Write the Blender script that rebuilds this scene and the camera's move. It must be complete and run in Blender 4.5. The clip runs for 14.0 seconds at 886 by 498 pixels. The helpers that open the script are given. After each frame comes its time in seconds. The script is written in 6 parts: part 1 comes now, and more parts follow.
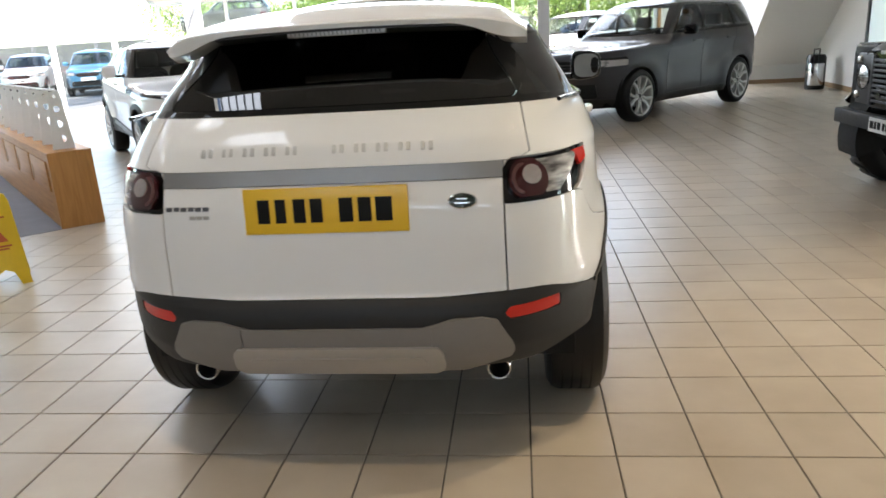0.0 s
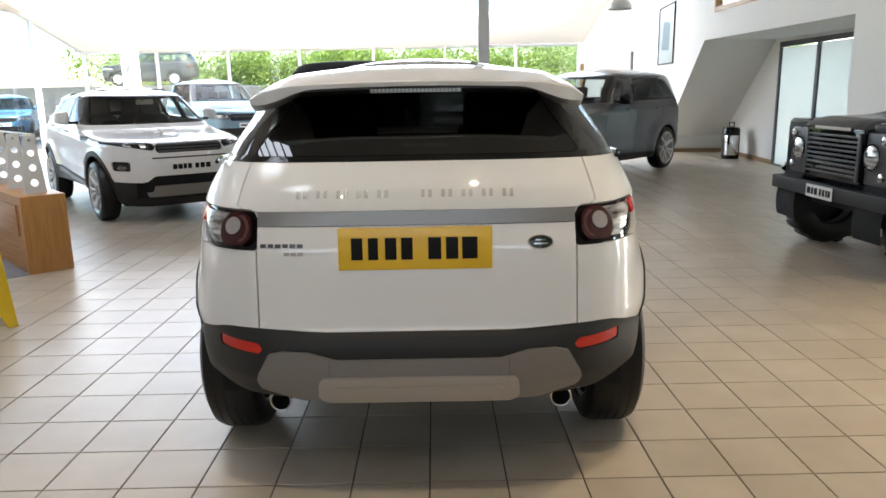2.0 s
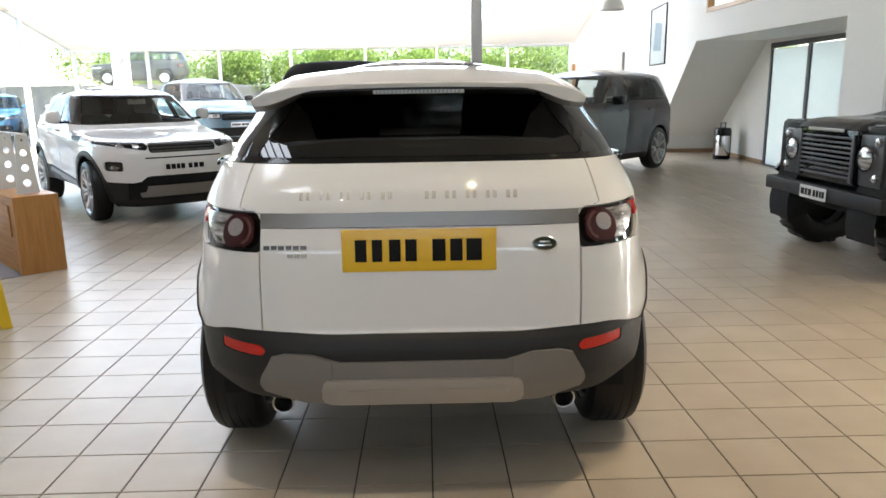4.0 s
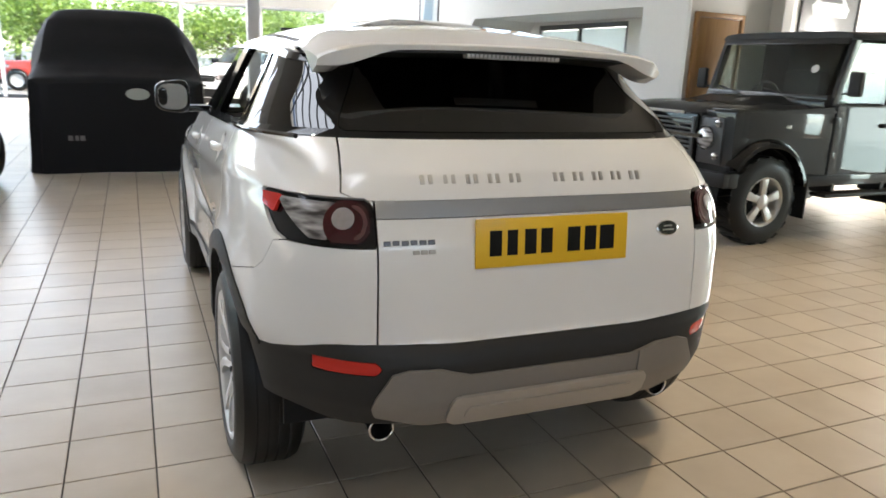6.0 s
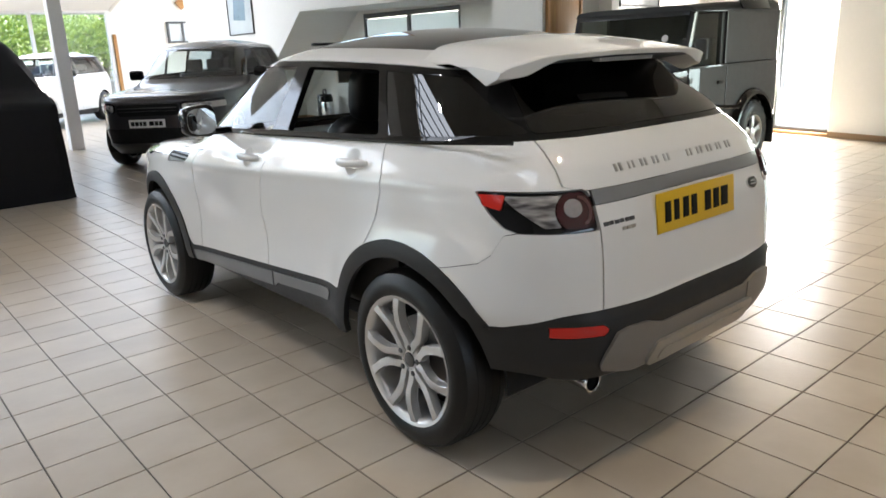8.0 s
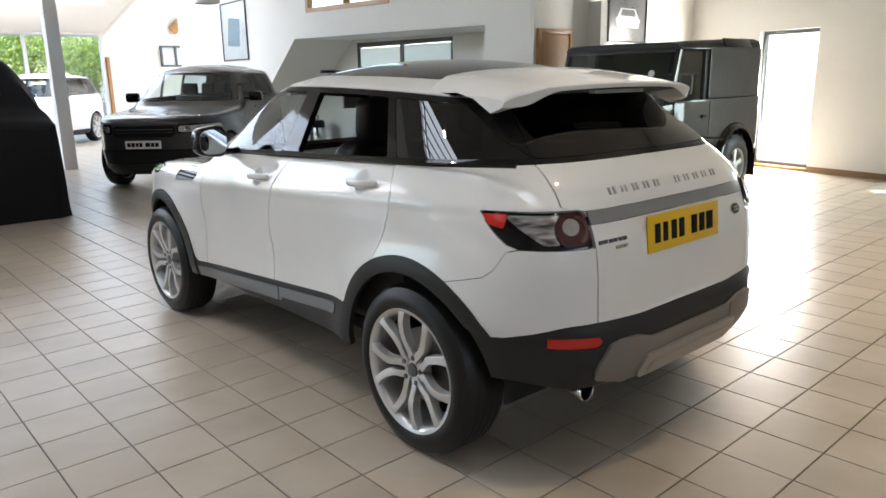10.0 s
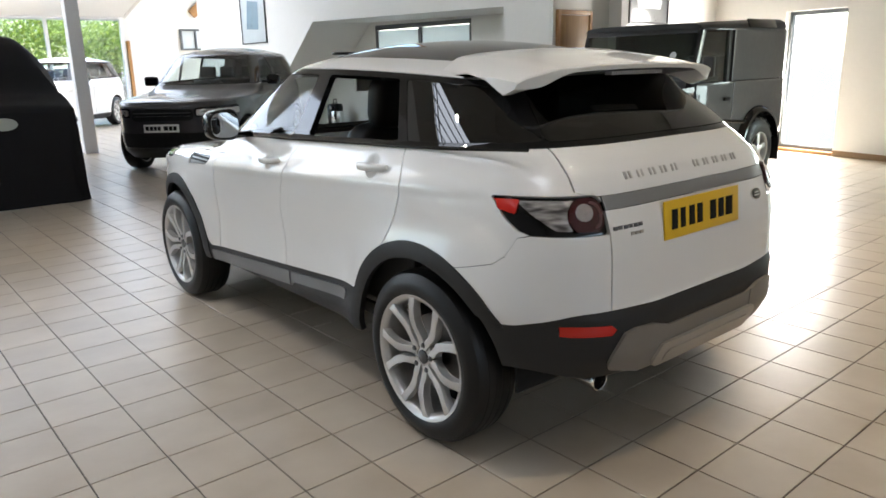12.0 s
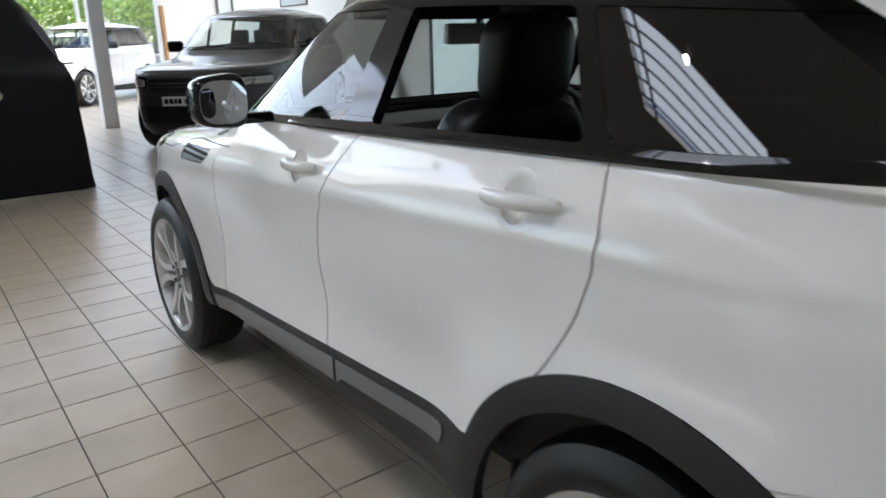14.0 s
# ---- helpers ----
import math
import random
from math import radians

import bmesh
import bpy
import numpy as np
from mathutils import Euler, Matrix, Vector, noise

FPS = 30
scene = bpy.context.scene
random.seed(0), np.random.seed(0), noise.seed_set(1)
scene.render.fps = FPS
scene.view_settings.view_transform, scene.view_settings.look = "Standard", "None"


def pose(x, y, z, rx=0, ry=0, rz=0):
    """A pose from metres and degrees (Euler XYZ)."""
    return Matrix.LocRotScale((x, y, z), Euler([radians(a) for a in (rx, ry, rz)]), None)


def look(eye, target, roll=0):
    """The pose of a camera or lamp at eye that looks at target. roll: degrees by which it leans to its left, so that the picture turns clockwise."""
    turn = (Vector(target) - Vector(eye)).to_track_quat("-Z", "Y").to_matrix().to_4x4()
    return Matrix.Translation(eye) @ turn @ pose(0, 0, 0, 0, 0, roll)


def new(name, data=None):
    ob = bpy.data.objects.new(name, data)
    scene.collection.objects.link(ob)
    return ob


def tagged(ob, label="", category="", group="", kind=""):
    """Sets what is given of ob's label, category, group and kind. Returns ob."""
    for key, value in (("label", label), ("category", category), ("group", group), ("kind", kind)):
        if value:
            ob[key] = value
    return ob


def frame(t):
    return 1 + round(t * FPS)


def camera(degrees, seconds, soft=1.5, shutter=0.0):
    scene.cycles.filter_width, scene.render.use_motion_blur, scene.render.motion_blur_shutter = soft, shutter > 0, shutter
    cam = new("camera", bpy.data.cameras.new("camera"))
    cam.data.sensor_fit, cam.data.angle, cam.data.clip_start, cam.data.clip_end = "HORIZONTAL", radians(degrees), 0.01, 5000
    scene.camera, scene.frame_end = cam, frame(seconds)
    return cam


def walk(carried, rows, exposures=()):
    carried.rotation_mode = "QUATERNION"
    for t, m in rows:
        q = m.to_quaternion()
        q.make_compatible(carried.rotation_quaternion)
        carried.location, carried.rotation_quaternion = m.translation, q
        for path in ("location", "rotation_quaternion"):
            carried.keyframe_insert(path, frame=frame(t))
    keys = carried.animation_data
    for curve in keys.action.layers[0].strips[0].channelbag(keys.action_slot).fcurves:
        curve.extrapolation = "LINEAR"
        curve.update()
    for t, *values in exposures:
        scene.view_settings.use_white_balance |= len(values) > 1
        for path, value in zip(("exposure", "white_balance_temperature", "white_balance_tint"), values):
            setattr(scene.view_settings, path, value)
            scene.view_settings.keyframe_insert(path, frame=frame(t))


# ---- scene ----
cam = camera(63.4, 14.0, 1.6, 0.2)
PATH = [
    (0.0, -0.072, 0.232, 1.457, 7.23, -16.64, -3.48),
    (0.5, -0.369, -0.015, 1.459, 5.68, -13.73, -2.44),
    (1.0, -0.514, -0.127, 1.490, 0.29, -10.91, -0.57),
    (1.5, -0.592, -0.079, 1.489, 0.05, -12.09, -0.42),
    (2.0, -0.616, -0.042, 1.469, 0.03, -12.25, -1.00),
    (4.5, -0.704, -0.031, 1.481, -1.36, -12.31, -0.65),
    (5.0, -1.075, 0.055, 1.486, -8.63, -13.79, 1.30),
    (5.5, -1.465, 0.338, 1.456, -13.13, -13.76, 1.56),
    (6.0, -1.865, 0.553, 1.449, -23.06, -14.36, 2.35),
    (6.5, -2.268, 0.743, 1.495, -31.89, -16.58, 3.10),
    (7.0, -2.583, 1.008, 1.508, -34.70, -16.51, 0.67),
    (7.5, -2.951, 1.075, 1.516, -40.88, -18.16, -4.06),
    (8.0, -3.166, 0.970, 1.546, -39.85, -15.59, -2.37),
    (8.5, -3.276, 0.898, 1.520, -40.38, -12.99, -1.62),
    (11.0, -3.346, 0.885, 1.562, -41.33, -13.87, -0.90),
    (11.5, -3.304, 0.899, 1.538, -40.76, -13.97, -0.74),
    (12.0, -3.281, 0.904, 1.539, -39.57, -14.63, -1.20),
    (12.5, -3.210, 1.018, 1.526, -36.28, -17.95, -2.15),
    (13.0, -3.048, 1.438, 1.498, -37.85, -15.26, -1.06),
    (13.5, -2.789, 1.853, 1.435, -40.85, -15.89, -2.83),
    (14.0, -2.495, 2.419, 1.425, -36.32, -16.78, -1.33),
]
walk(cam, [(t, pose(x, y, z, 90 + pitch, 0, yaw) @ pose(0, 0, 0, 0, 0, roll)) for t, x, y, z, yaw, pitch, roll in PATH],
     [(0.0, 2.77, 6760, 10), (0.6, 2.70, 6760, 10), (5.5, 2.79, 6800, 10), (7.0, 2.75, 6750, 10), (8.5, 2.51, 6680, 10), (11.0, 2.50, 6660, 10), (12.5, 2.50, 6660, 10), (13.3, 2.58, 6600, 10), (14.0, 2.36, 6450, 10)])


# ---- light ----
world = bpy.data.worlds.new("sky")
scene.world = world
world.use_nodes = True
sky = world.node_tree.nodes.new("ShaderNodeTexSky")
sky.sky_type, sky.sun_disc = "NISHITA", False
sky.sun_elevation, sky.sun_rotation = radians(54), radians(130)
world.node_tree.links.new(sky.outputs[0], world.node_tree.nodes["Background"].inputs[0])
world.node_tree.nodes["Background"].inputs[1].default_value = 0.15
sun = new("sun", bpy.data.lights.new("sun", "SUN"))
sun.data.energy, sun.data.angle, sun.data.color = 4.0, radians(0.6), (1, 0.95, 0.88)
sun.matrix_world = look((0, 0, 0), (-0.55, 0.45, -1.0))


def area(name, m, w, h, energy, colour=(1, 1, 1)):
    ob = new(name, bpy.data.lights.new(name, "AREA"))
    ob.data.shape, ob.data.size, ob.data.size_y, ob.data.energy, ob.data.color = "RECTANGLE", w, h, energy, colour
    ob.matrix_world = m
    return ob


# daylight in the roof lights and the tall frosted window, plus an added south fill
SKY = (0.95, 0.975, 1.0)
area("roof_light_west", look((-4.60, 5.75, 6.75), (-4.60, 5.76, 0)), 1.38, 4.68, 19, SKY)
area("roof_light_south", look((-3.40, 0.85, 6.75), (-3.40, 0.86, 0)), 1.28, 1.48, 6, SKY)
area("roof_light_north", look((-4.2, 19.1, 5.15), (-4.2, 18.13, 1.15)), 15.4, 8.2, 265, SKY)
area("roof_light_far", look((-9.4, 6.0, 6.75), (-9.4, 6.01, 0)), 0.75, 10.0, 17, SKY)
# added fill at an unseen south opening, brightening the car's rear and the floor
area("south_fill_light", look((-1.5, -6.10, 2.75), (-1.5, -5.0, 2.6)), 6.8, 0.85, 4, SKY)
area("frosted_light", look((6.05, 12.55, 1.15), (5.05, 12.62, 1.15)), 3.2, 2.1, 5, SKY)
area("window_side_light", look((8.085, 3.03, 1.1), (7.1, 3.207, 1.05)), 0.70, 1.9, 8, (0.80, 1, 1))
area("window_light", look((8.70, 6.18, 1.1), (7.7, 6.33, 1.05)), 0.85, 1.9, 50, (1, 0.98, 0.95))
WARM = (1.0, 0.81, 0.55)
COOL = (1.0, 0.95, 0.86)
# the spot at (-0.2, 1.0) is added to lift the shade behind the bumper
SPOTS = [(-3.75, 5.45, 42, COOL, -2.0, 4.2), (-0.2, 8.2, 45, WARM, -0.2, 7.0), (2.6, 3.2, 84, WARM, 2.1, 2.4), (-0.2, 1.0, 44, WARM, 0.1, 1.6), (-2.1, -2.2, 13, COOL, -1.2, 1.8), (5.2, 4.0, 78, WARM, 4.2, 3.1)]
for x, y, watts, tint, to_x, to_y in SPOTS:
    spot = new("spot", bpy.data.lights.new("spot", "SPOT"))
    spot.data.energy, spot.data.color, spot.data.spot_size, spot.data.spot_blend, spot.data.shadow_soft_size = watts, tint, radians(58), 0.75, 0.05
    spot.matrix_world = look((x, y, 6.2), (to_x, to_y, 0))

# ---- materials ----
M = {}


def material(name, colour, rough=0.5, metal=0.0, coat=0.0, noise_scale=0.0, vary=0.0, bump=0.0, fine=0.0, **extra):
    """A surface with colour and roughness variation at two scales and a fine relief."""
    m = bpy.data.materials.new(name)
    m.use_nodes = True
    nt = m.node_tree
    b = nt.nodes["Principled BSDF"]
    b.inputs["Base Color"].default_value = (*colour, 1)
    b.inputs["Roughness"].default_value = rough
    b.inputs["Metallic"].default_value = metal
    b.inputs["Coat Weight"].default_value = coat
    b.inputs["Coat Roughness"].default_value = 0.03
    for key, value in extra.items():
        b.inputs[key].default_value = value
    if noise_scale:
        co = nt.nodes.new("ShaderNodeTexCoord")
        big, small = nt.nodes.new("ShaderNodeTexNoise"), nt.nodes.new("ShaderNodeTexNoise")
        big.inputs["Scale"].default_value, small.inputs["Scale"].default_value = noise_scale, noise_scale * 14
        big.inputs["Detail"].default_value = small.inputs["Detail"].default_value = 5
        add = nt.nodes.new("ShaderNodeMath")
        add.operation = "ADD"
        for n in (big, small):
            nt.links.new(co.outputs["Object"], n.inputs["Vector"])
        nt.links.new(big.outputs["Fac"], add.inputs[0])
        nt.links.new(small.outputs["Fac"], add.inputs[1])
        ramp = nt.nodes.new("ShaderNodeMapRange")
        ramp.inputs["From Min"].default_value, ramp.inputs["From Max"].default_value = 0.6, 1.4
        ramp.inputs["To Min"].default_value, ramp.inputs["To Max"].default_value = 1 - vary, 1 + vary
        nt.links.new(add.outputs[0], ramp.inputs["Value"])
        mix = nt.nodes.new("ShaderNodeVectorMath")
        mix.operation = "SCALE"
        mix.inputs[0].default_value = colour
        nt.links.new(ramp.outputs[0], mix.inputs["Scale"])
        nt.links.new(mix.outputs[0], b.inputs["Base Color"])
        rr = nt.nodes.new("ShaderNodeMapRange")
        rr.inputs["From Min"].default_value, rr.inputs["From Max"].default_value = 0.6, 1.4
        rr.inputs["To Min"].default_value, rr.inputs["To Max"].default_value = rough * 0.85, min(1, rough * 1.15)
        nt.links.new(add.outputs[0], rr.inputs["Value"])
        nt.links.new(rr.outputs[0], b.inputs["Roughness"])
        if bump:
            bp = nt.nodes.new("ShaderNodeBump")
            bp.inputs["Strength"].default_value, bp.inputs["Distance"].default_value = bump, 0.002
            nt.links.new(small.outputs["Fac"], bp.inputs["Height"])
            nt.links.new(bp.outputs[0], b.inputs["Normal"])
    M[name] = m
    return m


def glass(name, tint, shine_at):
    """A pane: a sharp reflection over tinted see-through, stronger at a slant."""
    m = bpy.data.materials.new(name)
    m.use_nodes = True
    nt = m.node_tree
    nt.nodes.remove(nt.nodes["Principled BSDF"])
    out = nt.nodes["Material Output"]
    see, shine, mix, face = nt.nodes.new("ShaderNodeBsdfTransparent"), nt.nodes.new("ShaderNodeBsdfGlossy"), nt.nodes.new("ShaderNodeMixShader"), nt.nodes.new("ShaderNodeLayerWeight")
    face.inputs["Blend"].default_value = 0.5
    see.inputs["Color"].default_value = (*tint, 1)
    shine.inputs["Roughness"].default_value = 0.01
    power, scale = nt.nodes.new("ShaderNodeMath"), nt.nodes.new("ShaderNodeMath")
    power.operation, scale.operation = "POWER", "MULTIPLY_ADD"
    power.inputs[1].default_value = 5.0
    scale.inputs[1].default_value, scale.inputs[2].default_value = 0.85 - shine_at, shine_at
    nt.links.new(face.outputs["Facing"], power.inputs[0])
    nt.links.new(power.outputs[0], scale.inputs[0])
    nt.links.new(scale.outputs[0], mix.inputs[0])
    nt.links.new(see.outputs[0], mix.inputs[1])
    nt.links.new(shine.outputs[0], mix.inputs[2])
    nt.links.new(mix.outputs[0], out.inputs["Surface"])
    M[name] = m
    return m


material("paint_white", (0.765, 0.755, 0.735), 0.40, 0.0, 1.0, 0.6, 0.012, **{"Specular IOR Level": 0.2, "Coat Roughness": 0.012})
material("paint_grey", (0.036, 0.034, 0.038), 0.42, 0.2, 0.75, 1.2, 0.03, **{"Specular IOR Level": 0.25, "Coat Roughness": 0.015})
material("paint_black", (0.028, 0.029, 0.031), 0.45, 0.0, 0.60, 1.2, 0.05, **{"Specular IOR Level": 0.10, "Coat Roughness": 0.02})
material("paint_blue", (0.05, 0.16, 0.26), 0.35, 0.4, 1.0)
material("paint_red", (0.35, 0.03, 0.02), 0.35, 0.2, 1.0)
material("paint_silver", (0.45, 0.47, 0.48), 0.35, 0.6, 1.0)
material("gloss_black", (0.006, 0.006, 0.0065), 0.06, 0.0, 0.0, **{"Specular IOR Level": 0.38})
material("plastic", (0.023, 0.0222, 0.0215), 0.5, 0, 0, 3.0, 0.10, 0.10, **{"Specular IOR Level": 0.3})
material("skid", (0.215, 0.20, 0.185), 0.45, 0.35, 0, 3.0, 0.05)
material("skid_grey", (0.17, 0.17, 0.17), 0.38, 0.6, 0, 3.0, 0.05)
material("skid_light", (0.40, 0.375, 0.34), 0.40, 0.5, 0, 3.0, 0.04)
material("strip", (0.34, 0.34, 0.34), 0.35, 0.7, 0, 2.0, 0.04)
material("chrome", (0.72, 0.72, 0.72), 0.12, 1.0)
material("dark_metal", (0.12, 0.12, 0.125), 0.35, 0.8)
material("alloy", (0.60, 0.59, 0.575), 0.34, 0.55, 0.5)
material("cap", (0.10, 0.10, 0.10), 0.35, 0.6)
material("disc", (0.20, 0.19, 0.18), 0.45, 0.9, 0, 8.0, 0.15)
material("rubber", (0.0065, 0.0062, 0.006), 0.42, 0, 0, 5.0, 0.18, 0.15, **{"Specular IOR Level": 0.32})
material("groove", (0.008, 0.008, 0.008), 0.8)
material("void", (0.005, 0.005, 0.005), 0.9, 0, 0, 2.0, 0.2)
material("cabin", (0.022, 0.021, 0.020), 0.6, 0, 0, 6.0, 0.12, 0.2)
material("leather", (0.018, 0.017, 0.017), 0.42, 0, 0, 8.0, 0.15, 0.3)
material("red_lens", (0.56, 0.026, 0.018), 0.16, 0, 0.35, **{"Specular IOR Level": 0.25})
material("red_dark", (0.046, 0.007, 0.009), 0.12, 0, 0.5)
crystal = material("lamp_clear", (0.33, 0.32, 0.32), 0.22, 0.5, 0.7)
cnt = crystal.node_tree
where, stretch, flow, tone, relief = (cnt.nodes.new(k) for k in ("ShaderNodeTexCoord", "ShaderNodeMapping", "ShaderNodeTexNoise", "ShaderNodeValToRGB", "ShaderNodeBump"))
stretch.inputs["Rotation"].default_value = (0.5, 0, 0)
stretch.inputs["Scale"].default_value = (6, 7, 30)
flow.inputs["Scale"].default_value, flow.inputs["Detail"].default_value = 1.6, 2.0
tone.color_ramp.elements[0].position, tone.color_ramp.elements[1].position = 0.36, 0.68
tone.color_ramp.elements[0].color, tone.color_ramp.elements[1].color = (0.085, 0.078, 0.078, 1), (0.62, 0.60, 0.59, 1)
relief.inputs["Strength"].default_value, relief.inputs["Distance"].default_value = 0.25, 0.008
cnt.links.new(where.outputs["Object"], stretch.inputs["Vector"])
cnt.links.new(stretch.outputs[0], flow.inputs["Vector"])
cnt.links.new(flow.outputs[0], tone.inputs[0])
cnt.links.new(flow.outputs[0], relief.inputs["Height"])
cnt.links.new(tone.outputs[0], cnt.nodes["Principled BSDF"].inputs["Base Color"])
cnt.links.new(relief.outputs[0], cnt.nodes["Principled BSDF"].inputs["Normal"])
material("badge_silver", (0.50, 0.49, 0.47), 0.34, 0.75)
material("lamp_smoke", (0.36, 0.33, 0.325), 0.2, 0.2, 0.8, 5.0, 0.10)
material("lamp_pink", (0.13, 0.065, 0.065), 0.2, 0.3, 1.0)
material("badge_green", (0.010, 0.020, 0.015), 0.25, 0, 0.8)
material("plate_yellow", (0.74, 0.45, 0.016), 0.36, 0, 0.12, 2.0, 0.02)
material("plate_white", (0.72, 0.72, 0.70), 0.30, 0, 0.4, 2.0, 0.02)
material("ink", (0.008, 0.008, 0.008), 0.6, **{"Specular IOR Level": 0.15})
material("lamp_strip", (0.45, 0.43, 0.42), 0.25, 0, 0.8)
material("mirror", (0.40, 0.41, 0.42), 0.01, 1.0)
# pale colour stands in for the bright headliner reflected in the inside mirror
material("mirror_painted_reflection", (0.66, 0.63, 0.57), 0.3, 0.2)
glass("glass_dark", (0.010, 0.0105, 0.011), 0.085)
glass("glass_clear", (0.72, 0.78, 0.77), 0.045)
glass("glass_side", (0.66, 0.72, 0.71), 0.08)
glass("glass_pane", (0.90, 0.93, 0.93), 0.05)

# ---- thin-shell panels: a skin is clipped along curves into panels with real gaps ----
def lerp_table(table, t):
    xs, ys = zip(*table)
    return np.interp(t, xs, ys)


def smooth(t):
    t = np.clip(t, 0, 1)
    return t * t * (3 - 2 * t)


class Skin:
    """Points, normals, the level of each point, and faces."""

    def __init__(self, v, n, s, faces):
        self.v, self.n, self.s, self.faces = v, n, s, faces

    @property
    def x(self):
        return np.abs(self.v[:, 0])

    @property
    def sx(self):
        return self.v[:, 0]

    @property
    def y(self):
        return self.v[:, 1]

    @property
    def z(self):
        return self.v[:, 2]


def clip(p, d):
    """The part of the skin p where the values d of its points are positive."""
    v, n, s, faces, made = list(p.v), list(p.n), list(p.s), [], {}
    pos = d > 0
    for f in p.faces:
        k = sum(1 for i in f if pos[i])
        if k == len(f):
            faces.append(f)
        elif k:
            g = []
            for a, b in zip(f, f[1:] + f[:1]):
                if pos[a]:
                    g.append(a)
                if pos[a] != pos[b]:
                    key = (a, b) if a < b else (b, a)
                    if key not in made:
                        i, j = key
                        t = d[i] / (d[i] - d[j])
                        made[key] = len(v)
                        v.append(p.v[i] + t * (p.v[j] - p.v[i]))
                        n.append(p.n[i] + t * (p.n[j] - p.n[i]))
                        s.append(p.s[i] + t * (p.s[j] - p.s[i]))
                    g.append(made[key])
            g = [i for q, i in enumerate(g) if i != g[q - 1]]
            if len(g) > 2:
                faces.append(g)
    used = sorted({i for f in faces for i in f})
    at = {i: q for q, i in enumerate(used)}
    if not used:
        return Skin(np.zeros((0, 3)), np.zeros((0, 3)), np.zeros(0), [])
    return Skin(np.array([v[i] for i in used]), np.array([n[i] for i in used]), np.array([s[i] for i in used]), [[at[i] for i in f] for f in faces])


def cut(p, shape, gap=0.0022):
    """Splits p along shape(p) = 0 with a gap, into the part inside and the rest."""
    d = shape(p)
    return clip(p, d - gap), clip(p, -d - gap)


def refine(p, rounds=2):
    """The same skin with each face split into smaller ones."""
    for _ in range(rounds):
        v, n, s, mid, faces = list(p.v), list(p.n), list(p.s), {}, []
        for f in p.faces:
            edge = []
            for a, b in zip(f, f[1:] + f[:1]):
                key = (a, b) if a < b else (b, a)
                if key not in mid:
                    mid[key] = len(v)
                    v.append((p.v[a] + p.v[b]) / 2), n.append((p.n[a] + p.n[b]) / 2), s.append((p.s[a] + p.s[b]) / 2)
                edge.append(mid[key])
            c = len(v)
            v.append(p.v[f].mean(0)), n.append(p.n[f].mean(0)), s.append(p.s[f].mean())
            faces += [[f[i], edge[i], c, edge[i - 1]] for i in range(len(f))]
        p = Skin(np.array(v), np.array(n), np.array(s), faces)
    return p


def fair(p, degree=1):
    """The same skin with its normals led by one smooth curve, as on a pane of glass."""
    if not p.faces:
        return p
    a, b = p.v[:, 0] - p.v[:, 0].mean(), p.v[:, 1] - p.v[:, 1].mean()
    c = p.v[:, 2] - p.v[:, 2].mean()
    u = a if np.ptp(a) > np.ptp(b) else b
    cols = [np.ones(len(a)), u, c] + ([u * u, u * c] if degree > 1 else [])
    A = np.stack(cols, 1)
    n = A @ np.linalg.lstsq(A, p.n, rcond=None)[0]
    return Skin(p.v, n / np.linalg.norm(n, axis=1)[:, None], p.s, p.faces)


def moved(p, out):
    """The skin pushed out along its normals."""
    return Skin(p.v + p.n * out, p.n, p.s, p.faces)


def panel(name, p, material, parent, label="", lip=0.012):
    """A skin as one mesh with a folded lip along its edges."""
    if not p.faces:
        return None
    v, n, faces = [tuple(q) for q in p.v], [tuple(q) for q in p.n], [tuple(f) for f in p.faces]
    if lip:
        edges = {}
        for f in faces:
            for a, b in zip(f, f[1:] + f[:1]):
                edges[(a, b)] = 1
        for a, b in list(edges):
            if (b, a) not in edges:
                pa, pb = p.v[a], p.v[b]
                side = np.cross(pb - pa, p.n[a])
                length = np.linalg.norm(side)
                if length < 1e-9:
                    continue
                side = side / length
                k = len(v)
                v += [tuple(pa), tuple(pb), tuple(pb - lip * p.n[b]), tuple(pa - lip * p.n[a])]
                n += [tuple(side)] * 4
                faces.append((k + 1, k, k + 3, k + 2))
    me = bpy.data.meshes.new(name)
    me.from_pydata(v, [], faces)
    me.polygons.foreach_set("use_smooth", [True] * len(me.polygons))
    me.normals_split_custom_set_from_vertices(n)
    me.materials.append(material)
    ob = new(name, me)
    ob.parent = parent
    if label:
        ob["label"] = label
    return ob


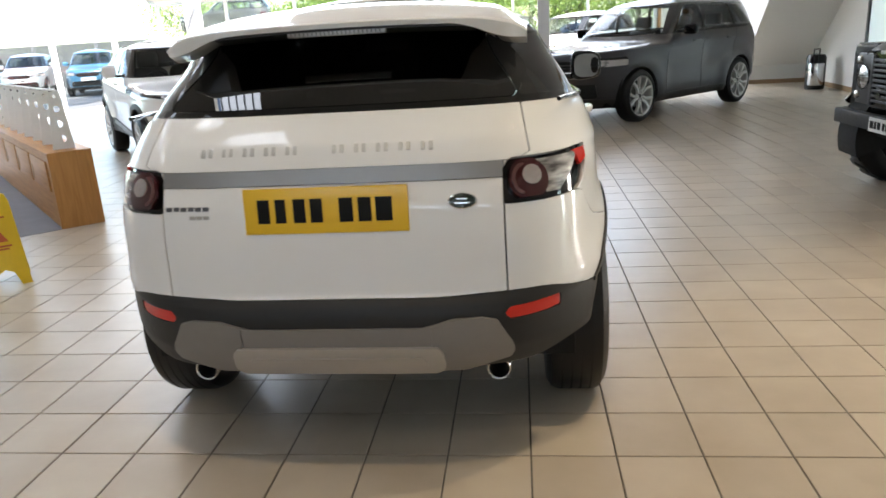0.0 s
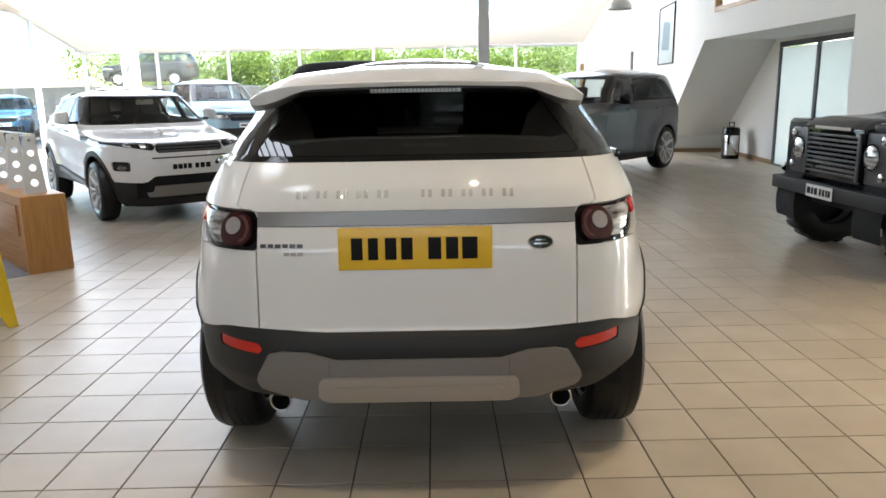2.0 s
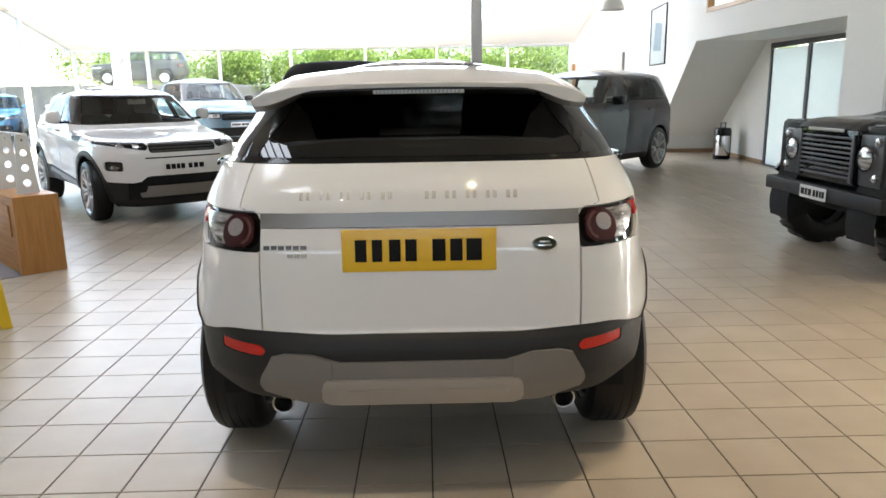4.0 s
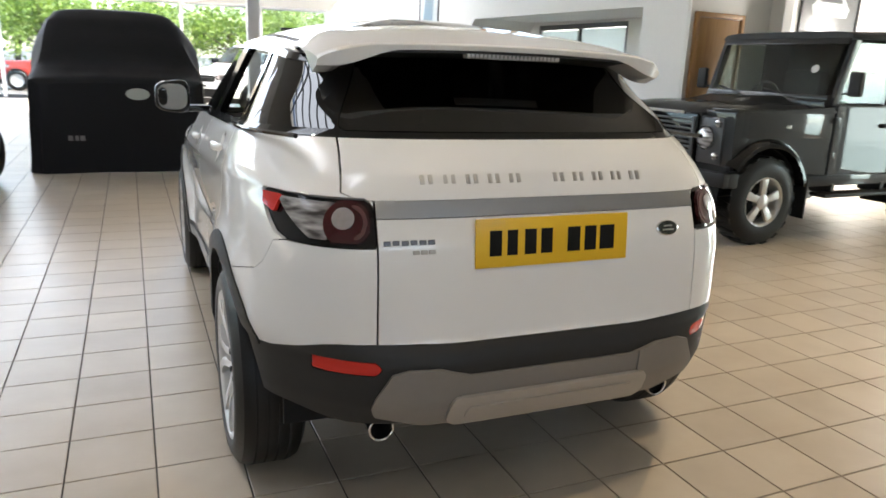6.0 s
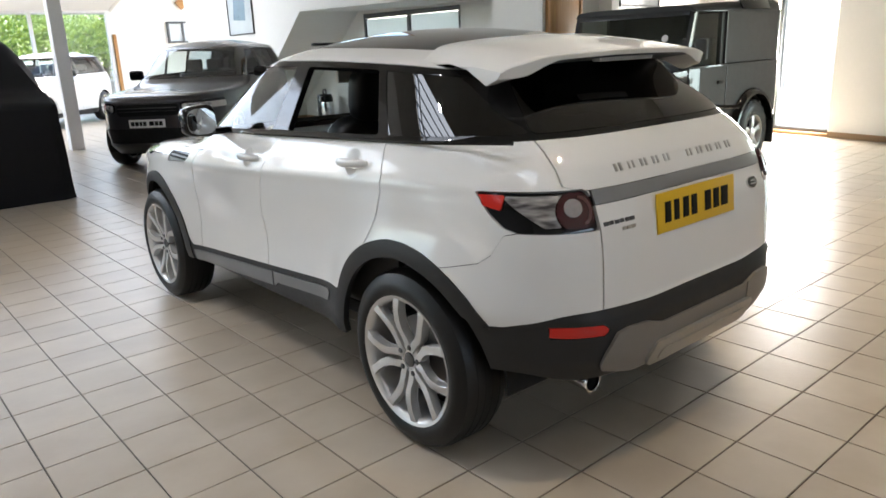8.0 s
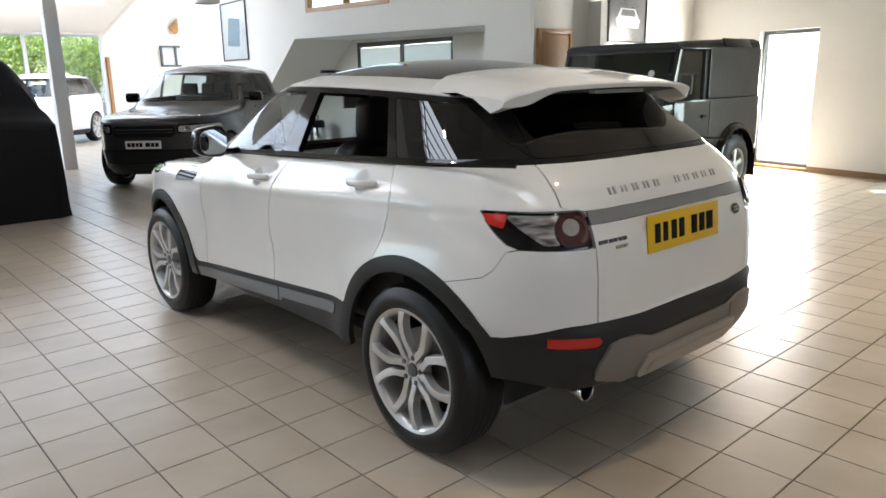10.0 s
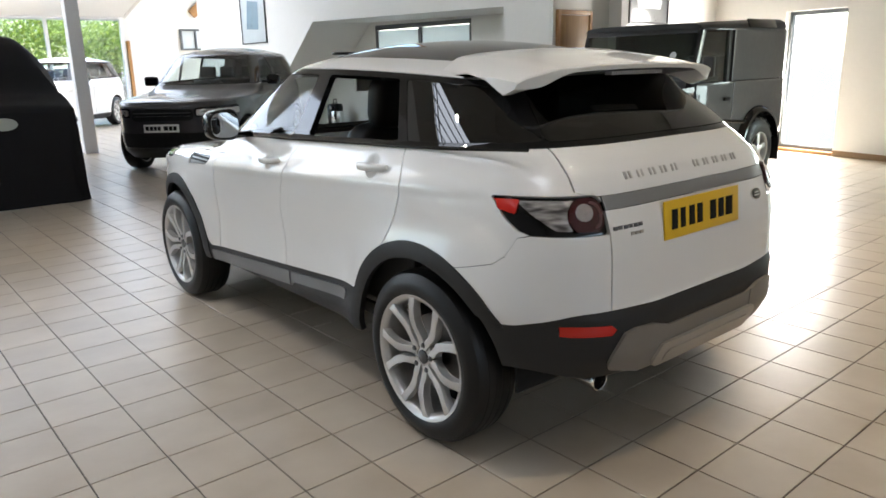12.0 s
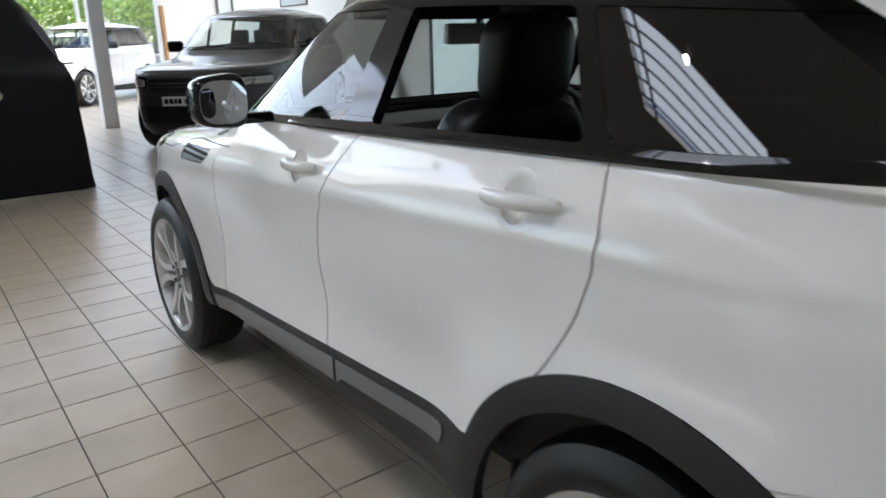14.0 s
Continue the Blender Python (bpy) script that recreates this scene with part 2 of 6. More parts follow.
def body_skin(c, rows=64, rear=26, side=46, front=30):
    """The skin of a car from its tables: closed outlines, one for each level, and a crowned roof."""
    levels = np.interp(np.linspace(0, 1, rows), np.linspace(0, 1, len(c["levels"])), c["levels"])
    grid, lev = [], []
    for s in levels:
        w, yr, yf = lerp_table(c["width"], s), lerp_table(c["rear"], s), lerp_table(c["front"], s)
        ys = lerp_table(c["shoulder"], s)
        pr, qr = lerp_table(c["rear_corner"], s), lerp_table(c["rear_side"], s)
        pf, qf = lerp_table(c["front_corner"], s), lerp_table(c["front_side"], s)
        th = np.linspace(0, np.pi / 2, 400)
        rx, ry = w * np.sin(th) ** (2 / pr), c["rear_from"] + (yr - c["rear_from"]) * np.cos(th) ** (2 / qr)
        fx, fy = w * np.cos(th) ** (2 / pf), ys + (yf - ys) * np.sin(th) ** (2 / qf)

        def even(x, y, k):
            d = np.concatenate([[0], np.cumsum(np.hypot(np.diff(x), np.diff(y)))])
            t = np.linspace(0, d[-1], k + 1)
            return np.interp(t, d, x), np.interp(t, d, y)

        ax, ay = even(rx, ry, rear)
        bx, by = even(fx, fy, front)
        my = np.linspace(ay[-1], by[0], side + 1)[1:-1]
        x = np.concatenate([ax, np.full(len(my), w), bx])
        y = np.concatenate([ay, my, by])
        z = s + c["tilt"](s, y)
        x = x + c["bulge"](s, x, y, z)
        half = np.stack([x, y, z], 1)
        other = half[-2:0:-1] * (-1, 1, 1)
        grid.append(np.concatenate([half, other]))
        lev.append(s)
    top = grid[-1]
    middle = np.array([0, top[:, 1].mean(), 0])
    for t in np.linspace(1, 0, 12)[1:-1]:
        ring = top.copy()
        ring[:, :2] = middle[:2] + (top[:, :2] - middle[:2]) * t
        ring[:, 2] = top[:, 2] * t ** 0.5 + (1 - t ** 0.5) * top[:, 2].mean() + c["crown"] * (1 - t * t) + c["tilt"](levels[-1], ring[:, 1]) - (c["tilt"](levels[-1], top[:, 1]) * t ** 0.5 + (1 - t ** 0.5) * c["tilt"](levels[-1], top[:, 1]).mean())
        grid.append(ring)
        lev.append(levels[-1] + 0.001 + 0.1 * (1 - t))
    m, k = len(grid), len(top)
    v = np.concatenate(grid)
    s = np.repeat(lev, k)
    faces = [[i * k + j, i * k + (j + 1) % k, (i + 1) * k + (j + 1) % k, (i + 1) * k + j] for i in range(m - 1) for j in range(k)]
    faces.append([(m - 1) * k + j for j in range(k)])
    n = np.zeros_like(v)
    q = np.array(faces[:-1])
    fn = np.cross(v[q[:, 2]] - v[q[:, 0]], v[q[:, 3]] - v[q[:, 1]])
    for j in range(4):
        np.add.at(n, q[:, j], fn)
    n[-k:] += (0, 0, 1e-6)
    n /= np.linalg.norm(n, axis=1)[:, None] + 1e-12
    # fair the shading a little, so that reflections run smoothly
    g = n.reshape(m, k, 3)
    for _ in range(c.get("fair", 2)):
        g = 0.5 * g + 0.25 * (np.roll(g, 1, 1) + np.roll(g, -1, 1))
        up, down = np.concatenate([g[1:], g[-1:]]), np.concatenate([g[:1], g[:-1]])
        g = 0.5 * g + 0.25 * (up + down)
    n = g.reshape(-1, 3)
    n = n / (np.linalg.norm(n, axis=1)[:, None] + 1e-12)
    return Skin(v, n, s, faces)


def line_of(points):
    """A function that interpolates along given pairs, rising in the first of each."""
    a, b = zip(*sorted(points))
    return lambda t: np.interp(t, a, b)


def inside(*d):
    return np.minimum.reduce(d)


# ---- small solid pieces ----
def part(name, bm, material, parent=None, label="", shade=True):
    bmesh.ops.recalc_face_normals(bm, faces=bm.faces)
    me = bpy.data.meshes.new(name)
    bm.to_mesh(me)
    bm.free()
    if shade:
        me.polygons.foreach_set("use_smooth", [True] * len(me.polygons))
        me.set_sharp_from_angle(angle=radians(35))
    me.materials.append(material)
    ob = new(name, me)
    ob.parent = parent
    if label:
        ob["label"] = label
    return ob


def thing(name, m, label, category, group="", kind=""):
    ob = new(name)
    ob.matrix_world = m
    return tagged(ob, label, category, group, kind)


def block(bm, x0, x1, y0, y1, z0, z1, bevel=0.0, m=None, segments=2):
    made = bmesh.ops.create_cube(bm, size=1)["verts"]
    for v in made:
        v.co = Vector(((x0 + x1) / 2 + v.co.x * (x1 - x0), (y0 + y1) / 2 + v.co.y * (y1 - y0), (z0 + z1) / 2 + v.co.z * (z1 - z0)))
    if bevel:
        edges = list({e for v in made for e in v.link_edges})
        made = list({v for f in bmesh.ops.bevel(bm, geom=edges, offset=bevel, segments=segments, affect="EDGES", profile=0.6)["faces"] for v in f.verts} | {v for v in made if v.is_valid})
    if m:
        bmesh.ops.transform(bm, matrix=m, verts=made)
    return bm


def box(x0, x1, y0, y1, z0, z1, bevel=0.0, m=None, segments=2):
    return block(bmesh.new(), x0, x1, y0, y1, z0, z1, bevel, m, segments)


def prism(points, z0, z1, bevel=0.0, m=None, bm=None):
    """A solid between z0 and z1 over an outline of (x, y); m turns it into place."""
    bm = bm or bmesh.new()
    low, high = [bm.verts.new((x, y, z0)) for x, y in points], [bm.verts.new((x, y, z1)) for x, y in points]
    bm.faces.new(low[::-1]), bm.faces.new(high)
    k = len(points)
    for i in range(k):
        bm.faces.new((low[i], low[(i + 1) % k], high[(i + 1) % k], high[i]))
    made = low + high
    if bevel:
        edges = list({e for v in made for e in v.link_edges})
        made = list({v for f in bmesh.ops.bevel(bm, geom=edges, offset=bevel, segments=2, affect="EDGES", profile=0.6)["faces"] for v in f.verts} | {v for v in made if v.is_valid})
    if m:
        bmesh.ops.transform(bm, matrix=m, verts=made)
    return bm


def lathe(profile, steps=48, axis="X", m=None, bm=None, arc=None):
    """A turned shell: profile of (along the axis, radius); arc: the part of the turn, in radians."""
    bm = bm or bmesh.new()
    rings = []
    a0, a1 = arc or (0, 2 * math.pi)
    count = steps + (1 if arc else 0)
    for a, r in profile:
        ring = []
        for i in range(count):
            t = a0 + (a1 - a0) * i / steps
            ring.append(bm.verts.new((a, r * math.cos(t), r * math.sin(t)) if axis == "X" else ((r * math.cos(t), r * math.sin(t), a) if axis == "Z" else (r * math.cos(t), a, r * math.sin(t)))))
        rings.append(ring)
    for p, q in zip(rings, rings[1:]):
        for i in range(steps):
            bm.faces.new((p[i], p[(i + 1) % count], q[(i + 1) % count], q[i]))
    made = [v for r in rings for v in r]
    if m:
        bmesh.ops.transform(bm, matrix=m, verts=made)
    return bm


def tube(points, radius, sides=8, bm=None):
    bm = bm or bmesh.new()
    pts = [Vector(p) for p in points]
    rings = []
    for i, p in enumerate(pts):
        d = (pts[min(i + 1, len(pts) - 1)] - pts[max(i - 1, 0)]).normalized()
        a = d.orthogonal().normalized() if not rings else (last - d * last.dot(d)).normalized()
        last = a
        b = d.cross(a)
        rings.append([bm.verts.new(p + radius * (a * math.cos(t) + b * math.sin(t))) for t in (2 * math.pi * k / sides for k in range(sides))])
    for p, q in zip(rings, rings[1:]):
        for k in range(sides):
            bm.faces.new((p[k], p[(k + 1) % sides], q[(k + 1) % sides], q[k]))
    bm.faces.new(rings[0][::-1]), bm.faces.new(rings[-1])
    return bm


def wheel(parent, x, y, radius, rim_r, width, arms, paint, sign, tyre_mat):
    """A wheel of its parts: tyre, rim, spokes, hub, nuts and brake disc. sign: the side that it faces."""
    w = new("wheel")
    w.parent = parent
    w.matrix_basis = pose(x, y, radius, 0, 0, 0 if sign > 0 else 180)
    h = width / 2
    k = rim_r
    part("tyre", lathe([(-h + 0.01, k), (-h, k + 0.03), (-h + 0.004, radius - 0.045), (-h + 0.022, radius - 0.012), (-h + 0.05, radius), (h - 0.05, radius), (h - 0.022, radius - 0.012), (h - 0.002, radius - 0.045), (h + 0.004, k + 0.035), (h - 0.004, k + 0.008), (h - 0.012, k)], 72), tyre_mat, w, "black rubber tyre")
    for g in (-0.055, -0.018, 0.018, 0.055):
        part("tread_groove", lathe([(g - 0.004, radius - 0.004), (g - 0.0035, radius + 0.0006), (g + 0.0035, radius + 0.0006), (g + 0.004, radius - 0.004)], 72), M["groove"], w)
    part("rim", lathe([(-h + 0.02, k - 0.012), (h - 0.03, k - 0.022), (h - 0.016, k - 0.016), (h - 0.006, k - 0.004), (h - 0.003, k + 0.006), (h - 0.012, k + 0.008), (-h + 0.02, k + 0.004), (-h + 0.02, k - 0.012)], 72), paint, w, "bright alloy wheel rim")
    for i in range(arms):
        a = 2 * math.pi * i / arms + 0.14
        for e in (-1, 1):
            def at(r, off):
                return (r * math.cos(a + e * off), r * math.sin(a + e * off))
            b = 1 if arms == 5 else 0.72
            lane = [(0.040, 0.20 * b, 0.013), (0.066, 0.21 * b, 0.0135), (0.088, 0.30 * b, 0.0145), (0.112, 0.42 * b, 0.0150), (0.140, 0.465 * b, 0.0150), (0.170, 0.44 * b, 0.0150), (0.82 * k, 0.36 * b, 0.0155), (k - 0.006, 0.305 * b, 0.021)]
            pts = [at(r, f - w / r) for r, f, w in lane] + [at(r, f + w / r) for r, f, w in lane[::-1]]
            if e < 0:
                pts = pts[::-1]
            bm = prism(pts, -0.026, 0.012, 0.004)
            for v in bm.verts:
                r = math.hypot(v.co.x, v.co.y)
                v.co.z += -0.028 + 0.024 * smooth((r - 0.05) / (k - 0.06)) + 0.008 * math.sin(3.0 * r / k)
            bmesh.ops.transform(bm, matrix=Matrix(((0, 0, 1, h - 0.016), (1, 0, 0, 0), (0, 1, 0, 0), (0, 0, 0, 1))), verts=bm.verts)
            part("spoke", bm, paint, w)
    part("hub", lathe([(h - 0.075, 0.072), (h - 0.045, 0.070), (h - 0.036, 0.060), (h - 0.034, 0.033), (h - 0.030, 0.0)], 32), paint, w)
    part("centre_cap", lathe([(h - 0.034, 0.030), (h - 0.028, 0.029), (h - 0.026, 0.024), (h - 0.0255, 0.0)], 24), M["cap"], w, "dark round centre cap")
    for i in range(5):
        a = 2 * math.pi * i / 5 + 0.14
        part("wheel_nut", lathe([(h - 0.05, 0.0125), (h - 0.024, 0.012), (h - 0.020, 0.008), (h - 0.0195, 0.0)], 6, m=Matrix.Translation((0, 0.056 * math.cos(a), 0.056 * math.sin(a)))), M["dark_metal"], w)
    part("brake_disc", lathe([(h - 0.12, 0.07), (h - 0.12, 0.165), (h - 0.10, 0.165), (h - 0.10, 0.0)], 40), M["disc"], w, "steel brake disc")
    part("wheel_back", lathe([(-h + 0.03, 0.0), (-h + 0.03, k - 0.014), (-h + 0.035, k - 0.014), (-h + 0.04, 0.0)], 40), M["void"], w)
    return w


def plate(parent, m, w, h, ground, ink, bars, name="number_plate", label=""):
    """A number plate, its writing drawn as plain bars: (left, width) of the plate's width."""
    def put(n, bm, mat, par, lab=""):
        bmesh.ops.transform(bm, matrix=m, verts=bm.verts)
        return part(n, bm, mat, par, lab)
    base = put(name, box(-w / 2, w / 2, -0.005, 0.003, -h / 2, h / 2, 0.004), ground, parent, label)
    for a, b in bars:
        put("character_bar", box((a - 0.5) * w, (a + b - 0.5) * w, -0.0065, -0.0045, -0.26 * h, 0.26 * h, 0.001), ink, base)
    return base

# ---- structure ----
material("wall_white", (0.80, 0.79, 0.76), 0.7, 0, 0, 1.1, 0.02, 0.05)
material("ceiling_white", (0.82, 0.82, 0.80), 0.8, 0, 0, 0.8, 0.02)
material("grout", (0.085, 0.07, 0.058), 0.8, 0, 0, 6.0, 0.2)
material("skirting", (0.30, 0.19, 0.10), 0.5, 0, 0, 3.0, 0.15)
material("frame_grey", (0.10, 0.105, 0.11), 0.4, 0.6)
material("frosted", (0.66, 0.76, 0.74), 0.35, 0, 0, 0.8, 0.03)
frost = M["frosted"].node_tree
spread, blend = frost.nodes.new("ShaderNodeBsdfTranslucent"), frost.nodes.new("ShaderNodeMixShader")
spread.inputs["Color"].default_value, blend.inputs[0].default_value = (0.84, 0.88, 0.88, 1), 0.34
frost.links.new(frost.nodes["Principled BSDF"].outputs[0], blend.inputs[1])
frost.links.new(spread.outputs[0], blend.inputs[2])
frost.links.new(blend.outputs[0], frost.nodes["Material Output"].inputs["Surface"])
material("steel_white", (0.78, 0.78, 0.79), 0.45, 0, 0, 2.0, 0.03)
material("asphalt", (0.09, 0.09, 0.088), 0.85, 0, 0, 0.4, 0.15)
material("carpet", (0.225, 0.22, 0.235), 0.9, 0, 0, 5.0, 0.15, 0.4)


def wood_material(name, light, dark, scale=2.0, along="Z"):
    m = bpy.data.materials.new(name)
    m.use_nodes = True
    nt = m.node_tree
    b = nt.nodes["Principled BSDF"]
    b.inputs["Roughness"].default_value = 0.42
    co, mp, nz, rp = nt.nodes.new("ShaderNodeTexCoord"), nt.nodes.new("ShaderNodeMapping"), nt.nodes.new("ShaderNodeTexNoise"), nt.nodes.new("ShaderNodeValToRGB")
    mp.inputs["Scale"].default_value = (6, 6, 0.5) if along == "Z" else (0.5, 6, 6)
    nz.inputs["Scale"].default_value, nz.inputs["Detail"].default_value, nz.inputs["Distortion"].default_value = scale * 2, 8, 1.2
    rp.color_ramp.elements[0].color, rp.color_ramp.elements[1].color = (*dark, 1), (*light, 1)
    rp.color_ramp.elements[0].position, rp.color_ramp.elements[1].position = 0.35, 0.68
    nt.links.new(co.outputs["Object"], mp.inputs[0])
    nt.links.new(mp.outputs[0], nz.inputs["Vector"])
    nt.links.new(nz.outputs["Fac"], rp.inputs[0])
    nt.links.new(rp.outputs[0], b.inputs["Base Color"])
    M[name] = m
    return m


wood_material("wood", (0.46, 0.24, 0.085), (0.33, 0.155, 0.045))
wood_material("wood_flat", (0.46, 0.24, 0.085), (0.33, 0.155, 0.045), along="X")
wood_material("plinth_oak", (0.54, 0.265, 0.080), (0.43, 0.195, 0.052))
wood_material("plinth_oak_flat", (0.54, 0.265, 0.080), (0.43, 0.195, 0.052), along="X")
wood_material("wood_door", (0.40, 0.215, 0.058), (0.31, 0.15, 0.036))


def tile_material():
    """Glazed beige floor tile: each one its own tone, with cloudy mottling and a soft gloss."""
    m = bpy.data.materials.new("tile")
    m.use_nodes = True
    nt = m.node_tree
    b = nt.nodes["Principled BSDF"]
    co, n1, n2, info, isl = nt.nodes.new("ShaderNodeTexCoord"), nt.nodes.new("ShaderNodeTexNoise"), nt.nodes.new("ShaderNodeTexNoise"), nt.nodes.new("ShaderNodeObjectInfo"), nt.nodes.new("ShaderNodeNewGeometry")
    n1.inputs["Scale"].default_value, n1.inputs["Detail"].default_value = 3.0, 6
    n2.inputs["Scale"].default_value, n2.inputs["Detail"].default_value = 90, 3
    nt.links.new(isl.outputs["Position"], n1.inputs["Vector"])
    nt.links.new(isl.outputs["Position"], n2.inputs["Vector"])
    tot = nt.nodes.new("ShaderNodeMath")
    tot.operation = "ADD"
    nt.links.new(info.outputs["Random"], tot.inputs[0])
    nt.links.new(isl.outputs["Random Per Island"], tot.inputs[1])
    fr = nt.nodes.new("ShaderNodeMath")
    fr.operation = "FRACT"
    nt.links.new(tot.outputs[0], fr.inputs[0])
    mr = nt.nodes.new("ShaderNodeMapRange")
    mr.inputs["To Min"].default_value, mr.inputs["To Max"].default_value = 0.94, 1.06
    nt.links.new(fr.outputs[0], mr.inputs["Value"])
    rp = nt.nodes.new("ShaderNodeValToRGB")
    rp.color_ramp.elements[0].color, rp.color_ramp.elements[1].color = (0.420, 0.352, 0.272, 1), (0.505, 0.437, 0.350, 1)
    rp.color_ramp.elements[0].position, rp.color_ramp.elements[1].position = 0.32, 0.70
    nt.links.new(n1.outputs["Fac"], rp.inputs[0])
    sc = nt.nodes.new("ShaderNodeVectorMath")
    sc.operation = "SCALE"
    nt.links.new(rp.outputs[0], sc.inputs[0])
    nt.links.new(mr.outputs[0], sc.inputs["Scale"])
    nt.links.new(sc.outputs[0], b.inputs["Base Color"])
    ro = nt.nodes.new("ShaderNodeMapRange")
    ro.inputs["To Min"].default_value, ro.inputs["To Max"].default_value = 0.24, 0.40
    nt.links.new(n1.outputs["Fac"], ro.inputs["Value"])
    nt.links.new(ro.outputs[0], b.inputs["Roughness"])
    b.inputs["Specular IOR Level"].default_value = 0.55
    bp = nt.nodes.new("ShaderNodeBump")
    bp.inputs["Strength"].default_value, bp.inputs["Distance"].default_value = 0.05, 0.002
    nt.links.new(n2.outputs["Fac"], bp.inputs["Height"])
    nt.links.new(bp.outputs[0], b.inputs["Normal"])
    M["tile"] = m


tile_material()


def setting(name, bm, material, label="", shade=False):
    return tagged(part(name, bm, material, None, label, shade), kind="structure")


# the east wall runs a little askew: u along it, w into it
EAST = Matrix(((0.0734, 0.9973, 0, 4.052), (0.9973, -0.0734, 0, 8.358), (0, 0, 1, 0), (0, 0, 0, 1))) @ Matrix.Scale(0.987, 4)


def east(points, w0, w1):
    """A slab over an outline of (u, z) in the east wall."""
    return prism(points, w0, w1, 0, EAST @ Matrix(((1, 0, 0, 0), (0, 0, 1, 0), (0, 1, 0, 0), (0, 0, 0, 1))))


ground = setting("ground", box(-400, 400, -400, 600, -0.4, -0.06), M["asphalt"], "grey asphalt car park ground")
floor = setting("floor", box(-13.0, 9.6, -6.0, 26.0, -0.058, -0.005), M["grout"], "beige glazed tile floor with dark joints")
# wall beside and above the recess, with the slanting underside of a stair
setting("wall_east", east([(0, 2.29), (6.05, 2.41), (9.56, 0), (13.3, 0), (13.3, 6.6), (5.45, 6.6), (5.45, 4.1), (5.45, 2.88), (2.45, 2.80), (2.45, 6.6), (-0.94, 6.6), (-0.94, 0), (0, 0)], 0, 0.12), M["wall_white"], "white plastered wall with a slanting recess")
setting("wall_east_upper", east([(2.45, 4.1), (5.45, 4.1), (5.45, 6.6), (2.45, 6.6)], 0.002, 0.118), M["wall_white"], "white plastered upper wall")
setting("recess_soffit", east([(0, 2.29), (6.05, 2.41), (9.56, 0), (9.75, 0), (6.15, 2.50), (0, 2.38)], 0.121, 1.37), M["wall_white"], "white underside of the stair over the recess")
setting("recess_back", east([(-0.94, 0), (2.50, 0), (2.50, 2.30), (5.85, 2.34), (5.85, 0), (9.6, 0), (9.6, 2.6), (-0.94, 2.6)], 1.372, 1.5), M["wall_white"], "white back wall of the recess")
setting("recess_side", east([(-0.06, 0), (0, 0), (0, 2.288), (-0.06, 2.288)], 0.121, 1.37), M["wall_white"], "white side of the recess")
setting("recess_end", east([(8.98, 0), (9.10, 0), (9.10, 0.33), (8.98, 0.40)], 0.121, 1.37), M["wall_white"], "white end of the recess")
setting("baseboard_recess", east([(5.87, 0), (8.97, 0), (8.97, 0.09), (5.87, 0.09)], 1.355, 1.371), M["skirting"], "brown tile skirting")
setting("baseboard_end", east([(8.962, 0), (8.979, 0), (8.979, 0.09), (8.962, 0.09)], 0.13, 1.35), M["skirting"], "brown tile skirting")
setting("baseboard_east", east([(9.6, 0), (13.3, 0), (13.3, 0.09), (9.6, 0.09)], -0.016, -0.001), M["skirting"], "brown tile skirting")

# frosted sliding doors in the recess
gd = tagged(new("sliding_door"), "frosted glass sliding doors in dark grey frames", "door", "", "structure")
for name, u0, u1 in (("frosted_pane", 4.20, 5.78), ("frosted_pane", 2.55, 4.10)):
    part(name, east([(u0, 0.03), (u1, 0.03), (u1, 2.22), (u0, 2.20)], 1.40, 1.404), M["frosted"], gd, "frosted glass pane")
for pts in ([(5.78, 0), (5.85, 0), (5.85, 2.335), (5.78, 2.335)], [(4.10, 0.0), (4.20, 0.0), (4.20, 2.25), (4.10, 2.25)], [(2.50, 0), (2.55, 0), (2.55, 2.30), (2.50, 2.30)], [(2.55, 2.22), (5.78, 2.235), (5.78, 2.335), (2.55, 2.298)], [(2.55, 0), (5.78, 0), (5.78, 0.03), (2.55, 0.03)]):
    part("door_frame", east(pts, 1.365, 1.43), M["frame_grey"], gd, "dark grey metal frame")

# office window high in the wall
ow = tagged(new("window_office"), "interior office window with a brown wooden frame", "window", "", "structure")
part("window_pane", east([(2.53, 2.90), (5.37, 2.96), (5.37, 4.02), (2.53, 4.02)], 0.05, 0.056), M["glass_pane"], ow)
for pts in ([(2.45, 2.80), (5.45, 2.88), (5.45, 2.96), (2.45, 2.885)], [(2.45, 4.02), (5.45, 4.02), (5.45, 4.098), (2.45, 4.098)], [(2.45, 2.885), (2.53, 2.887), (2.53, 4.02), (2.45, 4.02)], [(5.37, 2.957), (5.45, 2.96), (5.45, 4.02), (5.37, 4.02)], [(3.90, 2.93), (3.97, 2.93), (3.97, 4.02), (3.90, 4.02)]):
    part("window_frame", east(pts, -0.02, 0.10), M["wood_flat"], ow, "brown wooden frame")

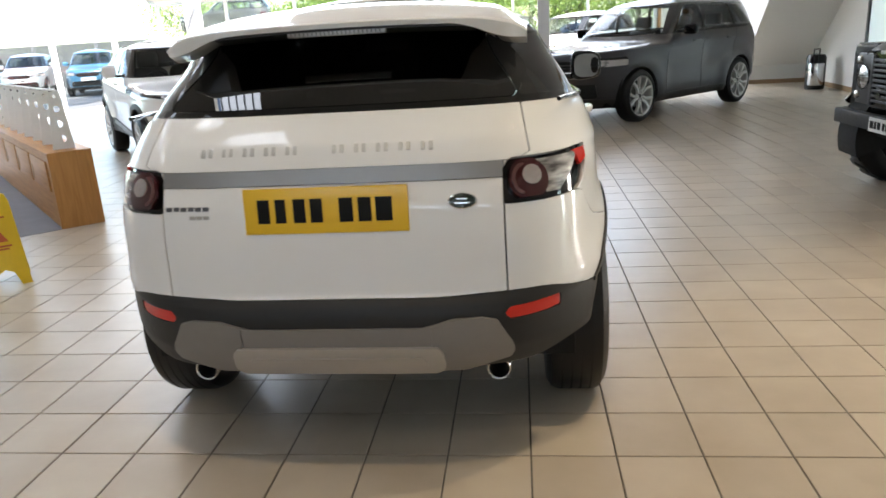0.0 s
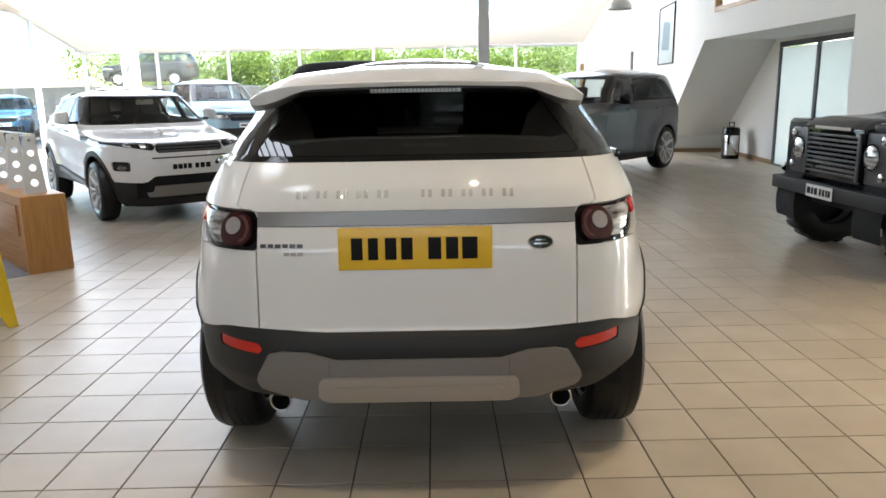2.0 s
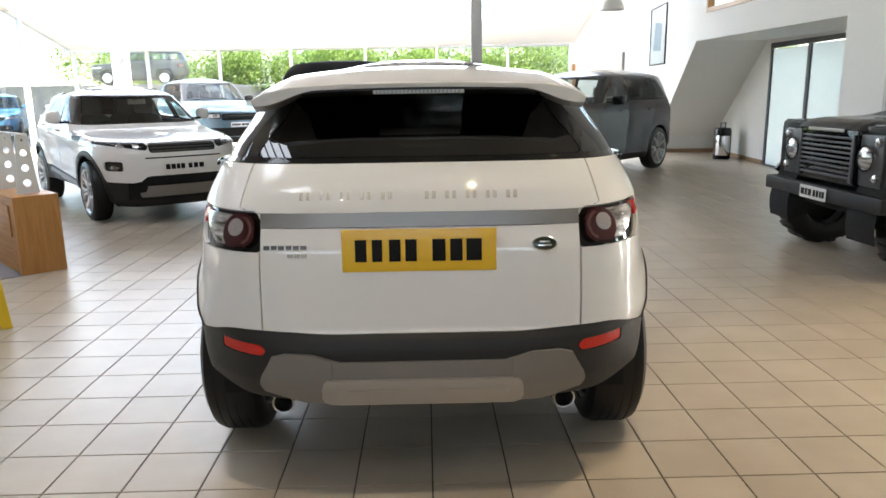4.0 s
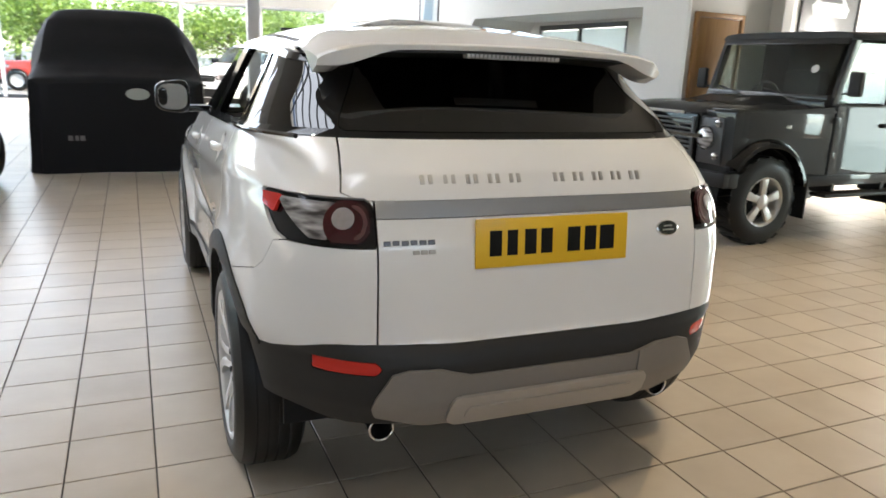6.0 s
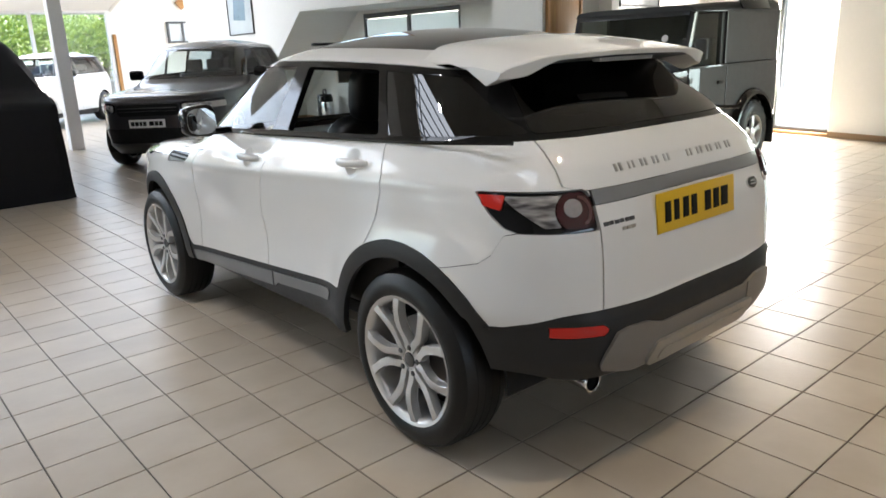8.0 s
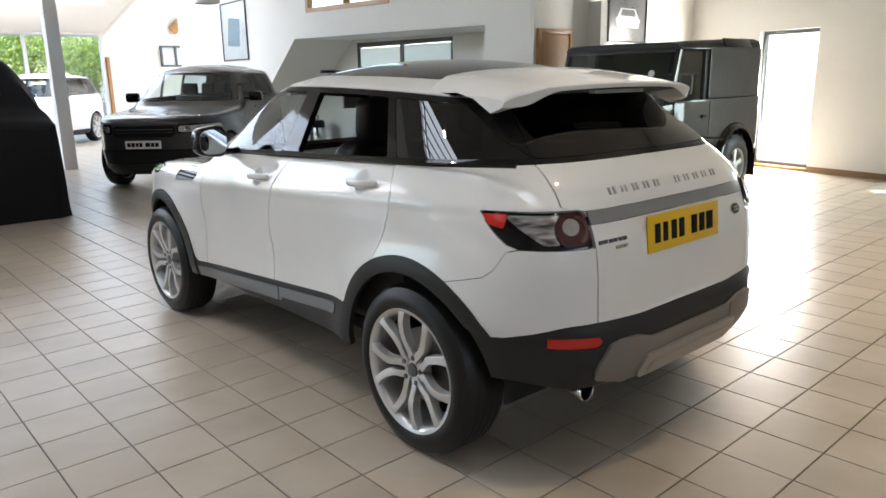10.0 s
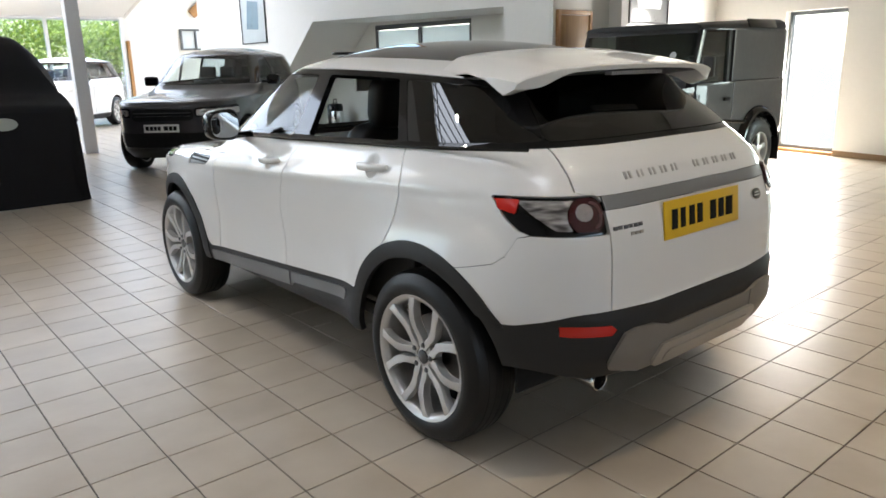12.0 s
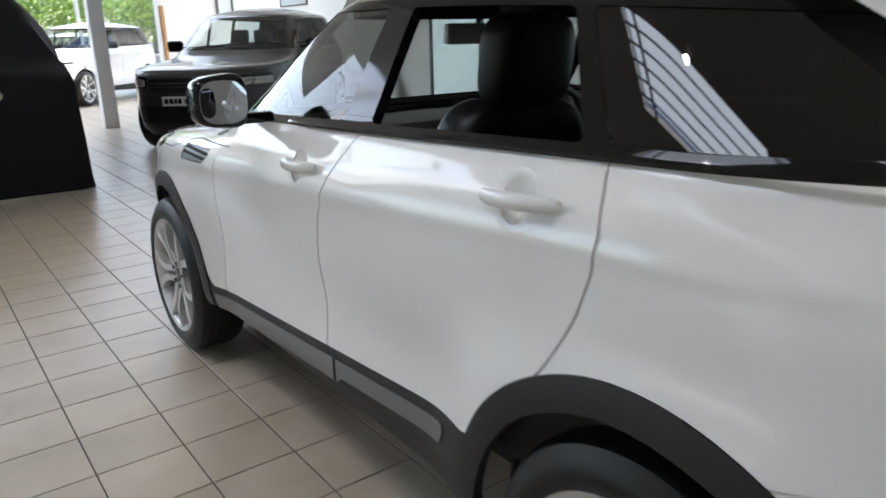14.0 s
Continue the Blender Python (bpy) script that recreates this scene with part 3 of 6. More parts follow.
# wall with the wooden door, and the wall with the tall window
C0, C1, C2, C3 = (3.985, 7.39), (8.95, 8.01), (8.11, 3.77), (6.35, -6.0)
def along(a, b, t):
    d = Vector(b) - Vector(a)
    return tuple(Vector(a) + d.normalized() * t)
E1 = lambda t: along(C0, C1, t)
setting("wall_door_side", prism([C0, C1, E1(5.1), (9.2, 8.2), (4.10, 7.55), (4.0, 7.53)], 0, 6.6), M["wall_white"], "white wall with a wooden door")
dd = tagged(new("door_office"), "closed oak veneer office door in a wooden frame", "door", "", "structure")
def on_wall(a, b, t0, t1, n0, n1, z0, z1, bevel=0.0):
    d = (Vector(b) - Vector(a)).normalized()
    m = Matrix(((d.x, d.y, 0, a[0]), (d.y, -d.x, 0, a[1]), (0, 0, 1, 0), (0, 0, 0, 1)))
    return box(t0, t1, n0, n1, z0, z1, bevel, m)
part("door_leaf", on_wall(C0, C1, 0.12, 0.82, 0.004, 0.03, 0.005, 2.10, 0.004), M["wood_door"], dd, "oak veneer door leaf")
for t0, t1, z0, z1 in ((0.06, 0.118, 0, 2.16), (0.822, 0.88, 0, 2.16), (0.118, 0.822, 2.105, 2.16)):
    part("door_frame", on_wall(C0, C1, t0, t1, 0.002, 0.045, z0, z1, 0.004), M["wood"], dd, "wooden door frame")
part("door_handle", on_wall(C0, C1, 0.18, 0.30, 0.045, 0.062, 1.02, 1.045, 0.006), M["chrome"], dd)

k0, k1 = 1.42, 2.45
d = (Vector(C2) - Vector(C1)).normalized()
setting("wall_window_side_a", on_wall(C1, C2, 0.0, k0, -0.25, 0, 0, 6.6), M["wall_white"], "cream plastered wall")
setting("wall_window_side_b", on_wall(C1, C2, k1, 4.385, -0.25, 0, 0, 6.6), M["wall_white"], "cream plastered wall")
setting("wall_window_side_c", on_wall(C1, C2, k0, k1, -0.25, 0, 2.20, 6.6), M["wall_white"], "cream plastered wall over the window")
tw = tagged(new("window_tall"), "tall floor-length window, bright with daylight", "window", "", "structure")
for t0, t1, z0, z1 in ((k0, k0 + 0.05, 0.05, 2.20), (k1 - 0.05, k1, 0.05, 2.20), (k0 + 0.05, k1 - 0.05, 2.14, 2.20), (k0 + 0.05, k1 - 0.05, 0.05, 0.10)):
    part("window_frame", on_wall(C1, C2, t0, t1, -0.16, -0.10, z0, z1), M["frame_grey"], tw, "thin grey frame")
tp = part("window_pane", on_wall(C1, C2, k0 + 0.05, k1 - 0.05, -0.135, -0.13, 0.10, 2.14), M["glass_pane"], tw)
tp.visible_shadow = False
part("window_sill", on_wall(C1, C2, k0 + 0.002, k1 - 0.002, -0.24, 0.02, 0.0, 0.048), M["wood_flat"], tw, "wooden sill at the floor")
setting("baseboard_window", on_wall(C1, C2, k1 + 0.01, 4.38, 0.001, 0.016, 0, 0.09), M["skirting"], "brown wooden skirting")
setting("baseboard_corner", on_wall(C1, C2, 0.0, k0 - 0.01, 0.001, 0.016, 0, 0.09), M["skirting"], "brown wooden skirting")
# the wall beyond the corner, with a second window of the same kind
j0, j1 = 0.33, 1.14
for name, t0, t1, z0, z1 in (("wall_south_east_a", 0.0, j0, 0, 6.6), ("wall_south_east_b", j1, 9.93, 0, 6.6), ("wall_south_east_c", j0, j1, 2.20, 6.6)):
    setting(name, on_wall(C2, C3, t0, t1, -0.25, 0, z0, z1), M["wall_white"], "cream plastered wall")
tw = tagged(new("window_side"), "tall floor-length window, bright with daylight", "window", "", "structure")
for t0, t1, z0, z1 in ((j0, j0 + 0.05, 0.05, 2.20), (j1 - 0.05, j1, 0.05, 2.20), (j0 + 0.05, j1 - 0.05, 2.14, 2.20), (j0 + 0.05, j1 - 0.05, 0.05, 0.10)):
    part("window_frame", on_wall(C2, C3, t0, t1, -0.16, -0.10, z0, z1), M["frame_grey"], tw, "thin grey frame")
tp = part("window_pane", on_wall(C2, C3, j0 + 0.05, j1 - 0.05, -0.135, -0.13, 0.10, 2.14), M["glass_pane"], tw)
tp.visible_shadow = False
part("window_sill", on_wall(C2, C3, j0 + 0.002, j1 - 0.002, -0.24, 0.02, 0.0, 0.048), M["wood_flat"], tw, "wooden sill at the floor")
setting("baseboard_south", on_wall(C2, C3, j1 + 0.01, 9.9, 0.001, 0.016, 0, 0.09), M["skirting"], "brown wooden skirting")
# darkened copy of the white wall: dimness behind the camera put into the colour
material("wall_dimmed", (0.60, 0.59, 0.57), 0.7, 0, 0, 1.1, 0.05)
# the opening between z 2.3 and 3.2 is made up to seat the fill lamp
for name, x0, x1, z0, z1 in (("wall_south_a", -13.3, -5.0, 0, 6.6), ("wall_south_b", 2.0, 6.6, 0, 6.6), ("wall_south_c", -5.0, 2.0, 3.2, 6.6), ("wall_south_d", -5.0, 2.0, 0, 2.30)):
    setting(name, box(x0, x1, -6.3, -6.0, z0, z1), M["wall_dimmed"], "unseen wall, darkened to keep reflections dim")

# north glazing under the eaves, and the west glazing
setting("wall_north_east", box(4.30, 9.5, 26.0, 26.2, 0, 6.6), M["wall_white"], "white end wall")
setting("wall_stub", east([(13.3, 0), (13.42, 0), (13.42, 6.6), (13.3, 6.6)], 0, 2.5), M["wall_white"], "white wall")
setting("beam_north", box(-13.3, 4.30, 25.9, 26.2, 3.06, 3.45), M["steel_white"], "white eaves beam over the glazing")
ng = tagged(new("window_north"), "full-width glazed front with slim white mullions", "window", "", "structure")
for x in (-13.15, -10.6, -8.1, -5.6, -3.0, -0.5, 2.0, 4.2):
    part("mullion", box(x, x + 0.09, 25.95, 26.1, 0.0, 3.06), M["steel_white"], ng, "slim white mullion")
for a, b in ((-13.06, -10.6), (-10.51, -8.1), (-8.01, -5.6), (-5.51, -3.0), (-2.91, -0.5), (-0.41, 2.0), (2.09, 4.2)):
    g = part("pane", box(a, b, 26.02, 26.03, 0.08, 3.06), M["glass_pane"], ng)
    g.visible_shadow = False
part("window_sill", box(-13.06, 4.2, 25.96, 26.1, 0.0, 0.08), M["frame_grey"], ng)
wg = tagged(new("window_west"), "glazed side wall with white mullions", "window", "", "structure")
for y in np.arange(10.0, 26.0, 3.2):
    part("mullion", box(-13.2, -13.05, y, y + 0.09, 0, 4.0), M["steel_white"], wg, "white mullion")
    g = part("pane", box(-13.13, -13.12, y + 0.09, min(y + 3.2, 25.9), 0.08, 4.0), M["glass_pane"], wg)
    g.visible_shadow = False
# west walls take the darkened copy too, for dim reflections
setting("wall_west", box(-13.3, -13.0, -6.0, 9.95, 0, 4.0), M["wall_dimmed"], "white wall")
setting("wall_west_upper", box(-13.3, -13.0, -6.0, 26.0, 4.0, 6.6), M["wall_dimmed"], "white wall over the glazing")

# ceiling: level over the hall, falling to the eaves in the north, with roof lights
def ceiling_piece(bm, x0, x1, y0, y1, t=0.15):
    def z(y):
        return 6.5 if y < 12 else 6.5 - (y - 12) * 0.243
    v = [bm.verts.new((x, y, z(y) + dz)) for dz in (0, t) for x, y in ((x0, y0), (x1, y0), (x1, y1), (x0, y1))]
    for f in ((0, 1, 2, 3), (4, 7, 6, 5), (0, 4, 5, 1), (1, 5, 6, 2), (2, 6, 7, 3), (3, 7, 4, 0)):
        bm.faces.new([v[i] for i in f])
# level hall ceiling, coloured darker than the sloping one
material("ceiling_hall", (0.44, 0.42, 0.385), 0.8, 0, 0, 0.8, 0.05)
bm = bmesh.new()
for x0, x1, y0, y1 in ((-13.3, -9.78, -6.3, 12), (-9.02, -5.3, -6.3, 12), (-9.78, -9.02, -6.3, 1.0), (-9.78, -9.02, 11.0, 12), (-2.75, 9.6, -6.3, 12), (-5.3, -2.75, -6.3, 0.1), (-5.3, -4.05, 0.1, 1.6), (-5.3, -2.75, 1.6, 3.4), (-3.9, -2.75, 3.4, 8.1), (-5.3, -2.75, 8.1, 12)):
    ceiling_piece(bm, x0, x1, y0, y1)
setting("ceiling_hall", bm, M["ceiling_hall"], "greyish ceiling of the hall with roof lights")
bm = bmesh.new()
for x0, x1, y0, y1 in ((-13.3, 4.3, 12, 14.8), (-5.2, 3.6, 14.8, 17.8), (-13.3, -12.0, 14.8, 26.3), (3.6, 4.3, 14.8, 26.3), (-12.0, 3.6, 23.4, 26.3)):
    ceiling_piece(bm, x0, x1, y0, y1)
setting("ceiling", bm, M["ceiling_white"], "white sloping ceiling with roof lights")
setting("ceiling_bay", box(4.3, 9.6, 12.0, 26.3, 6.5, 6.65), M["ceiling_white"], "white level ceiling of the higher bay")
setting("wall_gable", prism([(12.0, 6.49), (26.2, 3.04), (26.2, 6.49)], 4.305, 4.40, 0, Matrix(((0, 0, 1, 0), (1, 0, 0, 0), (0, 1, 0, 0), (0, 0, 0, 1)))), M["wall_white"], "white gable between the roofs")
bar = tagged(new("roof_light_bars"), "dark glazing bars of the roof lights", "window", "", "structure")
for x in (-5.08, -4.84, -4.60, -4.36, -4.12):
    part("glazing_bar", box(x - 0.014, x + 0.014, 3.4, 8.1, 6.52, 6.56), M["frame_grey"], bar)
for y in (3.62, 7.55):
    part("glazing_bar", box(-5.3, -3.9, y - 0.05, y + 0.05, 6.50, 6.58), M["frame_grey"], bar)
for x in (-3.86, -3.62, -3.38, -3.14, -2.92):
    part("glazing_bar", box(x - 0.014, x + 0.014, 0.1, 1.6, 6.52, 6.56), M["frame_grey"], bar)
for x in (-9.4,):
    part("glazing_bar", box(x - 0.03, x + 0.03, 1.0, 11.0, 6.5, 6.58), M["frame_grey"], bar)
for y in np.arange(1.8, 10.9, 0.8):
    part("glazing_bar", box(-9.78, -9.02, y - 0.02, y + 0.02, 6.52, 6.56), M["frame_grey"], bar)
for x in np.arange(-12.0, 3.7, 0.8):
    bm = box(x - 0.028, x + 0.028, 14.8 if x < -5.2 else 17.8, 23.4, 0, 0.12)
    for v in bm.verts:
        v.co.z += 6.5 - (v.co.y - 12) * 0.243 - 0.03
    part("rafter", bm, M["steel_white"], bar, "white painted rafter")
# round steel posts
for x, y, h in ((0.31, 15.7, 0.115), (-8.2, 18.1, 0.16)):
    tagged(part("column", box(x - h, x + h, y - h, y + h, 0, 6.5 - (y - 12) * 0.243, 0.01), M["steel_white"], None, "pale grey boxed steel column"), kind="structure")

# ---- compact five-door SUV ----
def compact_tilt(s, y):
    a = -0.035 * (np.clip(y, -0.8, 2.2) - 1) * smooth((s - 0.6) / 0.55)
    b = 0.016 - 0.026 * (np.clip(y, -0.5, 2.2) - 1.3) ** 2
    k = smooth((s - 1.2) / 0.3)
    return a * (1 - k) + b * k


def compact_bulge(s, x, y, z):
    far = smooth((x - 0.62) / 0.2)
    out = 0
    for hub, at in ((0.0, 0.040), (2.66, 0.036)):
        out = out + at * np.exp(-((np.hypot(y - hub, z - 0.36) - 0.46) / 0.13) ** 2) * smooth((1.0 - z) / 0.25)
    return far * (out - 0.016 * np.exp(-((z - 0.66) / 0.13) ** 2) * smooth((y - 0.35) / 0.3) * smooth((2.2 - y) / 0.3) + 0.009 * np.exp(-((z - 1.066 + 0.057 * y) / np.where(z < 1.066 - 0.057 * y, 0.016, 0.085)) ** 2) * smooth((y + 0.5) / 0.3) * smooth((2.4 - y) / 0.4))


COMPACT = dict(
    levels=(0.20, 1.525), crown=0.112, fair=1, rear_from=0.05, tilt=compact_tilt, bulge=compact_bulge,
    width=((0.20, 0.80), (0.28, 0.85), (0.42, 0.88), (0.60, 0.885), (0.80, 0.895), (0.95, 0.90), (1.0, 0.897), (1.03, 0.890), (1.10, 0.872), (1.16, 0.848), (1.18, 0.832), (1.20, 0.815), (1.35, 0.742), (1.475, 0.678), (1.508, 0.652), (1.525, 0.615)),
    rear=((0.20, -0.50), (0.30, -0.62), (0.40, -0.70), (0.48, -0.738), (0.60, -0.745), (0.635, -0.733), (0.655, -0.708), (0.83, -0.698), (0.91, -0.686), (0.965, -0.665), (1.02, -0.645), (1.035, -0.64), (1.09, -0.61), (1.14, -0.565), (1.18, -0.52), (1.35, -0.365), (1.485, -0.245), (1.525, -0.15)),
    front=((0.20, 3.38), (0.30, 3.50), (0.50, 3.55), (0.70, 3.56), (0.86, 3.55), (0.94, 3.52), (0.985, 3.46), (1.015, 3.34), (1.045, 3.08), (1.07, 2.76), (1.09, 2.48), (1.105, 2.32), (1.12, 2.24), (1.14, 2.19), (1.18, 2.12), (1.35, 1.85), (1.485, 1.62), (1.525, 1.48)),
    shoulder=((0.2, 1.75), (1.0, 1.75), (1.09, 1.75), (1.18, 1.72), (1.35, 1.42), (1.525, 1.12)),
    rear_corner=((0.2, 4.8), (0.62, 5.2), (0.66, 6.2), (0.85, 6.2), (0.98, 5.8), (1.10, 4.8), (1.18, 4.2), (1.5, 3.6)),
    rear_side=((0.2, 1.9), (0.62, 2.2), (0.66, 2.45), (0.85, 2.4), (0.98, 2.1), (1.10, 1.75), (1.5, 1.7)),
    front_corner=((0.2, 4.0), (0.9, 4.0), (1.05, 5.0), (1.12, 4.6), (1.5, 4.2)),
    front_side=((0.2, 3.2), (0.95, 3.2), (1.09, 2.4), (1.5, 2.2)),
)


def cushion(hx, hy, hz, m, power=0.5):
    """A soft block with full, rounded edges."""
    bm = bmesh.new()
    bmesh.ops.create_uvsphere(bm, u_segments=32, v_segments=20, radius=1)
    for v in bm.verts:
        q = [math.copysign(abs(c) ** power, c) for c in v.co]
        v.co = Vector((hx * q[0], hy * q[1], hz * q[2]))
    bmesh.ops.transform(bm, matrix=m, verts=bm.verts)
    return bm


def compact_suv(m, label, paint, plates, glass_front, group=""):
    """The white SUV: its skin cut into panels, lamps, glass, trim, wheels and cabin."""
    car = thing("suv", m, label, "car", group)
    p = body_skin(COMPACT, 132, 30, 60, 32)
    for hub in (0.0, 2.66):
        p = clip(p, np.hypot(p.y - hub, p.z - 0.365) - 0.425)
    roof, p = cut(p, lambda p: inside(p.s - 1.502, p.y + 0.10), 0.0015)
    house, p = cut(p, lambda p: p.s - 1.18, 0.0015)

    # painted body over dark cladding
    sill = line_of([(0.3, 0.575), (0.45, 0.565), (2.0, 0.46), (2.3, 0.45)])

    def painted(p):
        back = 0.652 + 0.012 * smooth((p.x - 0.3) / 0.3) - 0.06 * smooth((p.x - 0.66) / 0.24)
        ahead = 0.575 - 0.075 * smooth((p.x - 0.42) / 0.12) + 0.01 * smooth((p.x - 0.6) / 0.3)
        low = np.where(p.y < 0, back, np.where(p.y > 2.66, ahead, sill(p.y)))
        return inside(p.z - low, np.hypot(p.y, p.z - 0.365) - 0.492, np.hypot(p.y - 2.64, p.z - 0.365) - 0.492)
    body, clad = cut(p, painted, 0.0008)
    clad = clip(clad, np.maximum(clad.z - 0.37, clad.y + 0.2))
    clad = clip(clad, np.maximum(clad.z - 0.365, clad.y - 2.6))
    arch, clad = cut(clad, lambda p: inside(np.maximum(0.492 - np.hypot(p.y, p.z - 0.365), 0.492 - np.hypot(p.y - 2.64, p.z - 0.365)), np.maximum(p.z - 0.60 - 0.4 * (p.y + 0.42), p.y + 0.2)), 0.0004)
    for left in (-1, 1):
        for hub in (0, 2.66):
            panel("arch_trim", moved(clip(clip(arch, left * arch.sx), 0.8 - np.abs(clip(arch, left * arch.sx).y - hub)), 0.006), M["plastic"], car, "black plastic wheel arch trim", 0.03)
    bumper, clad = cut(clad, lambda p: -p.y, 0.001)
    front, clad = cut(clad, lambda p: p.y - 2.66, 0.001)
    for left in (-1, 1):
        one = clip(clad, left * clad.sx)
        strip, one = cut(one, lambda p: inside(p.z - sill(p.y) + 0.105 - 0.02 * (p.y < 1.1), sill(p.y) - 0.028 - p.z, p.y - 0.55 - 0.35 * (sill(p.y) - p.z), 2.12 - p.y), 0.001)
        panel("sill", one, M["plastic"], car, "dark plastic side sill")
        for span in ((0.4, 1.13), (1.145, 2.3)):
            bit = clip(strip, inside(strip.y - span[0], span[1] - strip.y))
            panel("sill_strip", moved(bit, 0.004), M["skid_grey"], car, "grey metallic sill strip")
    reflector, bumper = cut(bumper, lambda p: inside(p.x - 0.555, 0.735 - p.x, p.z - 0.572 - 0.02 * (p.x - 0.555), 0.613 + 0.03 * (p.x - 0.555) - p.z), 0.001)
    bumper = clip(bumper, bumper.z - 0.385 - 0.015 * smooth((bumper.x - 0.36) / 0.08) - 0.05 * smooth((bumper.x - 0.62) / 0.22))
    rb = panel("rear_bumper", bumper, M["plastic"], car, "dark grey plastic rear bumper", 0.05)
    for left in (-1, 1):
        panel("reflector", moved(clip(reflector, left * reflector.sx), -0.003), M["red_lens"], rb, "red bumper reflector")
    top = line_of([(0, 0.560), (0.31, 0.560), (0.365, 0.588), (0.50, 0.592), (0.535, 0.575), (0.585, 0.47), (0.60, 0.44), (0.61, 0.38)])
    low = line_of([(0, 0.40), (0.42, 0.40), (0.52, 0.43), (0.60, 0.45)])
    skid = clip(bumper, inside(top(bumper.x) - bumper.z, bumper.z - low(bumper.x), 0.605 - bumper.x))
    for lo, hi in ((-0.7, -0.3175), (-0.3165, 0.3165), (0.3175, 0.7)):
        panel("skid_plate", moved(clip(skid, inside(skid.sx - lo, hi - skid.sx)), 0.014 if hi - lo < 0.5 else 0.010), M["skid"], rb, "matt grey lower bumper insert", 0.02)
    plate_low = clip(skid, inside(0.497 - skid.z, skid.z - 0.402, 0.35 + 0.1 * (0.497 - skid.z) - skid.x))
    panel("skid_centre", moved(plate_low, 0.026), M["skid_light"], rb, "lighter silver skid plate", 0.02)
    inner = clip(plate_low, inside(0.472 - plate_low.z, plate_low.z - 0.41, 0.30 - plate_low.x))
    panel("skid_recess", moved(inner, 0.031), M["skid_light"], rb, "", 0.008)

    # front end
    intake, front = cut(front, lambda p: inside(0.62 - p.x, p.z - 0.30, 0.575 - p.z), 0.001)
    panel("front_bumper", front, M["plastic"], car, "dark plastic lower front bumper", 0.04)
    panel("lower_intake", moved(intake, -0.02), M["void"], car)
    panel("front_skid", moved(clip(intake, inside(0.46 - intake.z - 0.2 * (intake.x > 0.5), intake.z - 0.33, 0.56 - intake.x)), 0.012), M["skid"], car, "grey front skid plate")

    # lamps
    bot = line_of([(-0.75, 0.940), (-0.50, 0.946), (-0.45, 0.965), (-0.40, 1.01), (-0.35, 1.065), (-0.3, 1.12)])
    lamp, body = cut(body, lambda p: inside(p.x - 0.562, p.z - bot(p.y), 1.076 - p.z, -0.30 - p.y), 0.0015)
    for left in (-1, 1):
        one = refine(clip(lamp, left * lamp.sx), 2)
        case = panel("tail_lamp", moved(one, -0.012), M["gloss_black"], car, "dark tail lamp with red and clear lenses", 0.03)
        c = one.v[np.argmin(np.hypot(one.x - 0.632, one.z - 1.006))]
        far = np.linalg.norm(one.v - c, axis=1)
        e = one.v[np.argmin(np.hypot(one.x - 0.640, one.z - 1.018))]
        near = np.linalg.norm(one.v - e, axis=1)
        fwd = clip(one, inside(-0.355 - one.y, one.y + 0.442, one.z - 1.024 - 0.25 * (one.y + 0.41), 1.066 - one.z))
        panel("red_lens", moved(fwd, 0.004), M["red_lens"], case, "red lens", 0.012)
        clear = clip(one, inside(-0.444 - one.y, far - 0.069, one.x - 0.64, one.z - 0.962 - 0.70 * np.clip(one.y + 0.572, 0, 1), 1.062 - one.z))
        panel("clear_lens", moved(clear, 0.004), M["lamp_clear"], case, "clear faceted lens", 0.012)
        ring = clip(one, inside(0.066 - far, one.z - 0.956, 1.066 - one.z, one.x - 0.578))
        panel("ring_lens", moved(ring, 0.012), M["red_dark"], case, "round dark red lens", 0.012)
        panel("round_lamp", moved(clip(one, 0.031 - near), 0.016), M["lamp_smoke"], case, "round clear lamp", 0.008)
        crescent = clip(one, inside(0.056 - far, far - 0.044, 0.622 - one.x, one.z - 0.965, 1.055 - one.z, one.x - 0.578))
        panel("inner_lens", moved(crescent, 0.014), M["lamp_pink"], case, "clear crescent lens", 0.004)

    def head(p):
        return inside(p.x - 0.40, p.y - 2.78, p.z - (0.868 + 0.07 * (p.x - 0.4) / 0.4), 0.958 + 0.045 * smooth((p.x - 0.4) / 0.5) - p.z)
    hl, body = cut(body, head, 0.0015)
    for left in (-1, 1):
        one = refine(clip(hl, left * hl.sx), 1)
        case = panel("head_lamp", moved(one, -0.004), M["gloss_black"], car, "dark headlamp with clear lenses", 0.03)
        for at in (0.52, 0.66):
            panel("projector_lens", moved(clip(one, 0.034 - np.hypot(one.x - at, one.z - 0.928)), 0.004), M["lamp_clear"], case, "", 0.01)
    grille, body = cut(body, lambda p: inside(0.395 - p.x, p.y - 2.9, p.z - 0.845, 0.955 - p.z), 0.0015)
    gr = panel("grille", moved(grille, -0.012), M["void"], car, "black radiator grille")
    for z in (0.866, 0.900, 0.934):
        panel("grille_bar", moved(clip(grille, inside(0.008 - np.abs(grille.z - z), 0.38 - grille.x)), 0.002), M["dark_metal"], gr, "", 0.01)
    fog, body = cut(body, lambda p: inside(p.x - 0.66, 0.80 - p.x, p.y - 2.9, p.z - 0.635, 0.745 - p.z), 0.001)
    for left in (-1, 1):
        one = clip(fog, left * fog.sx)
        f = panel("fog_lamp", moved(one, -0.015), M["void"], car, "square dark fog lamp")
        panel("fog_lens", moved(clip(one, 0.034 - np.hypot(one.x - 0.73, one.z - 0.672)), -0.005), M["lamp_clear"], f, "", 0.01)
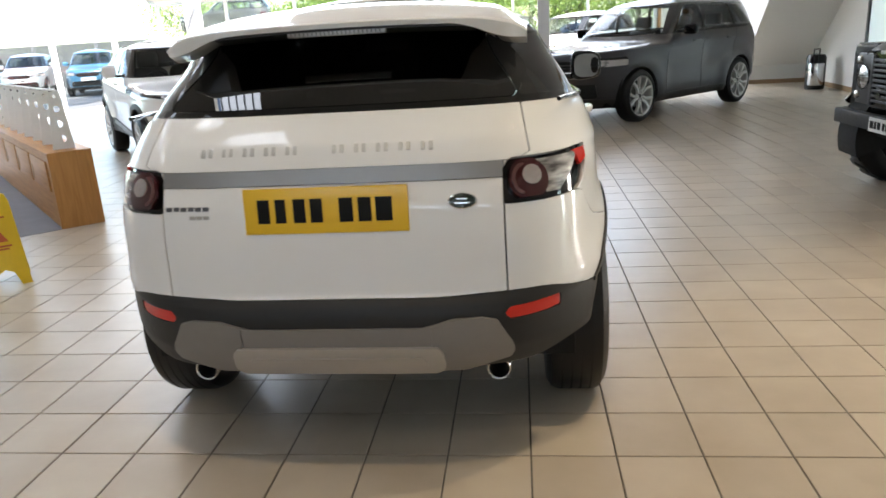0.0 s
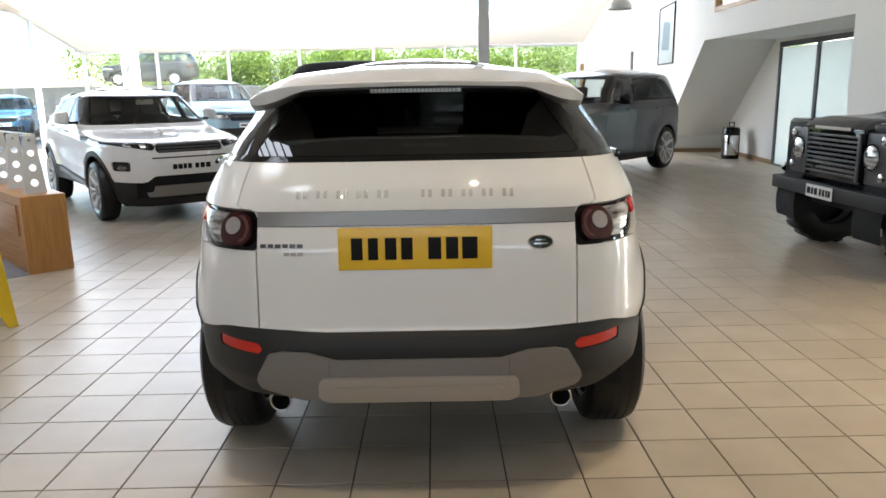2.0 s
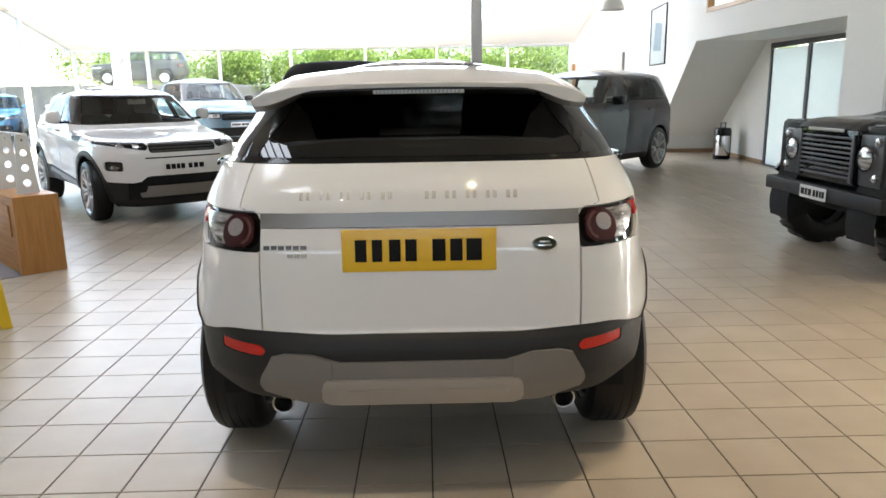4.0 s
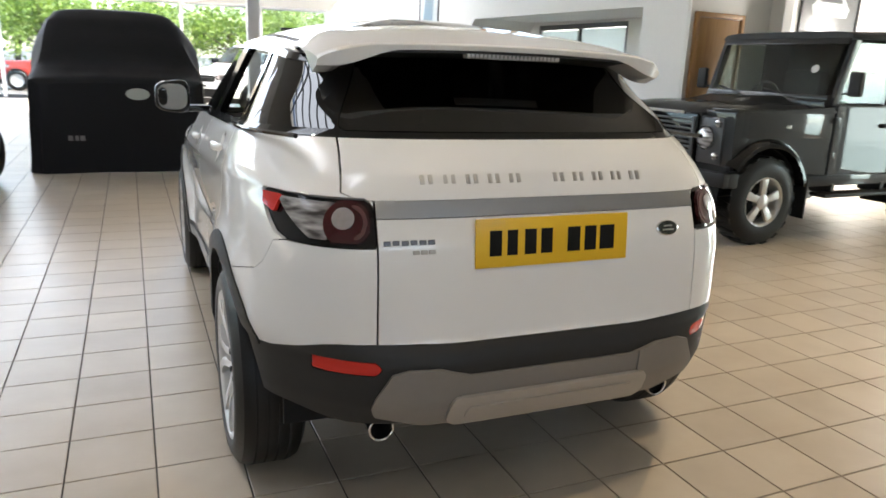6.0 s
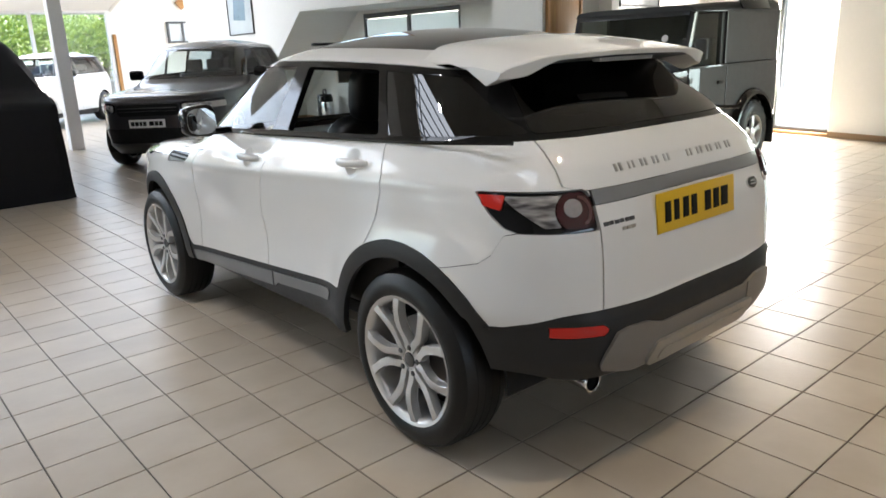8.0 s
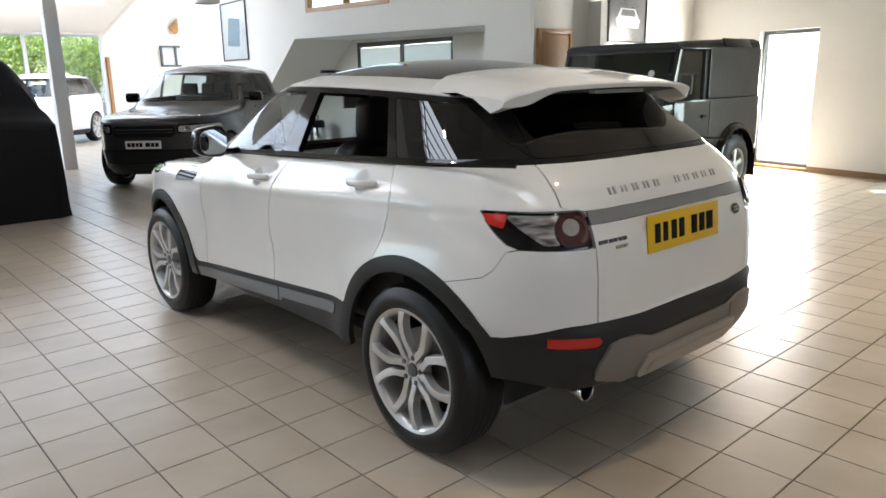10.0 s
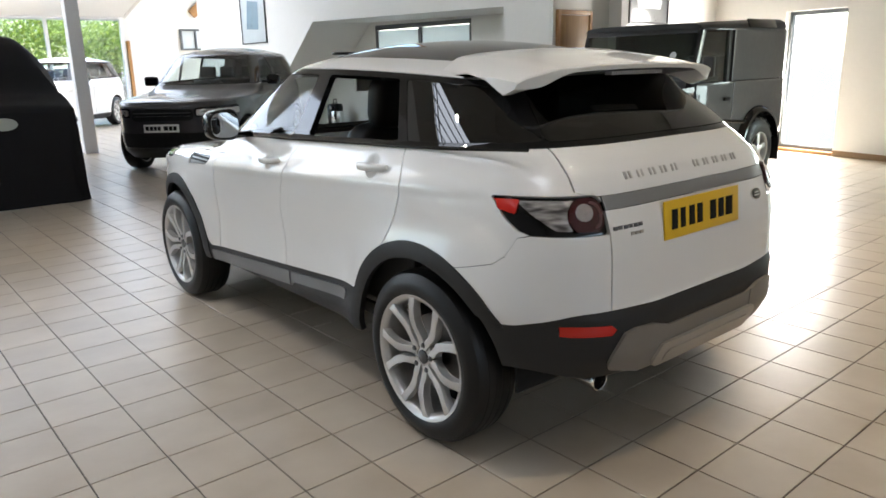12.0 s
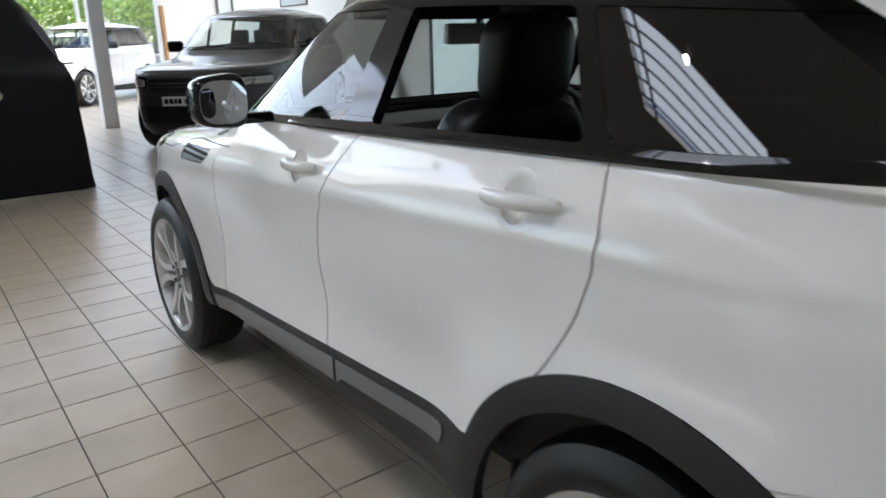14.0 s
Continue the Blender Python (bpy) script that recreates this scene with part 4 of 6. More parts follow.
    slot = clip(body, inside(0.45 - body.x, body.y - 3, 0.008 - np.abs(body.z - 0.785)))
    panel("grille_slot", moved(slot, 0.002), M["void"], car)

    # panels of the painted body
    gate_x = line_of([(0.5, 0.566), (1.074, 0.560), (1.080, 0.645), (1.26, 0.612)])
    gate, body = cut(body, lambda p: inside(gate_x(p.z) - p.x, -0.30 - p.y), 0.0028)
    strip, gate = cut(gate, lambda p: inside(p.z - 1.022, 1.071 - p.z), 0.0008)
    tg = panel("tailgate", gate, paint, car, "white painted tailgate", 0.03)
    panel("tailgate_strip", moved(clip(strip, 0.558 - strip.x), 0.003), M["strip"], tg, "grey satin tailgate strip", 0.008)
    # raised letters as plain bars, and the oval badge, seated on the curve of the tailgate
    def seat(x, z):
        d = np.hypot(gate.sx - x, gate.z - z)
        k = np.argsort(d)[:4]
        w = 1 / (d[k] + 1e-4)
        n = (gate.n[k] * w[:, None]).sum(0)
        y = (gate.y[k] * w).sum() / w.sum()
        q = Vector((0, -1, 0)).rotation_difference(Vector(n).normalized()).to_matrix().to_4x4()
        return Matrix.Translation((x, y, z)) @ q
    for i in range(10):
        x = -0.402 + 0.0715 * i + (0.082 if i > 4 else 0)
        bm = box(-0.019, -0.006, -0.003, 0.003, -0.0145, 0.0145, 0.0015)
        block(bm, 0.006, 0.019, -0.003, 0.003, -0.0145, 0.0145, 0.0015)
        bmesh.ops.transform(bm, matrix=seat(x, 1.127), verts=bm.verts)
        part("badge_bar", bm, M["badge_silver"], tg)
    for i in range(6):
        part("badge_bar", box(-0.010, 0.010, -0.004, 0.003, -0.007, 0.007, 0.001, seat(-0.535 + 0.026 * i, 0.957)), M["dark_metal"], tg)
    for i in range(3):
        part("badge_bar", box(-0.010, 0.010, -0.004, 0.003, -0.006, 0.006, 0.001, seat(-0.452 + 0.024 * i, 0.930)), M["skid_light"], tg)
    bs = seat(0.432, 0.958)
    badge = part("oval_badge", lathe([(0.006, 0.046), (-0.004, 0.0455), (-0.006, 0.041), (-0.004, 0.0395), (-0.004, 0.0)], 36, "Y", bs @ Matrix.Diagonal((1, 1, 0.55, 1))), M["chrome"], tg, "dark oval badge with a silver rim")
    part("badge_field", lathe([(-0.0045, 0.0395), (-0.0055, 0.037), (-0.0058, 0.0)], 36, "Y", bs @ Matrix.Diagonal((1, 1, 0.55, 1))), M["badge_green"], badge)
    for dz, k in ((0.007, 0.018), (-0.006, 0.024)):
        part("badge_bar", box(-k, k, -0.008, -0.004, dz - 0.003, dz + 0.003, 0.001, bs), M["chrome"], badge)
    if plates:
        yellow = [(0.085, 0.075), (0.195, 0.065), (0.305, 0.075), (0.410, 0.075), (0.585, 0.085), (0.700, 0.08), (0.805, 0.10)]
        plate(tg, pose(-0.004, -0.689, 0.945, -5, 0, 0), 0.535, 0.148, M["plate_yellow"], M["ink"], yellow, label="yellow number plate with dark bars")
    g12 = line_of([(0.35, 1.19), (0.47, 1.182), (0.79, 1.175), (0.92, 1.145), (1.0, 1.112), (1.06, 1.08), (1.12, 1.03), (1.18, 0.976), (1.24, 0.95)])
    g2r = line_of([(0.5, 0.36), (0.78, 0.245), (0.82, 0.21), (0.94, 0.15), (1.02, 0.123), (1.09, 0.116), (1.215, 0.145), (1.3, 0.16)])
    g1f = line_of([(0.4, 2.03), (0.9, 2.0), (1.0, 1.95), (1.08, 1.86), (1.2, 1.72)])
    hood, body = cut(body, lambda p: inside(p.s - 0.999 - 0.03 * smooth((2.9 - p.y) / 0.8) - 0.052 * smooth((2.62 - p.y) / 0.35), p.y - 1.83), 0.002)
    panel("bonnet", hood, paint, car, "white painted bonnet", 0.02)
    for i in range(10):
        x0 = -0.36 + 0.066 * i + (0.05 if i > 4 else 0)
        panel("badge_bar", moved(clip(hood, inside(hood.sx - x0, x0 + 0.042 - hood.sx, hood.y - 3.30, 3.335 - hood.y)), 0.004), M["chrome"], car, "", 0.004)
    nose, body = cut(body, lambda p: inside(p.y - 2.95 + 0.25 * (p.z - 0.6), 0.985 - p.z), 0.002)
    panel("front_bumper_cover", nose, paint, car, "white painted front bumper", 0.02)
    for left in (-1, 1):
        one = clip(body, left * body.sx)
        rear_part, ahead = cut(one, lambda p: g2r(p.z) - p.y, 0.003)
        corner = line_of([(-0.85, 0.945), (-0.475, 0.945), (-0.455, 0.93), (-0.435, 0.875), (-0.39, 0.835), (-0.24, 0.80)])
        cover, quarter = cut(rear_part, lambda p: inside(corner(p.y) - p.z, -0.2 - p.y), 0.0012)
        panel("rear_bumper_cover", cover, paint, car, "", 0.02)
        panel("rear_quarter", quarter, paint, car, "white painted rear quarter panel", 0.02)
        rear_door, rest = cut(ahead, lambda p: g12(p.z) - p.y, 0.003)
        front_door, wing = cut(rest, lambda p: g1f(p.z) - p.y, 0.003)
        for name, door, hy, hz in (("rear_door", rear_door, 0.32, 1.117), ("front_door", front_door, 1.255, 1.062)):
            if plates:
                door = refine(door, 1)
                door = clip(door, np.hypot(door.y - hy - 0.010, door.z - hz) - 0.047)
            d = panel(name, door, paint, car, "white painted door", 0.02)
            near = np.argmin(np.hypot(door.y - hy, door.z - hz))
            xs = door.sx[near] + left * 0.001
            facing = Vector((1, 0, 0)).rotation_difference(Vector(door.n[near])).to_matrix().to_4x4()
            bm = lathe([(-0.003, 0.064), (-0.005, 0.047), (-0.013, 0.036), (-0.017, 0.0)], 36, m=Matrix.Translation((xs, hy + 0.010, hz)) @ facing)
            part("handle_cup", bm, paint, d, "round hollow behind the handle")
            ends = []
            bm = bmesh.new()
            for t in np.linspace(-1, 1, 21):
                bow = 1 - t * t
                ry, rz = 0.0055 + 0.0065 * bow ** 0.5, 0.0095 + 0.0085 * bow ** 0.5
                c = (xs + left * (0.006 + 0.020 * bow ** 0.7), hy + 0.108 * t, hz + 0.004 - 0.006 * t)
                ends.append([bm.verts.new((c[0] + ry * math.cos(u), c[1], c[2] + rz * math.sin(u))) for u in np.linspace(0, 2 * math.pi, 17)[:-1]])
            for p0, p1 in zip(ends, ends[1:]):
                for k in range(16):
                    bm.faces.new((p0[k], p0[(k + 1) % 16], p1[(k + 1) % 16], p1[k]))
            bm.faces.new(ends[0][::-1]), bm.faces.new(ends[-1])
            part("door_handle", bm, paint, d, "white door handle")
        vent, wing = cut(wing, lambda p: inside(p.z - 0.958 - 0.06 * (2.2 - p.y), 1.022 - 0.03 * (p.y - 2.0) - p.z, p.y - 2.03 - 0.8 * (1.015 - p.z), 2.40 - p.y), 0.001)
        vent = refine(vent, 1)
        panel("front_wing", wing, paint, car, "white painted front wing", 0.02)
        v = panel("wing_vent", moved(vent, -0.006), M["skid_grey"], car, "grey slatted wing vent", 0.008)
        panel("vent_slot", moved(clip(vent, inside(0.006 - np.abs(vent.z - 1.002), vent.y - 2.06)), -0.003), M["void"], v)
        panel("vent_slot", moved(clip(vent, inside(0.006 - np.abs(vent.z - 0.980), vent.y - 2.06)), -0.003), M["void"], v)

    # glass house
    fw = (line_of([(1.2, 1.115), (1.48, 1.055)]), line_of([(1.2, 1.81), (1.35, 1.62), (1.48, 1.44)]))
    rw = (line_of([(1.2, 0.225), (1.48, 0.385)]), line_of([(1.2, 0.965), (1.48, 0.945)]))
    qw = (line_of([(1.2, -0.50), (1.48, -0.27)]), line_of([(1.2, 0.163), (1.48, 0.335)]))

    def pane(a, b):
        return lambda p: inside(p.s - 1.203, 1.476 - p.s, p.y - a(p.s), b(p.s) - p.y, p.x - 0.4, np.abs(p.n[:, 0]) - 0.45)
    w_front, house = cut(house, pane(*fw), 0.0008)
    w_rear, house = cut(house, pane(*rw), 0.0008)
    w_quarter, house = cut(house, pane(*qw), 0.0008)
    back, house = cut(house, lambda p: inside(p.s - 1.20, -p.n[:, 1] - 0.3, line_of([(1.2, 0.612), (1.48, 0.50)])(p.s) - p.x, -0.0 - p.y), 0.0018)
    screen, house = cut(house, lambda p: inside(p.s - 1.19, 1.486 - p.s, p.n[:, 1] - 0.2, line_of([(1.2, 0.735), (1.48, 0.60)])(p.s) - p.x, p.y - 0.9), 0.001)
    panel("window_frame", house, M["gloss_black"], car, "gloss black window pillars", 0.03)
    for left in (-1, 1):
        panel("front_window", moved(fair(clip(w_front, left * w_front.sx)), -0.004), glass_front, car, "clear side window", 0)
        panel("quarter_window", moved(fair(clip(w_quarter, left * w_quarter.sx)), -0.002), M["glass_dark"], car, "dark tinted quarter window", 0)
        if left > 0:
            panel("rear_window", moved(fair(clip(w_rear, w_rear.sx)), -0.004), glass_front, car, "side window", 0)
    panel("rear_screen", moved(fair(back, 2), -0.002), M["glass_dark"], car, "dark tinted rear window", 0.004)
    panel("windscreen", moved(fair(screen, 2), -0.002), M["glass_clear"], car, "clear windscreen", 0)
    # trim along the foot of the glass
    for left in (-1, 1):
        bm = bmesh.new()
        pts = []
        for y in np.linspace(-0.44, 1.72, 24):
            pts.append((left * (0.838 - 0.10 * smooth((-y + 0.05) / 0.55) ** 1.5 - 0.05 * smooth((y - 1.2) / 0.6)), y, 1.184 + compact_tilt(1.184, y)))
        part("belt_trim", tube(pts, 0.008, 6), M["gloss_black"], car)

    # roof with its glass panel
    sun, roof = cut(roof, lambda p: inside(0.52 - p.x, p.y - 0.10, 1.22 - p.y, p.z - 1.50), 0.002)
    panel("roof", roof, paint, car, "white painted roof", 0.02)
    panel("glass_roof", sun, M["gloss_black"], car, "dark glass roof panel", 0.02)
    part("wind_deflector", box(-0.48, 0.48, 1.225, 1.25, 1.585, 1.60, 0.004), M["gloss_black"], car)

    # spoiler: a wing from side to side over the rear window
    bm = bmesh.new()
    rings = []
    for x in np.linspace(-0.645, 0.645, 61):
        a = abs(x) / 0.645
        yt = -0.375 + 0.040 * a ** 2 + 0.045 * smooth((a - 0.88) / 0.12)
        zt = 1.520 - 0.020 * a ** 2 - 0.020 * smooth((a - 0.72) / 0.28) - 0.020 * max(0, (a - 0.9) / 0.1) ** 2
        k = smooth((a - 0.60) / 0.38)
        z0 = 1.590 - 0.050 * a ** 2.2 - 0.035 * smooth((a - 0.80) / 0.20) - 0.022 * max(0, (a - 0.9) / 0.1) ** 2
        lip = [(yt + 0.006, zt - 0.022), (-0.23, zt - 0.026), (-0.13, zt - 0.030), (-0.02, zt - 0.018)]
        fin = [(yt + 0.016, 1.434), (-0.215, 1.412), (-0.115, 1.470), (-0.02, 1.490)]
        under = [((1 - k) * p[0] + k * q[0], (1 - k) * p[1] + k * q[1]) for p, q in zip(lip, fin)]
        sec = [(0.16, z0), (0.0, z0 - 0.002), (-0.16, 0.50 * z0 + 0.50 * zt + 0.006), (yt + 0.03, zt + 0.003), (yt + 0.006, zt - 0.001), (yt, zt - 0.007)] + under
        rings.append([bm.verts.new((x, y, z)) for y, z in sec])
    for p0, p1 in zip(rings, rings[1:]):
        for k in range(len(p0)):
            bm.faces.new((p0[k], p0[(k + 1) % len(p0)], p1[(k + 1) % len(p0)], p1[k]))
    bm.faces.new(rings[0]), bm.faces.new(rings[-1][::-1])
    sp = part("spoiler", bm, paint, car, "white roof spoiler")
    lamp_bar = part("brake_light", box(-0.172, 0.172, -0.352, -0.315, 1.474, 1.491, 0.004), M["lamp_strip"], sp, "high brake light strip")
    for i in range(22):
        part("lamp_rib", box(-0.161 + 0.0148 * i, -0.156 + 0.0148 * i, -0.3535, -0.350, 1.477, 1.488), M["skid_grey"], lamp_bar)
    bm = bmesh.new()
    rings = []
    for x in np.linspace(-0.500, 0.500, 41):
        a = abs(x) / 0.645
        yt, zt = -0.375 + 0.040 * a ** 2, 1.520 - 0.020 * a ** 2
        rings.append([bm.verts.new((x, y, z)) for y, z in ((yt + 0.012, zt - 0.023), (yt + 0.012, zt - 0.030), (-0.17, zt - 0.046), (-0.10, zt - 0.044), (-0.10, zt - 0.032))])
    for p0, p1 in zip(rings, rings[1:]):
        for k in range(5):
            bm.faces.new((p0[k], p0[(k + 1) % 5], p1[(k + 1) % 5], p1[k]))
    bm.faces.new(rings[0]), bm.faces.new(rings[-1][::-1])
    part("spoiler_underside", bm, M["plastic"], sp, "black underside of the spoiler")

    # mirrors
    for left in (-1, 1):
        bm = bmesh.new()
        bmesh.ops.create_uvsphere(bm, u_segments=28, v_segments=16, radius=1)
        for v in bm.verts:
            n = [math.copysign(abs(c) ** 0.55, c) for c in v.co]
            v.co = Vector((left * 0.990 + 0.088 * n[0], 1.585 + (0.075 if n[1] > 0 else 0.045) * n[1], 1.235 + 0.082 * n[2] * (1 - 0.12 * n[0] * left)))
        mi = part("door_mirror", bm, M["gloss_black"] if plates else paint, car, "gloss black door mirror" if plates else "white door mirror")
        part("mirror_glass", prism([(0.072 * math.cos(t) * abs(math.cos(t)) ** -0.35 if abs(math.cos(t)) > 1e-3 else 0, 0.066 * math.copysign(abs(math.sin(t)) ** 0.65, math.sin(t))) for t in (2 * math.pi * k / 32 for k in range(32))], -0.002, 0.002, 0, pose(left * 0.990, 1.539, 1.235, 90, 0, left * 8)), M["mirror"], mi, "mirror glass")
        part("mirror_arm", box(-0.08, 0.06, -0.03, 0.03, -0.018, 0.018, 0.01, pose(left * 0.865, 1.63, 1.172, 0, 0, 0)), M["gloss_black"], mi)

    # exhaust, underside, wheel houses
    for left in (-1, 1):
        ex = part("exhaust_pipe", lathe([(0.22, 0.036), (-0.02, 0.041), (-0.027, 0.0415), (-0.03, 0.040), (-0.028, 0.035), (-0.018, 0.0335)], 32, "Y", pose(left * 0.524, -0.590, 0.356, 4, 0, 0)), M["chrome"], car, "polished steel exhaust tip")
        part("exhaust_bore", lathe([(-0.019, 0.0336), (0.10, 0.031), (0.102, 0.0)], 24, "Y", pose(left * 0.524, -0.590, 0.356, 4, 0, 0)), M["void"], ex)
    part("underbody", box(-0.64, 0.64, -0.40, 3.2, 0.29, 0.36, 0.02), M["void"], car)
    for left in (-1, 1):
        for hub in (0.0, 2.66):
            bm = lathe([(0.48, 0.0), (0.48, 0.450), (0.79, 0.445), (0.792, 0.432), (0.50, 0.430)], 40, m=pose(0, hub, 0.38, 0, 0, 0 if left > 0 else 180), arc=(-0.12, math.pi + 0.12))
            part("wheel_house", bm, M["void"], car)
            wheel(car, left * 0.805, hub, 0.365, 0.262, 0.235, 5, M["alloy"], left, M["rubber"])

    # cabin
    part("cabin_floor", box(-0.70, 0.70, -0.35, 2.0, 0.40, 0.46, 0.02), M["cabin"], car)
    part("load_cover", box(-0.60, 0.60, -0.42, 0.10, 1.02, 1.04, 0.01), M["cabin"], car)
    bm = box(-0.74, 0.74, 1.62, 2.05, 0.62, 1.10, 0.06, None, 3)
    part("dashboard", bm, M["cabin"], car, "black dashboard")
    for x in (-0.36, 0.36):
        for y, k in ((1.05, 1), (0.12, 0)):
            seat = part("seat", box(-0.25, 0.25, -0.02, 0.50, 0.55, 0.72, 0.06, pose(x, y, 0, 0, 0, 0), 3), M["leather"], car, "black leather seat")
            part("seat_back", cushion(0.26, 0.085, 0.33, pose(x, y - 0.075, 0.92, 14, 0, 0), 0.42), M["leather"], seat)
            bm = cushion(0.150, 0.062, 0.130, pose(x, y - 0.19, 1.345, 8, 0, 0))
            part("headrest", bm, M["leather"], seat, "black headrest")
            for dx in (-0.07, 0.07):
                part("headrest_post", tube([(x + dx, y - 0.15, 1.18), (x + dx, y - 0.165, 1.27)], 0.007, 6), M["chrome"], seat)
    ring = [(0.36 + 0.185 * math.cos(t), 1.50 - 0.06 * math.sin(t), 1.02 + 0.175 * math.sin(t)) for t in np.linspace(0, 2 * math.pi, 33)]
    st = part("steering_wheel", tube(ring, 0.016, 8), M["leather"], car, "black steering wheel")
    part("steering_hub", box(0.28, 0.44, 1.49, 1.56, 0.97, 1.07, 0.03), M["leather"], st)
    part("inside_mirror", box(-0.27, -0.03, 1.345, 1.380, 1.385, 1.455, 0.016), M["mirror_painted_reflection"], car, "interior mirror")
    part("mirror_stem", tube([(-0.12, 1.375, 1.44), (-0.08, 1.41, 1.47)], 0.01, 6), M["cabin"], car)
    for left in (-1, 1):
        part("door_card", box(left * 0.80 - 0.03, left * 0.80 + 0.03, 0.12, 1.75, 0.50, 1.15, 0.02), M["cabin"], car)
    return car

# ---- large SUV, also used for the parked cars outside ----
LARGE = dict(COMPACT)
LARGE.update(
    levels=(0.20, 1.50),
    front=((0.20, 3.40), (0.30, 3.50), (0.50, 3.55), (0.80, 3.55), (0.90, 3.53), (0.945, 3.47), (0.975, 3.32), (1.0, 3.02), (1.03, 2.68), (1.06, 2.44), (1.09, 2.28), (1.11, 2.20), (1.18, 2.08), (1.35, 1.80), (1.46, 1.58), (1.50, 1.44)),
    shoulder=((0.2, 1.75), (1.0, 1.75), (1.09, 1.70), (1.18, 1.65), (1.35, 1.32), (1.5, 1.05)),
    rear=((0.20, -0.62), (0.30, -0.72), (0.40, -0.94), (0.60, -1.0), (0.66, -0.98), (0.83, -0.98), (0.95, -0.97), (1.05, -0.955), (1.18, -0.92), (1.35, -0.83), (1.46, -0.76), (1.50, -0.68)),
    width=((0.20, 0.82), (0.28, 0.87), (0.42, 0.885), (0.60, 0.89), (0.80, 0.895), (0.95, 0.90), (1.03, 0.892), (1.10, 0.875), (1.16, 0.855), (1.18, 0.84), (1.20, 0.825), (1.35, 0.755), (1.45, 0.70), (1.485, 0.675), (1.50, 0.64)),
    rear_corner=((0.2, 5.0), (1.0, 4.6), (1.5, 4.2)), rear_side=((0.2, 2.2), (1.5, 2.2)), crown=0.10,
    tilt=lambda s, y: -0.012 * (np.clip(y, -0.9, 2.2) - 1) * smooth((s - 0.6) / 0.5) * (1 - smooth((s - 1.2) / 0.3)) + 0.030 - 0.010 * (np.clip(y, -0.9, 2.2) - 0.6) ** 2 * smooth((s - 1.2) / 0.3))


def large_suv(m, label, paint, size=(1.06, 1.10, 1.10), fine=True, plate_mat=None, group="", name="suv", bars=(), arms=5):
    car = thing(name, m, label, "car", group)
    sc = np.array(size)

    def put(n, p, mat, parent=car, lab="", lip=0.015):
        if not p.faces:
            return None
        nn = p.n / sc
        v = p.v * sc
        # a low scuttle and belt under a tall glass house
        v[:, 2] += 0.135 * smooth((p.z - 1.17) / 0.30) - 0.060 * smooth((p.z - 0.97) / 0.17)
        return panel(n, Skin(v, nn / (np.linalg.norm(nn, axis=1)[:, None] + 1e-9), p.s, p.faces), mat, parent, lab, lip)
    p = body_skin(LARGE, 64, 26, 46, 30) if fine else body_skin(LARGE, 36, 12, 24, 16)
    for hub in (0.0, 2.66):
        p = clip(p, np.hypot(p.y - hub, p.z - 0.355) - 0.395)
    roof, p = cut(p, lambda p: p.s - 1.478, 0.0015)
    house, p = cut(p, lambda p: p.s - 1.18, 0.0015)
    body, clad = cut(p, lambda p: p.z - np.where(np.abs(p.y - 1.33) < 1.0, 0.34, 0.36), 0.001)
    put("lower_trim", clad, M["plastic"], car, "black lower trim")

    def head(p):
        return inside(p.x - 0.44, p.y - 2.9, p.z - 0.765 - 0.05 * (p.x - 0.44), 0.885 + 0.03 * (p.x - 0.44) - p.z)
    hl, body = cut(body, head, 0.0015)
    for left in (-1, 1):
        one = clip(hl, left * hl.sx)
        case = put("head_lamp", moved(one, -0.004), M["gloss_black"], car, "clear headlamp in a dark housing", 0.03)
        one = refine(one, 1)
        put("lamp_lens", moved(clip(one, inside(one.x - 0.47, 0.865 - one.z, one.z - 0.785)), 0.002), M["lamp_smoke"], case, "clear lamp cover", 0.004)
        for at in (0.56, 0.71):
            put("projector_lens", moved(clip(one, 0.045 - np.hypot(one.x - at, one.z - 0.828)), 0.004), M["lamp_clear"], case, "", 0.01)
    grille, body = cut(body, lambda p: inside(0.43 - p.x, p.y - 2.9, p.z - 0.725, 0.875 - p.z), 0.0015)
    gr = put("grille", moved(grille, -0.012), M["void"], car, "black mesh grille")
    for z in (0.755, 0.790, 0.825, 0.855):
        put("grille_bar", moved(clip(grille, inside(0.007 - np.abs(grille.z - z), 0.42 - grille.x)), 0.002), M["cap"], gr, "", 0.01)
    low, body = cut(body, lambda p: inside(0.66 - p.x, p.y - 2.95, p.z - 0.37, 0.565 - p.z), 0.0015)
    put("front_intake", moved(low, -0.015), M["void"], car, "black front air intakes")
    lamp, body = cut(body, lambda p: inside(p.x - 0.60, p.z - 0.86, 1.04 - p.z, -0.62 - p.y), 0.0015)
    for left in (-1, 1):
        put("tail_lamp", moved(clip(lamp, left * lamp.sx), -0.003), M["red_dark"], car, "dark red tail lamp")
    hood, body = cut(body, lambda p: inside(p.s - 0.960 - 0.025 * smooth((2.9 - p.y) / 0.8), p.y - 1.83), 0.002)
    put("bonnet", hood, paint, car, "painted bonnet")
    if fine:
        for i in range(10):
            x0 = -0.36 + 0.066 * i + (0.05 if i > 4 else 0)
            put("badge_bar", moved(clip(hood, inside(hood.sx - x0, x0 + 0.044 - hood.sx, hood.y - 3.30, 3.35 - hood.y)), 0.004), M["chrome"], car, "", 0.004)
    nose, body = cut(body, lambda p: inside(p.y - 2.95, 0.95 - p.z), 0.002)
    put("front_bumper", nose, paint, car, "painted front bumper")
